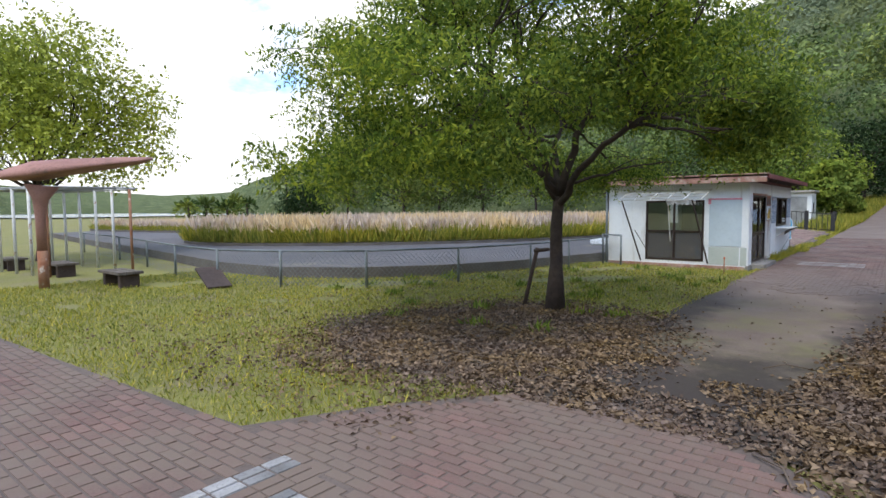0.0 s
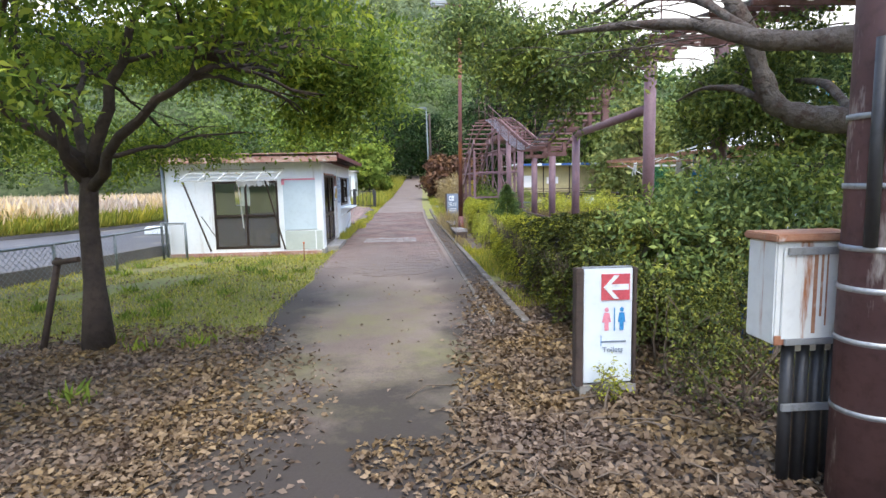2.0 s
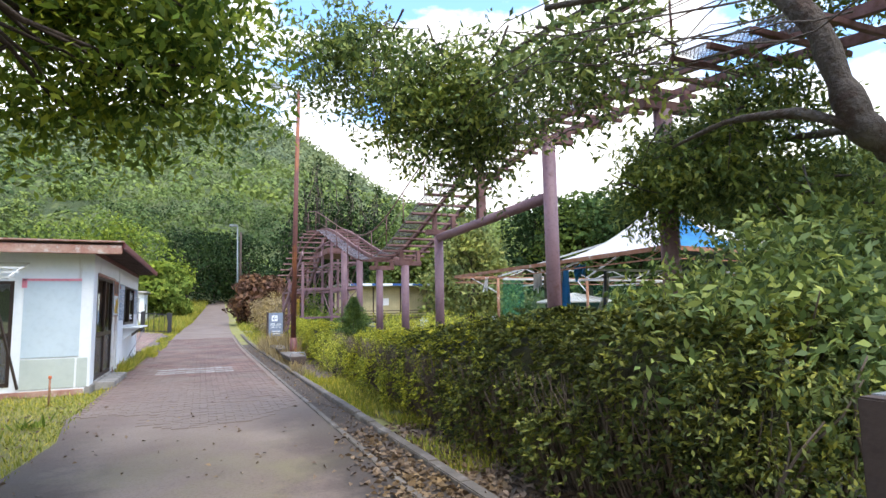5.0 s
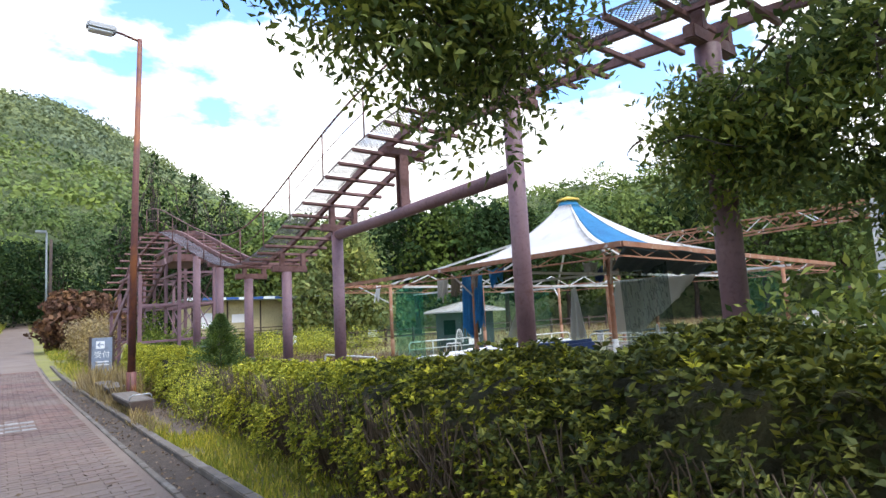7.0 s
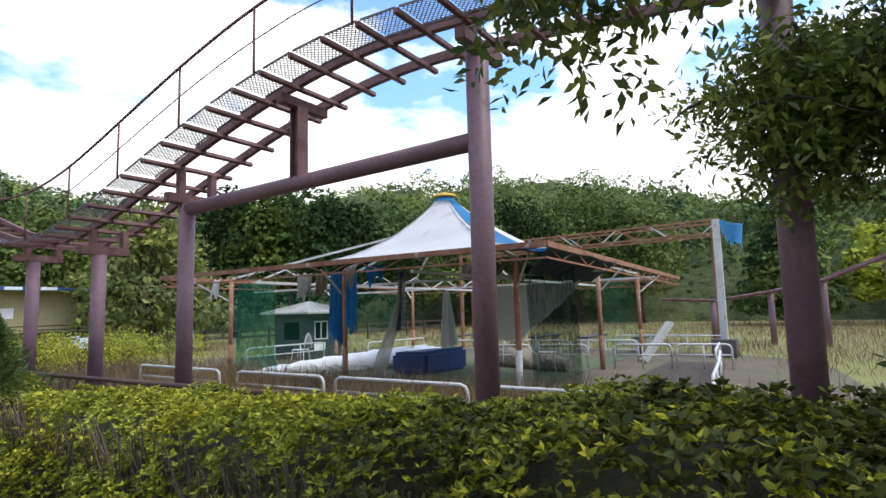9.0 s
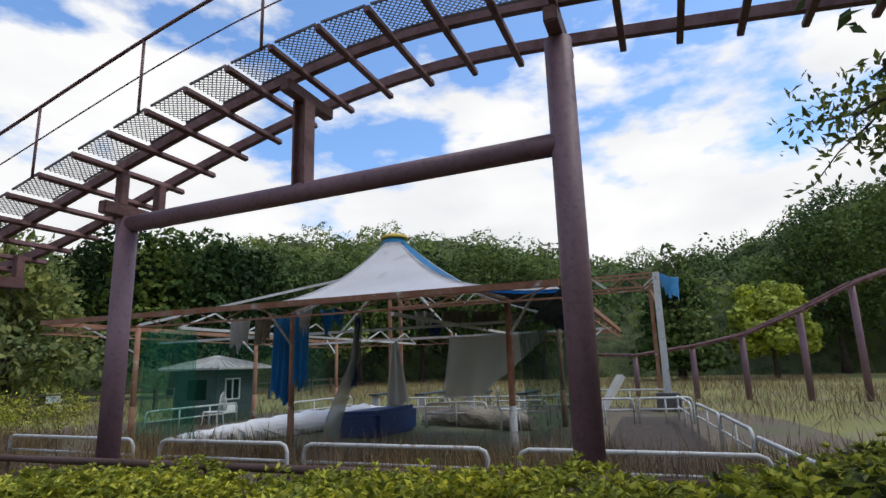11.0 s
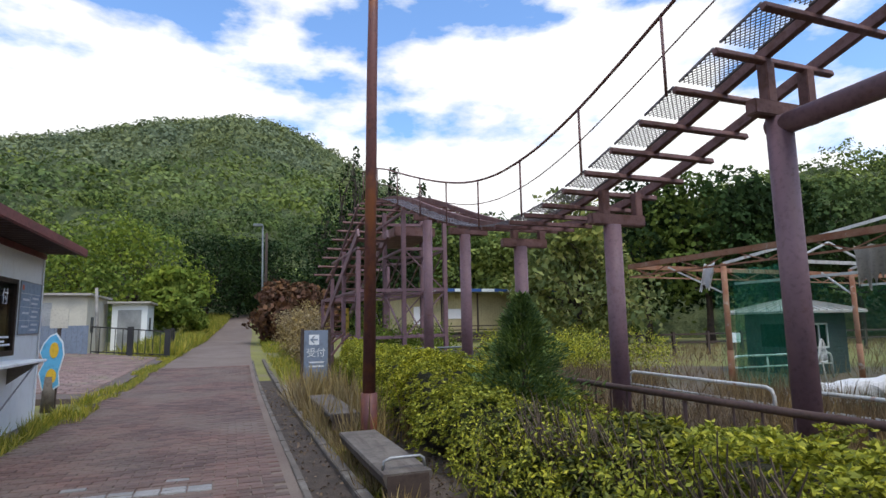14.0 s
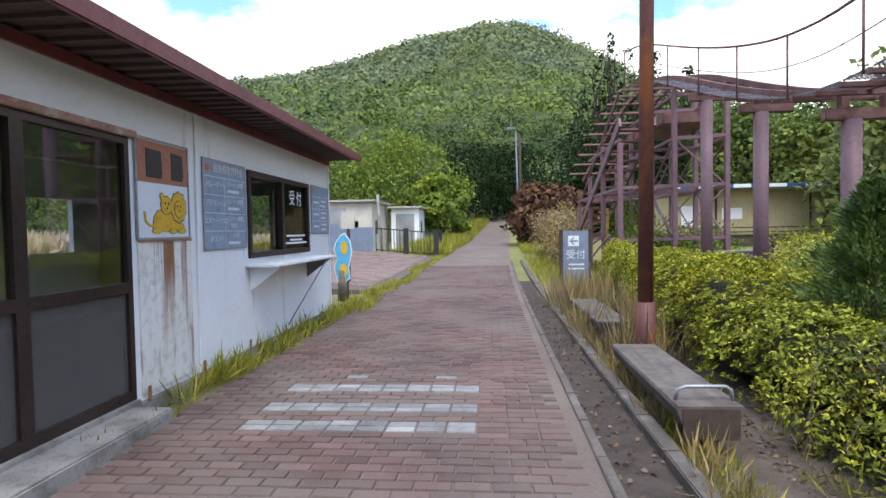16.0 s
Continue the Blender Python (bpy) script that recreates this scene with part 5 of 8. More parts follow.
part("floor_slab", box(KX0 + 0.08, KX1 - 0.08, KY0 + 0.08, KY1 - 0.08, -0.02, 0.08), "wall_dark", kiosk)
# Added dark sheet on the back wall, which deepens the room's shade.
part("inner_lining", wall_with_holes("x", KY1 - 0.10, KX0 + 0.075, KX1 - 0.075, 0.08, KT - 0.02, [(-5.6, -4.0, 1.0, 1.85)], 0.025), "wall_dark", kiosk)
roof = part("roof", box(KX0 - 0.15, KX1 + 0.45, KY0 - 0.28, KY1 + 0.12, KT + 0.03, KT + 0.09, 0.01), "soffit", kiosk)
part("side_fascia", box(KX1 + 0.45, KX1 + 0.49, KY0 - 0.30, KY1 + 0.14, KT - 0.01, KT + 0.11, 0.012), "maroon", kiosk, "maroon painted eave fascia")
part("front_fascia", box(KX0 - 0.17, KX1 + 0.45, KY0 - 0.33, KY0 - 0.285, KT - 0.10, KT + 0.05, 0.01), "rust_edge", kiosk, "rust-stained brown front fascia")
part("roof_edge", box(KX0 - 0.2, KX1 + 0.48, KY0 - 0.36, KY0 - 0.05, KT + 0.093, KT + 0.125, 0.01), "rust_edge", kiosk, "flaking rusted roof edge")
for k in range(44):
    y = KY0 - 0.2 + k * 0.17
    part("soffit_rib", box(KX1 + 0.02, KX1 + 0.44, y, y + 0.035, KT + 0.005, KT + 0.03), "soffit", kiosk)
part("head_trim", box(KX1 + 0.002, KX1 + 0.03, KY0, KY1, KT - 0.07, KT - 0.0), "maroon", kiosk)
for y in (19.68, KY1 - 0.03, KY0 + 0.02):
    part("cover_strip", box(KX1 + 0.002, KX1 + 0.02, y - 0.022, y + 0.022, 0.1, KT - 0.07, 0.004), "white_wall", kiosk)

# sliding glass door on the lane side
door = part("sliding_door", wall_with_holes("y", KX1 - 0.05, 16.95, 18.80, 0.13, 1.95, [(17.0, 17.83, 0.95, 1.90), (17.0, 17.83, 0.2, 0.88), (17.92, 18.75, 0.95, 1.90), (17.92, 18.75, 0.2, 0.88)], 0.055), "bronze", kiosk, "dark bronze sliding door with tall panes")
for y0, y1 in ((17.0, 17.83), (17.92, 18.75)):
    part("glass_pane", box(KX1 - 0.025, KX1 - 0.019, y0, y1, 0.95, 1.90), "glass", door)
    part("lower_pane", box(KX1 - 0.025, KX1 - 0.019, y0, y1, 0.2, 0.88), "dusty_glass", door)
part("door_hood", box(KX1 + 0.002, KX1 + 0.035, 16.9, 18.86, 1.95, 2.0, 0.006), "rust_edge", kiosk)
part("door_sill", box(KX1 - 0.06, KX1 + 0.04, 16.95, 18.8, 0.09, 0.132, 0.006), "concrete", kiosk)
solo("door_step", box(KX1 + 0.03, KX1 + 0.32, 16.9, 18.72, -0.03, 0.105, 0.012), "concrete", "stained concrete step at the kiosk's door", "step", at=(KX1 + 0.17, 17.8, 0))

# service window with counter
wf = part("service_window", wall_with_holes("y", KX1 - 0.06, 20.68, 22.6, 1.02, 1.93, [(20.74, 21.6, 1.08, 1.88), (21.68, 22.54, 1.08, 1.88)], 0.085), "bronze", kiosk, "bronze sliding service window with lettering")
for y0, y1, x in ((20.74, 21.6, -0.03), (21.68, 22.54, -0.005)):
    part("glass_pane", box(KX1 + x - 0.006, KX1 + x, y0, y1, 1.08, 1.88), "glass", wf)
YAW = pose(0, 0, 0, 0, 0, 90)


def side_at(y, z, x=KX1):
    """A pose on the kiosk's lane wall, facing the lane."""
    return pose(x, y, z, 0, 0, 90)


part("lettering", text_bm("受 付", 0.20, side_at(22.12, 1.70, KX1 + 0.003)), "white_ink", wf, "white lettering")
for k, (w, z) in enumerate(((0.34, 1.24), (0.22, 1.19), (0.4, 1.15))):
    part("small_print", box(KX1 - 0.001, KX1 + 0.002, 22.12 - w, 22.12 + w, z - 0.012, z + 0.012), "white_ink", wf)
part("window_grille", bar((KX1 - 0.4, 22.4, 1.1), (KX1 - 0.4, 22.4, 1.85), 0.02), "white_pipe", wf)
part("counter", box(KX1 + 0.002, KX1 + 0.36, 20.6, 22.66, 0.93, 0.965, 0.008), "white_wall", kiosk, "narrow white service counter")
for y in (20.7, 22.5):
    bm = bmesh.new()
    tri = [bm.verts.new(p) for p in ((KX1 + 0.003, y, 0.93), (KX1 + 0.34, y, 0.93), (KX1 + 0.003, y, 0.68))]
    tri2 = [bm.verts.new((v.co.x, v.co.y + 0.012, v.co.z)) for v in tri]
    bm.faces.new(tri[::-1]); bm.faces.new(tri2)
    for k in range(3):
        bm.faces.new((tri[k], tri[(k + 1) % 3], tri2[(k + 1) % 3], tri2[k]))
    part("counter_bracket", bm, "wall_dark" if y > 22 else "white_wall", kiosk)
part("counter_strut", tube([(KX1 + 0.01, 21.75, 0.16), (KX1 + 0.33, 22.35, 0.93)], 0.009, 8), "steel", kiosk)
part("rusty_panel", box(KX1 + 0.002, KX1 + 0.012, 18.86, 19.56, 0.14, 1.235, 0.003), "rusty_panel", kiosk, "rust-streaked cream wall panel")
part("panel_trim", box(KX1 + 0.012, KX1 + 0.02, 18.86, 19.56, 1.225, 1.25), "rust", kiosk)
for y in (18.9, 19.68, 20.6, 22.3):
    part("rust_bracket", box(KX1 + 0.03, KX1 + 0.045, y - 0.015, y + 0.015, 0.09, 0.2, 0.004), "rust", kiosk)

poster = thing("animal_poster", "framed poster with brown band and yellow drawing", "poster", (KX1 + 0.01, 19.2, 1.6))
part("backing", box(KX1 + 0.003, KX1 + 0.014, 18.86, 19.53, 1.255, 1.97, 0.003), "white_sign", poster)
part("brown_band", box(KX1 + 0.014, KX1 + 0.018, 18.87, 19.52, 1.66, 1.96), "brown_card", poster)
for y0, y1 in ((18.97, 19.17), (19.29, 19.46)):
    part("black_window", plate([(y0, 1.70), (y1 - 0.02, 1.695), (y1, 1.74), (y1 - 0.015, 1.9), (y0, 1.905)], 0.003, pose(KX1 + 0.0215, 0, 0, 0, 0, 90)), "black", poster)
def drawn(name, outline, layer, ink):
    part(name, plate(outline, 0.002, pose(KX1 + 0.0165 + 0.0015 * layer, 0, 0, 0, 0, 90)), ink, poster)


def inked(name, outline, layer, grow=0.008):
    """An ochre shape with a thin dark contour behind it."""
    cx, cz = sum(p[0] for p in outline) / len(outline), sum(p[1] for p in outline) / len(outline)
    size_ = max(abs(p[0] - cx) for p in outline)
    k = 1 + grow / size_
    drawn("contour", [(cx + (x - cx) * k, cz + (z - cz) * k) for x, z in outline], layer, "black")
    drawn(name, outline, layer + 1, "ochre_ink")


inked("drawn_tail", [(18.93, 1.44), (18.955, 1.44), (18.965, 1.38), (19.0, 1.355), (19.08, 1.35), (19.08, 1.335), (18.99, 1.34), (18.945, 1.37)], 0, 0.004)
inked("drawn_body", [(19.04, 1.31), (19.05, 1.40), (19.10, 1.455), (19.2, 1.47), (19.3, 1.44), (19.44, 1.36), (19.46, 1.33), (19.4, 1.305), (19.2, 1.30)], 0)
inked("drawn_mane", [(19.38 + (0.10 + 0.012 * (k % 2)) * math.cos(k * 0.314), 1.49 + (0.11 + 0.012 * (k % 2)) * math.sin(k * 0.314)) for k in range(20)], 2)
inked("drawn_head", ring_outline(19.21, 1.50, 0.07, 0.068), 2, 0.006)
inked("drawn_ear", ring_outline(19.155, 1.565, 0.022, 0.024, 12), 2, 0.005)
inked("drawn_face", ring_outline(19.38, 1.475, 0.062, 0.066), 4, 0.004)
for y in (19.19, 19.235, 19.36, 19.40):
    drawn("drawn_eye", ring_outline(y, 1.515 if y < 19.3 else 1.50, 0.008, 0.010, 10), 6, "black")
for y in (19.215, 19.38):
    drawn("drawn_nose", ring_outline(y, 1.478 if y < 19.3 else 1.462, 0.012, 0.008, 10), 6, "black")
for y0, y1 in ((19.02, 19.14), (19.24, 19.34), (19.36, 19.47)):
    inked("drawn_paw", ring_outline((y0 + y1) / 2, 1.305, (y1 - y0) / 2, 0.020, 14), 4, 0.005)
for p, q in (((18.855, 1.25), (18.855, 1.975)), ((19.535, 1.25), (19.535, 1.975)), ((18.855, 1.975), (19.535, 1.975)), ((18.855, 1.25), (19.535, 1.25))):
    part("frame_edge", bar((KX1 + 0.014, *p), (KX1 + 0.014, *q), 0.014), "steel", poster)


def price_board(y0, y1, z0, z1, heads, label):
    b = thing("price_board", label, "sign board", (KX1 + 0.01, (y0 + y1) / 2, z0), group="price boards")
    part("panel", box(KX1 + 0.003, KX1 + 0.014, y0, y1, z0, z1, 0.003), "board_sign", b)
    for p, q in (((y0, z0), (y0, z1)), ((y1, z0), (y1, z1)), ((y0, z1), (y1, z1)), ((y0, z0), (y1, z0))):
        part("frame_edge", bar((KX1 + 0.012, *p), (KX1 + 0.012, *q), 0.012), "steel", b)
    part("orange_mark", box(KX1 + 0.014, KX1 + 0.017, y0 + 0.05, y0 + 0.11, z1 - 0.105, z1 - 0.045), "orange_ink", b)
    n = len(heads) - 1
    h = (z1 - z0 - 0.15) / n
    part("heading", text_bm(heads[0], 0.085, side_at((y0 + y1) / 2 + 0.06, z1 - 0.075, KX1 + 0.016)), "white_ink", b)
    for k, (left, r1, r2) in enumerate(heads[1:]):
        z = z1 - 0.15 - h * k
        part("rule", box(KX1 + 0.014, KX1 + 0.016, y0 + 0.02, y1 - 0.02, z - 0.003, z + 0.003), "white_ink", b)
        for body, size, yy, zz in ((left, 0.062, y0 + (y1 - y0) * 0.27, z - h * 0.45), (r1, 0.055, y0 + (y1 - y0) * 0.72, z - h * 0.3), (r2, 0.055, y0 + (y1 - y0) * 0.68, z - h * 0.7)):
            if body:
                part("line_of_text", text_bm(body, size, side_at(yy, zz, KX1 + 0.016)), "white_ink", b)
            else:
                part("line_of_text", box(KX1 + 0.014, KX1 + 0.0165, yy - 0.12, yy + 0.12, zz - 0.013, zz + 0.013), "white_ink", b)
    part("divider", box(KX1 + 0.014, KX1 + 0.016, y0 + (y1 - y0) * 0.46, y0 + (y1 - y0) * 0.46 + 0.005, z0 + 0.02, z1 - 0.15), "white_ink", b)


price_board(19.78, 20.62, 1.14, 1.94, ["各施設使用料金", ("バレーボール", "1コート 1時間", ""), ("バドミントン", "1コート 1時間", ""), ("エスケーテニス", "1コート 1時間", "500円"), ("グランド", "1時間", "")], "grey-blue price board with white lettering on the kiosk")
price_board(22.72, 23.52, 1.27, 1.93, ["", ("", "", ""), ("", "", ""), ("", "", "")], "small grey-blue notice board with white lines")

# front: big sliding window, boards, broken awning
fw = part("front_window", wall_with_holes("x", KY0 - 0.01, -5.74, -4.17, 0.16, 1.83, [(-5.69, -4.98, 0.22, 0.95), (-5.69, -4.98, 1.0, 1.78), (-4.93, -4.22, 0.22, 0.95), (-4.93, -4.22, 1.0, 1.78)], 0.055), "bronze", kiosk, "dark sliding window door with dusty panes")
for x0, x1 in ((-5.69, -4.98), (-4.93, -4.22)):
    part("upper_pane", box(x0, x1, KY0 + 0.016, KY0 + 0.022, 1.0, 1.78), "glass", fw)
    part("lower_pane", box(x0, x1, KY0 + 0.016, KY0 + 0.022, 0.22, 0.95), "dusty_glass", fw)
part("notice_panel", box(-4.04, -3.25, KY0 - 0.012, KY0 - 0.002, 0.60, 1.86, 0.003), "pale_panel", kiosk, "pale blue-white blank notice panel")
part("pink_tape", box(-4.06, -3.25, KY0 - 0.018, KY0 - 0.013, 1.83, 1.87), "pink_sign", kiosk)
part("pink_tape", box(-4.07, -4.0, KY0 - 0.018, KY0 - 0.013, 1.72, 1.87), "pink_sign", kiosk)
for x0, x1 in ((-4.04, -3.3), (-3.27, -3.12)):
    part("lower_panel", box(x0, x1, KY0 - 0.010, KY0 - 0.002, 0.10, 0.57, 0.003), "grey_panel", kiosk)
part("down_pipe", tube([(KX0 - 0.04, KY0 - 0.05, 0), (KX0 - 0.04, KY0 - 0.05, KT)], 0.035, 10), "fence_steel", kiosk)
aw = thing("awning_frame", "broken white awning frame on the kiosk's front", "awning", (-5.0, 16.0, 1.8))
for x in np.linspace(-6.2, -4.02, 6):
    part("rafter", bar((x, KY0 - 0.01, 2.10), (x - 0.05, 15.62, 1.83), 0.026), "white_pipe", aw)
for f in (0.0, 0.33, 0.66, 1.0):
    part("purlin", bar((-6.25, KY0 - 0.02 - 0.78 * f, 2.115 - 0.27 * f), (-3.98, KY0 - 0.02 - 0.78 * f, 2.115 - 0.27 * f), 0.026), "white_pipe", aw)
part("strut", bar((-6.15, 15.64, 1.83), (-5.86, KY0 - 0.03, 0.12), 0.03), "black_wood", aw)
part("strut", bar((-4.28, 15.64, 1.83), (-4.05, KY0 - 0.03, 0.12), 0.03), "black_wood", aw)
part("strut", bar((-5.9, 16.0, 1.0), (-5.68, KY0 - 0.03, 0.4), 0.015), "black_wood", aw)
part("hanging_rod", bar((-4.98, 15.9, 1.86), (-4.98, 16.2, 0.7), 0.022), "white_pipe", aw)
bm = bmesh.new()
n = 16
top_v = [bm.verts.new((-4.95 + 0.75 * k / n, 15.66, 1.82)) for k in range(n + 1)]
bot_v = [bm.verts.new((-4.95 + 0.75 * k / n, 15.68 + 0.03 * math.sin(k), 1.82 - 0.05 - 0.09 * abs(math.sin(k * 1.9)))) for k in range(n + 1)]
for k in range(n):
    bm.faces.new((top_v[k], top_v[k + 1], bot_v[k + 1], bot_v[k]))
bmesh.ops.solidify(bm, geom=bm.faces[:], thickness=0.006)
part("torn_valance", bm, "canvas", aw)
# inside the kiosk
shelf = thing("inner_counter", "dim counter inside the kiosk", "counter", (-5.0, 17.4, 0.08))
part("top", box(-6.4, -4.2, 17.3, 17.8, 0.92, 0.96, 0.006), "old_wood", shelf)
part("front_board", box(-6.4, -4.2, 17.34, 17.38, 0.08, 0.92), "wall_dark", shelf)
solo("paper_carton", box(-4.85, -4.5, 16.75, 17.05, 0.08, 0.55, 0.01), "beige", "pale carton behind the kiosk's glass", "carton", at=(-4.7, 16.9, 0.08))
solo("blue_bin", tube([(-4.38, 16.85, 0.08), (-4.38, 16.85, 0.48)], [0.11, 0.13], 14), "sky_paint", "small blue bin behind the kiosk's glass", "bin", at=(-4.38, 16.85, 0.08))
solo("paper_notice", box(-5.07, -4.86, KY0 + 0.026, KY0 + 0.03, 1.22, 1.72), "canvas", "pale paper notice in the kiosk's window", "notice", at=(-4.97, KY0 + 0.03, 1.22))
stool = thing("folding_stool", "folding stool inside the kiosk", "stool", (-3.9, 18.2, 0.08))
part("seat", box(-4.1, -3.7, 18.0, 18.4, 0.52, 0.56, 0.02), "black", stool)
for x in (-4.07, -3.73):
    for y in (18.03, 18.37):
        part("leg", tube([(x, y, 0.08), (x, y, 0.53)], 0.012, 8), "steel", stool)

# ---- lane side ----
lamp = thing("street_lamp", "tall rusty red lamp post beside the lane", "street lamp", (0.76, 20.28, 0))
part("pole", tube([(0.76, 20.28, -0.05), (0.76, 20.28, 0.6)], 0.085, 18), "rust_pole", lamp)
part("upper_pole", tube([(0.76, 20.28, 0.58), (0.79, 20.27, 4.0), (0.84, 20.26, 7.15)], [0.068, 0.06, 0.045], 16), "rust_pole", lamp)
part("arm", tube([(0.84, 20.26, 7.1), (0.5, 20.24, 7.17), (0.32, 20.24, 7.19)], 0.025, 10), "rust_pole", lamp)
head = part("lamp_head", box(-0.08, 0.42, 20.12, 20.36, 7.12, 7.26, 0.03), "steel", lamp, "grey box-shaped lamp head")
part("diffuser", box(-0.05, 0.36, 20.14, 20.34, 7.09, 7.12, 0.01), "white_sign", head)
lamp2 = thing("street_lamp", "distant thin grey lamp post beside the lane", "street lamp", (1.5, 59, 0))
part("pole", tube([(1.55, 59, 0.5), (1.4, 59, 9.0)], [0.09, 0.06], 10), "fence_steel", lamp2)
part("lamp_head", box(0.7, 1.42, 58.8, 59.1, 8.92, 9.12, 0.03), "fence_steel", lamp2)
solo("utility_pole", tube([(1.8, 60, 0.5), (1.75, 60, 8.6)], [0.13, 0.10], 10), "bark", "brown wooden utility pole beside the lane", "pole", at=(1.8, 60, 0.7))

def log_bench(y0, y1, x0, x1, label, handle):
    b = thing("log_bench", label, "bench", ((x0 + x1) / 2, (y0 + y1) / 2, 0), group="log benches")
    bm = bmesh.new()
    prof = [(x0, 0.25), (x0 + 0.01, 0.27), (x1 - 0.01, 0.27), (x1, 0.25), (x1 - 0.03, 0.17), (x1 - 0.1, 0.09), ((x0 + x1) / 2, 0.06), (x0 + 0.1, 0.09), (x0 + 0.03, 0.17)]
    a = [bm.verts.new((x, y0, z)) for x, z in prof]
    c = [bm.verts.new((x, y1, z)) for x, z in prof]
    bm.faces.new(a[::-1])
    bm.faces.new(c)
    for k in range(len(prof)):
        bm.faces.new((a[k], a[(k + 1) % len(prof)], c[(k + 1) % len(prof)], c[k]))
    bmesh.ops.recalc_face_normals(bm, faces=bm.faces[:])
    part("seat", bm, "old_wood", b)
    for y in (y0 + 0.25, y1 - 0.25):
        part("foot", box(x0 + 0.08, x1 - 0.08, y - 0.09, y + 0.09, -0.03, 0.12, 0.02), "black_wood", b)
    part("end_grain", box(x0 + 0.03, x1 - 0.03, y0 - 0.012, y0 - 0.001, 0.085, 0.258, 0.003), "black_wood", b)
    if handle:
        part("handle", tube([(x0 + 0.03, y0 + 0.12, 0.27), (x0 + 0.04, y0 + 0.12, 0.33), (x0 + 0.09, y0 + 0.12, 0.35), (x1 - 0.06, y0 + 0.12, 0.35), (x1 - 0.03, y0 + 0.12, 0.33), (x1 - 0.02, y0 + 0.12, 0.27)], 0.011, 8), "steel", b)


log_bench(18.3, 20.02, 0.40, 0.77, "weathered half-log bench with a metal handle", True)
log_bench(21.2, 23.2, 0.50, 0.86, "weathered half-log bench in dry grass", False)

sign = thing("reception_sign", "slate-blue reception sign with white arrow", "sign", (1.0, 26.1, 0))
part("panel", box(0.76, 1.26, 26.06, 26.11, 0.12, 1.22, 0.006), "slate_sign", sign)
for x in (0.73, 1.27):
    part("post", box(x - 0.03, x + 0.03, 26.05, 26.15, -0.03, 1.25, 0.006), "black_wood", sign)
part("arrow_square", box(0.86, 1.06, 26.052, 26.059, 0.93, 1.13), "white_ink", sign)
part("arrow", plate([(0.88, 1.03), (0.95, 1.10), (0.98, 1.10), (0.93, 1.045), (1.04, 1.045), (1.04, 1.015), (0.93, 1.015), (0.98, 0.96), (0.95, 0.96)], 0.003, pose(0, 26.048, 0)), "slate_sign", sign)
part("lettering", text_bm("受付", 0.19, pose(1.0, 26.055, 0.76)), "white_ink", sign, "white lettering")
for z in (0.58, 0.5):
    part("small_print", box(0.86, 1.16, 26.053, 26.059, z - 0.015, z + 0.015), "white_ink", sign)
solo("yellow_post", box(2.24, 2.42, 29.9, 29.96, -0.03, 1.78, 0.01), "yellow", "yellow marker post by the coaster", "post", at=(2.33, 29.93, 0))

toilet = thing("toilet_sign", "white toilet sign with red arrow on concrete block", "sign", (0.48, 6.4, 0))
part("panel", box(0.30, 0.69, 6.36, 6.40, 0.10, 1.01, 0.006), "white_sign", toilet)
part("side_board", box(0.235, 0.296, 6.335, 6.43, 0.08, 1.015, 0.006), "black_wood", toilet)
part("side_board", box(0.694, 0.722, 6.345, 6.43, 0.08, 1.012, 0.006), "black_wood", toilet)
part("top_cap", box(0.30, 0.69, 6.362, 6.43, 1.011, 1.018, 0.002), "steel", toilet)
part("back_panel", box(0.30, 0.69, 6.402, 6.42, 0.10, 1.01, 0.006), "white_sign", toilet)
part("red_square", box(0.44, 0.665, 6.353, 6.359, 0.76, 0.965), "red_sign", toilet)
part("arrow", plate([(0.455, 0.862), (0.54, 0.955), (0.58, 0.955), (0.515, 0.885), (0.655, 0.885), (0.655, 0.84), (0.515, 0.84), (0.58, 0.77), (0.54, 0.77)], 0.003, pose(0, 6.349, 0)), "white_ink", toilet)
for cx, m_, skirt in ((0.485, "pink_sign", True), (0.605, "blue_sign", False)):
    part("pictogram_disc", plate(ring_outline(cx, 0.685, 0.016, 0.018, 14), 0.003, pose(0, 6.355, 0)), m_, toilet)
    part("pictogram_bar", plate([(cx - 0.02, 0.66), (cx + 0.02, 0.66), (cx + (0.036 if skirt else 0.03), 0.585), (cx + 0.016, 0.585), (cx + 0.016, 0.52), (cx - 0.016, 0.52), (cx - 0.016, 0.585), (cx - (0.036 if skirt else 0.03), 0.585)], 0.003, pose(0, 6.355, 0)), m_, toilet)
part("divider", box(0.543, 0.551, 6.354, 6.359, 0.515, 0.70), "blue_sign", toilet)
part("small_print", box(0.44, 0.445, 6.355, 6.359, 0.40, 0.48), "blue_sign", toilet)
part("lettering", text_bm("Toilets", 0.06, pose(0.535, 6.354, 0.365)), "slate_sign", toilet, "grey-blue lettering")
for x0, x1, z in ((0.445, 0.64, 0.43),):
    part("small_print", box(x0, x1, 6.355, 6.359, z - 0.006, z + 0.006), "slate_sign", toilet)
blk = part("base_block", wall_with_holes("x", 6.34, 0.27, 0.72, -0.03, 0.085, [(0.32, 0.40, -0.03, 0.04), (0.455, 0.535, -0.03, 0.04), (0.59, 0.67, -0.03, 0.04)], 0.22), "concrete", toilet, "hollow concrete block")

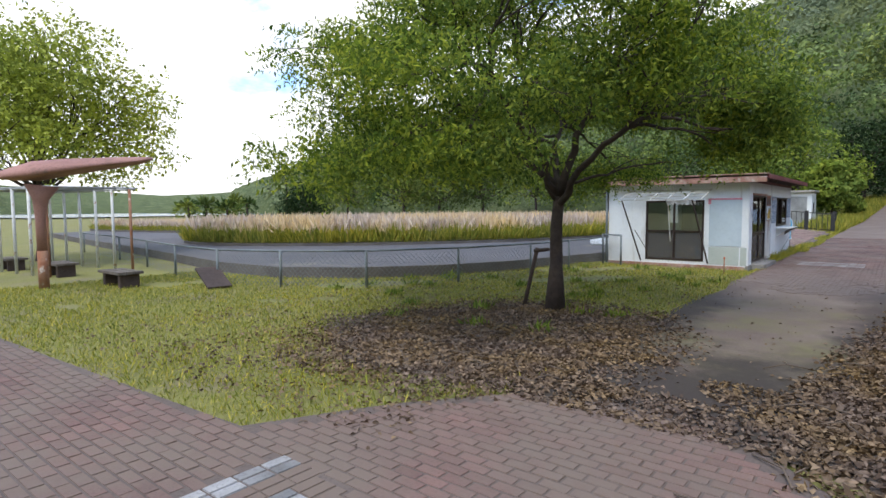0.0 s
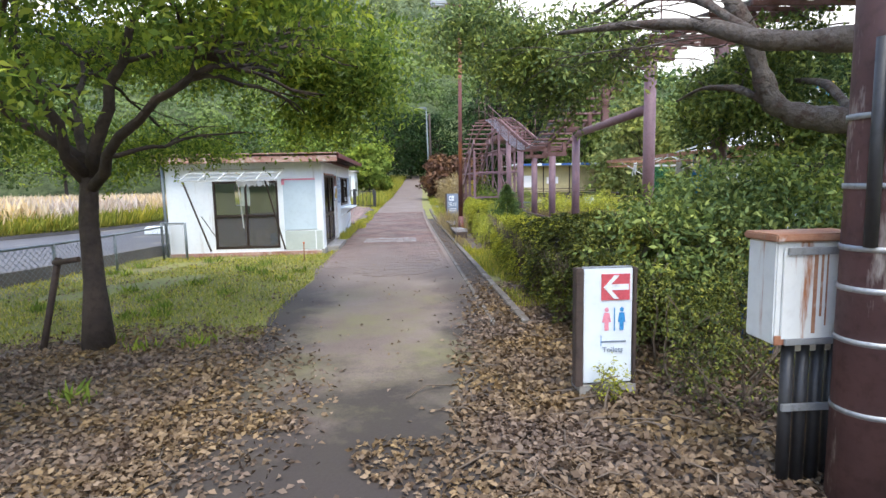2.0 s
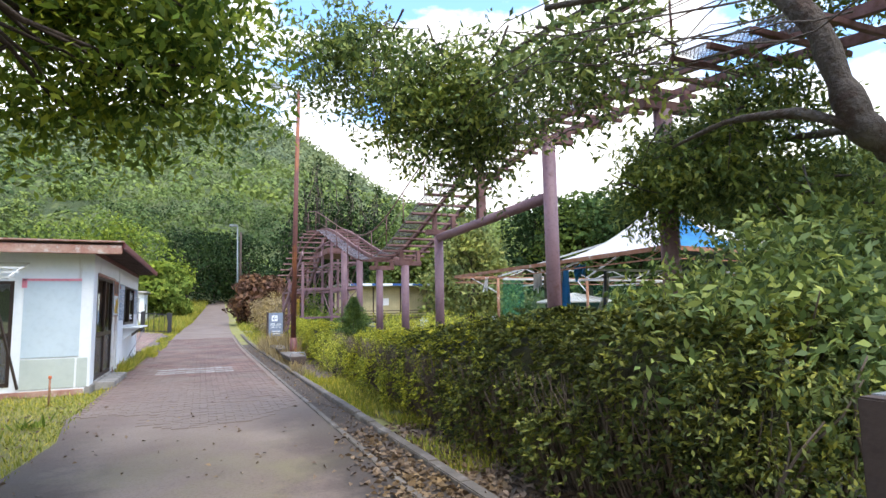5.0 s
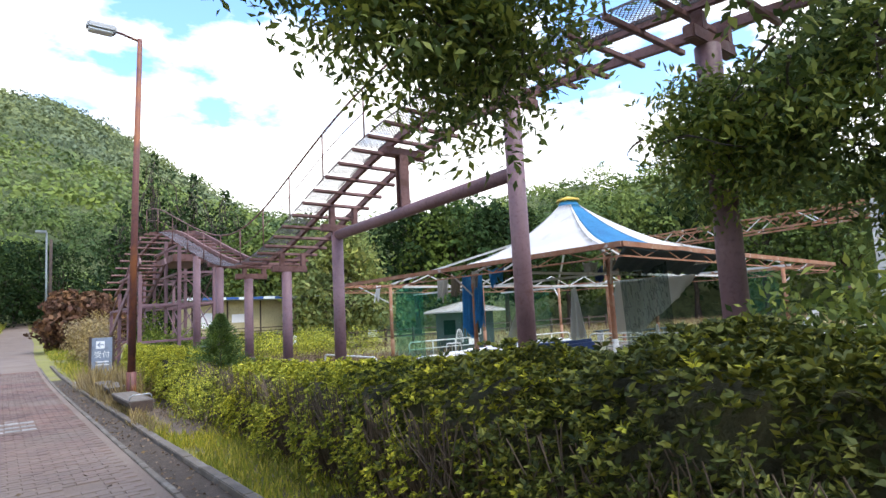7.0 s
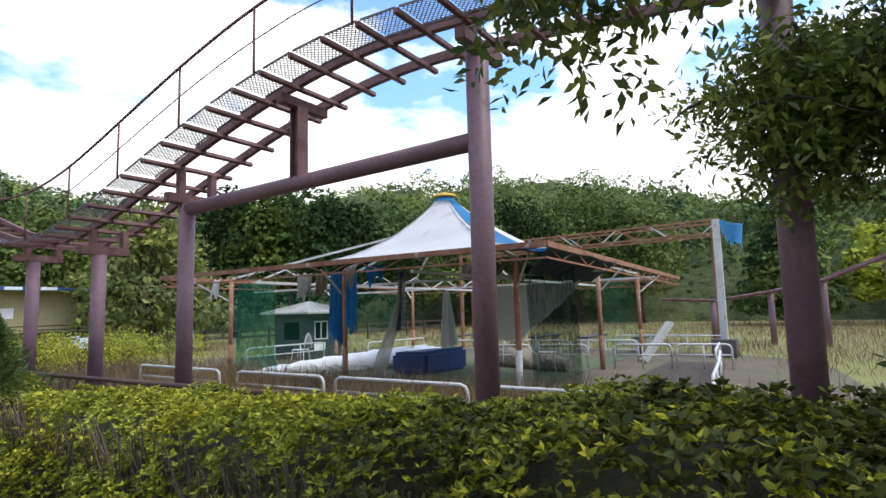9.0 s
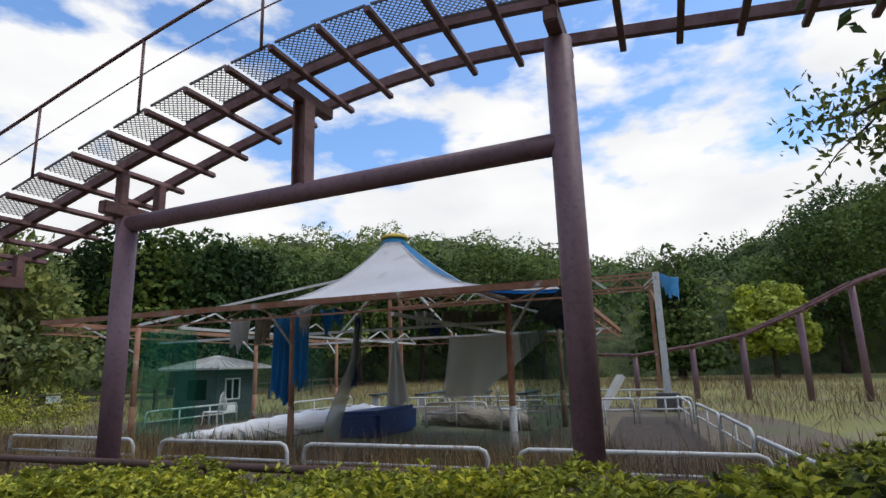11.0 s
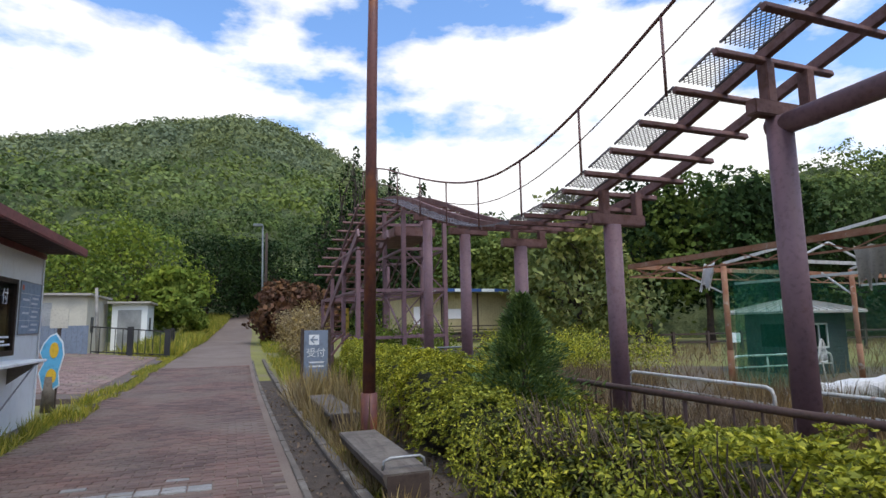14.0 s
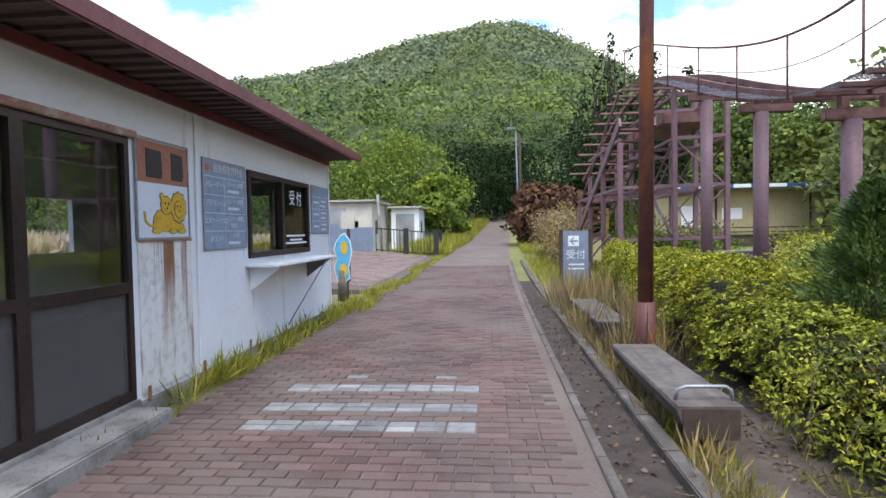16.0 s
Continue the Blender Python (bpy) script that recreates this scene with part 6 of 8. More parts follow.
PX, PY = 1.27, 4.76
pole = thing("service_pole", "thick peeling maroon service pole with steel straps", "pole", (PX, PY, 0))
part("shaft", tube([(PX, PY, -0.05), (PX, PY, 2.5), (PX + 0.02, PY, 6.5)], [0.172, 0.162, 0.15], 28), "peel_pole", pole)
for z in (0.50, 0.86, 1.12, 1.32, 1.62, 1.95):
    part("strap", tube([(PX, PY, z), (PX, PY, z + 0.028)], 0.174, 28), "steel", pole)
part("wire_guard", tube([(PX + 0.13, PY - 0.14, 0), (PX + 0.13, PY - 0.14, 2.2)], 0.02, 8), "steel", pole)
part("meter_box", box(PX - 0.16, PX + 0.12, PY - 0.29, PY - 0.165, 1.88, 2.35, 0.01), "beige", pole, "cream meter box")
part("cable_pipe", tube([(PX - 0.16, PY - 0.12, 1.35), (PX - 0.17, PY - 0.13, 2.3)], 0.03, 10), "black", pole)
part("hook_pipe", tube([(PX + 0.13, PY - 0.15, 0.30), (PX + 0.23, PY - 0.2, 0.24), (PX + 0.28, PY - 0.21, 0.0)], 0.022, 8), "black_wood", pole)
CX, CY = 0.865, 4.945
cab = thing("control_cabinet", "white steel control cabinet with rust runs", "cabinet", (CX + 0.24, CY + 0.1, 0.8))
part("body", box(CX, CX + 0.47, CY, CY + 0.24, 0.80, 1.35, 0.008), "cabinet_white", cab)
part("lid", box(CX - 0.02, CX + 0.49, CY - 0.03, CY + 0.26, 1.35, 1.39, 0.008), "rust", cab, "rusted lid")
part("door", box(CX + 0.035, CX + 0.46, CY - 0.012, CY - 0.002, 0.83, 1.32, 0.003), "cabinet_white", cab)
part("top_bar", box(CX + 0.05, CX + 0.48, CY - 0.026, CY - 0.013, 1.28, 1.32, 0.003), "steel", cab)
part("bottom_bar", box(CX + 0.05, CX + 0.48, CY - 0.026, CY - 0.013, 0.80, 0.835, 0.003), "steel", cab)
part("rust_patch", box(CX + 0.002, CX + 0.09, CY - 0.010, CY - 0.001, 0.80, 0.85, 0.002), "rust", cab)
for x, w, z0 in ((0.2, 0.02, 0.86), (0.24, 0.012, 0.95), (0.27, 0.008, 0.9), (0.4, 0.01, 1.05)):
    part("rust_run", box(CX + x, CX + x + w, CY - 0.0145, CY - 0.0125, z0, 1.28), "rust", cab)
part("mount_rail", box(CX + 0.11, CX + 0.5, CY + 0.04, CY + 0.09, 0.745, 0.798, 0.004), "beige", cab)
cond = thing("conduit_bundle", "four black plastic conduits below the cabinet", "conduits", (CX + 0.27, CY + 0.06, 0))
for x in (0.13, 0.215, 0.30, 0.385):
    part("conduit", tube([(CX + x, CY + 0.06, -0.03), (CX + x, CY + 0.06, 0.79)], 0.033, 14), "black", cond)
part("clamp", box(CX + 0.08, CX + 0.5, CY + 0.01, CY + 0.03, 0.42, 0.46, 0.003), "steel", cond)

bf = thing("blue_railing", "bent blue-painted pipe railing behind the hedge", "railing", (2.3, 6.8, 0))
for k in range(9):
    y = 5.6 + k * 0.3
    part("baluster", tube([(2.15 + 0.04 * k, y, -0.03), (2.15 + 0.04 * k, y, 0.78)], 0.018, 8), "blue_paint", bf)
part("top_rail", tube([(2.15, 5.55, 0.78), (2.5, 8.1, 0.78)], 0.022, 8), "blue_paint", bf)
solo("fallen_pole", tube([(2.0, 8.0, 0.55), (2.7, 5.6, 0.35)], 0.035, 8), "black_wood", "dark pole leaning on the blue railing", "pole", at=(2.3, 6.8, 0.4))

# ---- play ground and tent ----
TX0, TX1, TY0, TY1, TE = 6.75, 16.4, 13.6, 23.45, 2.36
TIP = (11.1, 18.1)
tent = thing("canopy_tent", "derelict square canopy tent with white and blue roof", "tent", (11.4, 18.4, 0))


def eave(a):
    """The eave's point at parameter a, 0 to 4, going round from the south-west corner."""
    k, f = int(a) % 4, a - int(a)
    c = [(TX0, TY0, TE), (TX1, TY0, TE - 0.2), (TX1, TY1, TE - 0.1), (TX0, TY1, TE)]
    p, q = c[k], c[(k + 1) % 4]
    return Vector(p).lerp(Vector(q), f)


def roof_point(a, u):
    e = eave(a)
    ang = math.atan2(e.y - TIP[1], e.x - TIP[0])
    n = Vector((TIP[0] + 0.32 * math.cos(ang), TIP[1] + 0.32 * math.sin(ang), 4.15))
    p = e.lerp(n, u)
    p.z = e.z + (n.z - e.z) * (0.28 * u + 0.72 * u ** 2.6) - 0.05 * math.sin(a * math.pi * 6) * (1 - u) * u
    return p


def roof_gore(a0, a1, u0=0.0):
    bm = bmesh.new()
    na_, nu_ = 10, 18
    g = [[bm.verts.new(roof_point(a0 + (a1 - a0) * i / na_, u0 + (1 - u0) * j / nu_)) for j in range(nu_ + 1)] for i in range(na_ + 1)]
    for i in range(na_):
        for j in range(nu_):
            bm.faces.new((g[i][j], g[i + 1][j], g[i + 1][j + 1], g[i][j + 1]))
    bmesh.ops.solidify(bm, geom=bm.faces[:], thickness=0.01)
    return bm


for a0, a1, m_, u0 in ((0.0, 0.06, "canvas", 0.0), (0.06, 0.5, "blue_canvas", 0.0), (0.5, 1.0, "canvas", 0.55), (1.0, 1.5, "canvas", 0.8), (1.5, 2.0, "canvas", 0.85), (2.0, 2.5, "canvas", 0.9), (3.4, 4.0, "canvas", 0.0)):
    part("roof_gore", roof_gore(a0, a1 - 0.001, u0), m_, tent, "blue canvas roof section" if m_ == "blue_canvas" else "dirty white canvas roof section", smooth=True)
def under(bm):
    bmesh.ops.translate(bm, verts=bm.verts[:], vec=(0, 0, -0.05))
    return bm


# Extra sheets just below the canvas: the underside's shade painted as dark colour.
part("roof_lining", under(roof_gore(0.06, 0.5, 0.0)), "tarp_and_shade", tent, "added shade-dark sheet under the blue roof section", smooth=True)
part("roof_lining", under(roof_gore(3.6, 4.0, 0.0)), "tarp_and_shade", tent, "added shade-dark sheet under the roof corner", smooth=True)
part("neck", tube([(*TIP, 4.08), (*TIP, 4.3)], [0.34, 0.22], 18), "blue_canvas", tent)
part("cap", tube([(*TIP, 4.28), (*TIP, 4.34), (*TIP, 4.42)], [0.33, 0.30, 0.05], 18), "yellow", tent, "yellow top cap")
for a in range(4):
    p, q = eave(a), eave(a + 0.9999)
    part("eave_beam", bar(p, q, 0.07, 0.09), "rust", tent, "rusted eave beam")
    part("lower_chord", bar(p + Vector((0, 0, -0.2)), q + Vector((0, 0, -0.2)), 0.028), "rust", tent)
    n = 16
    for k in range(n):
        s, e = p.lerp(q, k / n), p.lerp(q, (k + 1) / n)
        part("truss_web", bar(s + Vector((0, 0, -0.2 if k % 2 else 0)), e + Vector((0, 0, 0 if k % 2 else -0.2)), 0.016), "rust", tent)
POSTS = [(7.7, 14.55), (7.7, 18.4), (7.7, 22.05), (12.2, 14.6), (15.4, 14.5), (15.5, 18.4), (15.5, 22.4), (11.6, 22.4)]
for x, y in POSTS:
    c = part("post", tube([(x, y, -0.05), (x, y, 2.3)], 0.05, 12), "rust", tent, "orange rusted post")
    part("sleeve", tube([(x, y, -0.03), (x, y, 0.75)], 0.056, 12), "white_pipe" if (x, y) == POSTS[0] else "rust", c)
    dx, dy = (TX0 - x if x < 9 else 0.6 if x > 14 else 0), (-0.7 if y < 16 else 0.8 if y > 21 else 0)
    part("knee_brace", bar((x, y, 1.75), (x + dx * 0.7, y + dy * 0.8, 2.28), 0.03), "white_pipe", tent)
    part("rafter", bar((x, y, 2.3), (TIP[0], TIP[1], 3.6), 0.05), "white_pipe", tent)
for y in (16.0, 20.0):
    part("tie_beam", bar((TX0, y, 2.1), (TX1, y, 2.05), 0.05), "white_pipe", tent)
for x in (9.5, 13.5):
    part("tie_beam", bar((x, TY0, 2.1), (x, TY1, 2.05), 0.05), "white_pipe", tent)
for k in range(12):
    p, q = Vector((TX0, 20.0, 2.1)).lerp(Vector((TX1, 20.0, 2.05)), k / 12), Vector((TX0, 20.0, 2.1)).lerp(Vector((TX1, 20.0, 2.05)), (k + 1) / 12)
    part("truss_web", bar(p + Vector((0, 0, 0.3 if k % 2 else 0)), q + Vector((0, 0, 0 if k % 2 else 0.3)), 0.025), "white_pipe", tent)


def drape(name, corners, material, label, category, folds=3, depth=0.06, ragged=0.1, nx=26, nz=14, seed=1, hem=()):
    """A hanging cloth between (top left, top right, bottom right, bottom left)."""
    r = random.Random(seed)
    tl, tr, br, bl = [Vector(c) for c in corners]
    side = (tr - tl).cross(Vector((0, 0, 1))).normalized()
    jag = [r.uniform(-1, 1) * ragged for _ in range(nx + 1)]
    if hem:
        jag = [j + float(np.interp(i / nx, [h[0] for h in hem], [h[1] for h in hem])) for i, j in enumerate(jag)]
    bm = bmesh.new()
    g = []
    for i in range(nx + 1):
        f = i / nx
        row = []
        for j in range(nz + 1):
            h = j / nz
            p = tl.lerp(tr, f).lerp(bl.lerp(br, f) + Vector((0, 0, jag[i])), h)
            row.append(bm.verts.new(p + side * depth * math.sin(f * folds * 6.28 + h * 1.5) * (0.3 + h) + Vector((0, 0, -0.04 * math.sin(math.pi * f * folds) ** 2 * (1 - h)))))
        g.append(row)
    for i in range(nx):
        for j in range(nz):
            bm.faces.new((g[i][j], g[i + 1][j], g[i + 1][j + 1], g[i][j + 1]))
    bmesh.ops.solidify(bm, geom=bm.faces[:], thickness=0.006)
    base = (bl + br) / 2
    return solo(name, bm, material, label, category, at=tuple(base), smooth=True)


M["tan_cloth"] = mat("dirty_tan_cloth", (0.30, 0.26, 0.20), (0.22, 0.19, 0.15), 0.85, bump=0.2)
M["pale_cloth"] = mat("dirty_pale_cloth", (0.52, 0.50, 0.45), (0.40, 0.38, 0.34), 0.85, bump=0.2)
drape("blue_curtain", [(7.7, 18.8, 2.32), (7.7, 18.42, 2.3), (7.7, 18.45, 0.88), (7.72, 18.78, 0.92)], "blue_canvas", "torn blue curtain hanging from the tent", "curtain", 3, 0.08, 0.14)
drape("blue_curtain", [(7.66, 18.34, 2.32), (7.66, 18.02, 2.3), (7.68, 18.06, 1.12), (7.68, 18.3, 1.05)], "blue_canvas", "torn blue curtain hanging from the tent", "curtain", 2, 0.06, 0.16, seed=14)
drape("blue_curtain", [(7.7, 17.86, 2.36), (7.7, 17.3, 2.38), (7.72, 17.42, 2.1), (7.7, 17.72, 1.98)], "blue_canvas", "blue canvas scrap hanging from the eave", "curtain", 2, 0.07, 0.1, seed=2)
drape("blue_curtain", [(8.55, 17.66, 2.3), (8.5, 17.5, 2.3), (8.5, 17.62, 1.05), (8.5, 17.68, 1.0)], "navy_tarp", "twisted dark blue cloth along the gathered net", "curtain", 1, 0.04, 0.06, seed=15)
drape("white_rag", [(7.6, 19.68, 2.3), (7.6, 19.22, 2.3), (7.6, 19.25, 1.82), (7.6, 19.62, 1.78)], "pale_cloth", "torn grey-white cloth hanging from the tent", "rag", 2, 0.05, 0.14, seed=3)
drape("tan_rag", [(7.62, 19.15, 2.3), (7.62, 18.78, 2.3), (7.62, 18.8, 1.86), (7.62, 19.1, 1.8)], "tan_cloth", "torn tan cloth hanging from the tent", "rag", 2, 0.05, 0.1, seed=16)
drape("white_rag", [(7.3, 17.98, 2.32), (7.3, 17.72, 2.32), (7.3, 17.8, 2.0), (7.3, 17.95, 1.98)], "pale_cloth", "white cloth scrap hanging from the eave", "rag", 1, 0.04, 0.12, seed=17)
drape("white_rag", [(7.2, 22.0, 2.28), (7.2, 21.75, 2.3), (7.2, 21.85, 1.9), (7.2, 22.1, 1.85)], "canvas", "white cloth scrap hanging from the eave", "rag", 1, 0.04, 0.1, seed=4)
drape("net_curtain", [(11.0, 16.75, 1.95), (11.0, 14.6, 2.0), (11.0, 14.7, 1.8), (11.0, 16.9, 0.64)], "pale_net", "grey-white net sheet sagging across the tent", "net", 2, 0.08, 0.03, seed=5, hem=((0, 0), (0.38, -0.38), (0.7, -0.16), (1, 0)))
drape("net_curtain", [(11.0, 18.15, 1.9), (11.0, 18.0, 1.95), (11.0, 17.7, 0.55), (11.0, 18.25, 0.5)], "pale_net", "grey-white net strip hanging in the tent", "net", 2, 0.05, 0.08, seed=6)
for k, (y, w, z, m_, nm, lab) in enumerate(((17.15, 0.5, 2.52, "pale_cloth", "white_rag", "pale torn cloth over the tent's rafters"), (16.5, 0.62, 2.5, "tan_cloth", "tan_rag", "tan torn cloth over the tent's rafters"),
                                            (15.8, 0.7, 2.46, "tan_cloth", "tan_rag", "tan torn cloth over the tent's rafters"), (15.15, 0.45, 2.4, "pale_cloth", "white_rag", "pale torn cloth over the tent's rafters"), (16.95, 0.24, 2.4, "navy_tarp", "blue_rag", "dark blue rag hung over the rafters"))):
    drape(nm, [(10.6 + 0.1 * k, y + w / 2, z), (10.6, y - w / 2, z - 0.03), (10.6, y - w * 0.35, z - 0.36), (10.7, y + w * 0.4, z - 0.3)], m_, lab, "rag", 2, 0.08, 0.12, seed=30 + k)
drape("green_net", [(7.85, 22.0, 2.2), (7.85, 20.7, 2.2), (7.85, 20.55, 0.05), (7.85, 22.0, 0.05)], "near_net", "green safety net along the tent's side", "net", 3, 0.06, 0.05, seed=7)
drape("green_net", [(12.4, 14.75, 2.1), (15.3, 14.65, 2.1), (15.3, 14.65, 0.1), (12.4, 14.75, 0.1)], "green_net", "green safety net along the tent's end", "net", 3, 0.06, 0.05, seed=8)
drape("green_net", [(8.0, 22.6, 2.1), (15.4, 22.8, 2.05), (15.4, 22.8, 0.1), (8.0, 22.6, 0.1)], "green_net", "green safety net behind the tent", "net", 5, 0.08, 0.05, seed=9)
drape("dark_net", [(7.85, 14.46, 2.2), (8.35, 13.78, 2.2), (8.4, 13.75, 0.05), (7.9, 14.4, 0.1)], "dark_net", "dark torn net hanging at the tent's corner", "net", 3, 0.07, 0.12, seed=10)
drape("corner_tarp", [(TX0 - 0.02, TY0 - 0.05, TE - 0.05), (TX0 + 3.4, TY0 - 0.06, TE - 0.08), (TX0 + 3.2, TY0 + 0.5, TE - 0.42), (TX0 + 0.3, TY0 + 0.5, TE - 0.40)], "tarp_and_shade", "dark teal tarp sagging under the eave", "tarp", 2, 0.04, 0.06, seed=11)
sleeve = [(8.6, 17.6, 2.25), (8.55, 17.65, 1.5), (8.5, 17.75, 1.2), (8.35, 17.95, 0.5), (8.3, 18.05, 0.0)]
solo("gathered_net", tube(sleeve, [0.07, 0.09, 0.1, 0.14, 0.16], 12), "grey_net", "gathered grey net bundle hanging to the ground", "net", at=(8.3, 18.05, 0))
def crumpled_roll(pts, radii, flat, seed):
    fine, rad_ = [], []
    for k in range(len(pts) - 1):
        for j in range(8):
            fine.append(Vector(pts[k]).lerp(Vector(pts[k + 1]), j / 8))
            rad_.append(radii[k] + (radii[k + 1] - radii[k]) * j / 8)
    bm = tube(fine, rad_, 20)
    co = np.array([tuple(v.co) for v in bm.verts])
    n1, n2 = lumps(co, 4.0, seed), lumps(co, 11.0, seed + 1)
    for v, a, b in zip(bm.verts, n1, n2):
        v.co.z = max(-0.02, v.co.z * flat + 0.05 * a + 0.03 * b)
        v.co.x += 0.05 * b
        v.co.y += 0.06 * a
    for f in bm.faces:
        f.smooth = False
    return bm


solo("rolled_tarp", crumpled_roll([(7.5, 20.85, 0.1), (8.4, 20.6, 0.15), (9.2, 20.4, 0.2), (10.5, 19.9, 0.24), (11.8, 19.3, 0.24), (12.3, 18.6, 0.2)], [0.16, 0.24, 0.3, 0.34, 0.32, 0.2], 0.8, 51), "canvas", "long crumpled white plastic tarp on the ground", "tarp", at=(9.5, 20.2, 0))
solo("crumpled_sheet", crumpled_roll([(12.3, 18.0, 0.15), (12.3, 17.3, 0.2), (12.0, 16.4, 0.2), (11.6, 15.6, 0.16), (11.4, 15.0, 0.1)], [0.2, 0.3, 0.34, 0.3, 0.16], 0.75, 53), "tan_cloth", "crumpled brownish sheet heaped under the tent", "sheet", at=(12.0, 16.6, 0))
bm = box(9.65, 11.3, 17.7, 18.7, -0.02, 0.5, 0.08)
for v in bm.verts:
    v.co += Vector((math.sin(v.co.y * 7) * 0.05, math.sin(v.co.x * 6) * 0.05, math.sin(v.co.x * 5 + v.co.y * 4) * 0.03 if v.co.z > 0.2 else 0))
solo("covered_pallet", bm, "navy_tarp", "low stack covered with a navy tarpaulin", "tarpaulin", at=(10.4, 18.2, 0))
solo("artificial_turf", box(7.9, 15.2, 14.8, 22.0, -0.03, -0.012), mat("worn_green_turf", (0.08, 0.12, 0.05), (0.15, 0.13, 0.08), 0.95, fine=40, bump=0.4), "worn green artificial turf under the tent", "turf", kind="structure")


def wire_chair(x, y, turn):
    c = thing("garden_chair", "white wire garden chair under the tent", "chair", (x, y, 0), "garden chairs", turn=turn)
    def w(px, py, pz):
        a = radians(turn)
        return (x + px * math.cos(a) - py * math.sin(a), y + px * math.sin(a) + py * math.cos(a), pz)
    for px in (-0.2, 0.2):
        for py in (-0.2, 0.2):
            part("leg", tube([w(px, py, -0.02), w(px * 0.8, py * 0.8, 0.42)], 0.012, 8), "white_pipe", c)
    part("seat", tube([w(0, 0, 0.41), w(0, 0, 0.435)], 0.23, 18), "white_pipe", c)
    for k in range(9):
        a = math.pi * k / 8
        part("back_wire", tube([w(0.22 * math.cos(a), 0.2, 0.43), w(0.22 * math.cos(a), 0.24, 0.5 + 0.36 * math.sin(a))], 0.008, 6), "white_pipe", c)
    part("back_hoop", tube([w(0.23 * math.cos(math.pi * k / 12), 0.23, 0.45 + 0.42 * math.sin(math.pi * k / 12)) for k in range(13)], 0.012, 8), "white_pipe", c)


wire_chair(11.2, 15.55, 20)
wire_chair(10.4, 22.6, 200)


def pipe_rail(p, q, h, label, n_posts=2):
    r = thing("pipe_railing", label, "railing", ((p[0] + q[0]) / 2, (p[1] + q[1]) / 2, 0), "white pipe railings")
    P_, Q_ = Vector((*p, 0)), Vector((*q, 0))
    d = (Q_ - P_).normalized()
    up = Vector((0, 0, 1))
    part("top_rail", tube([P_ + up * -0.03, P_ + up * (h - 0.1), P_ + d * 0.03 + up * (h - 0.03), P_ + d * 0.1 + up * h, Q_ - d * 0.1 + up * h, Q_ - d * 0.03 + up * (h - 0.03), Q_ + up * (h - 0.1), Q_ + up * -0.03], 0.024, 10), "white_pipe", r)
    part("mid_rail", tube([P_ + up * h * 0.55, Q_ + up * h * 0.55], 0.018, 8), "white_pipe", r)
    for k in range(1, n_posts):
        m_ = P_.lerp(Q_, k / n_posts)
        part("post", tube([m_ - up * 0.03, m_ + up * h], 0.02, 8), "white_pipe", r)


lab = "chipped white pipe railing round the play area"
for p, q, n in (((5.6, 11.6), (5.6, 13.95), 1), ((5.6, 14.3), (5.6, 16.65), 1), ((5.6, 16.9), (5.6, 19.0), 1), ((5.6, 19.5), (5.7, 22.3), 1), ((5.1, 11.3), (7.0, 11.55), 2), ((7.1, 11.57), (9.1, 11.75), 2), ((9.2, 11.77), (11.3, 12.0), 2),
                ((11.4, 12.1), (13.6, 12.3), 2), ((11.6, 17.6), (12.0, 16.3), 2), ((12.05, 16.2), (12.35, 15.0), 2), ((12.5, 14.4), (12.8, 13.2), 2), ((12.8, 13.1), (13.1, 12.0), 2), ((13.4, 19.5), (13.6, 17.8), 2), ((13.6, 17.7), (13.9, 16.0), 2), ((13.9, 15.9), (14.2, 14.3), 2), ((12.0, 21.5), (14.6, 21.3), 3), ((9.2, 23.4), (12.0, 23.3), 3), ((16.5, 12.5), (16.5, 15.5), 3)):
    pipe_rail(p, q, 0.46 if p[0] < 6 else 0.52, lab, n)
sheet("play_path", [(5.7, 11.5), (14.5, 12.3), (14.5, 13.6), (5.7, 13.4)], -0.015, "soil", "dark earthy path beside the tent", "path")
sheet("soil_patch_4", blob(10.0, 18.5, 8.2, 9.5, seed=9, wob=0.08), -0.024, "dry_earth", "dry brown earth round the tent", "earth")

# broken truss frame beyond the tent
gf = thing("truss_frame", "broken rusty white truss frame with blue cloth", "frame", (16.6, 16.5, 0))
for x, y, m_, w in ((16.2, 12.5, "white_pipe", 0.09), (17.0, 12.7, "rust", 0.05), (16.6, 21.0, "rust", 0.05), (17.4, 21.0, "rust", 0.05)):
    part("post", box(x - w, x + w, y - w, y + w, -0.03, 3.72, 0.01), m_, gf)
for x in (16.2, 17.0):
    for z in (3.35, 3.72):
        part("chord", bar((x, 12.4, z), (x + 0.4, 21.0, z - 0.05), 0.055), "rust", gf)
    for k in range(18):
        part("truss_web", bar((x + 0.022 * k, 12.4 + k * 0.475, 3.35 if k % 2 else 3.72), (x + 0.022 * (k + 1), 12.875 + k * 0.475, 3.72 if k % 2 else 3.35), 0.03), "rust" if k % 3 else "white_pipe", gf)
for k in range(10):
    part("rung", bar((16.2 + 0.04 * k, 12.5 + k * 0.93, 3.72), (17.0 + 0.04 * k, 12.6 + k * 0.93, 3.72), 0.04), "rust", gf)
part("brace", bar((16.2, 12.5, 2.7), (17.0, 12.7, 3.35), 0.05), "rust", gf)
part("concrete_foot", box(15.9, 16.5, 12.2, 12.8, -0.03, 0.45, 0.02), "dark_concrete", gf)
part("fallen_beam", bar((13.9, 14.1, 0.02), (14.6, 13.55, 0.95), 0.2, 0.12), "pale_cloth", gf)
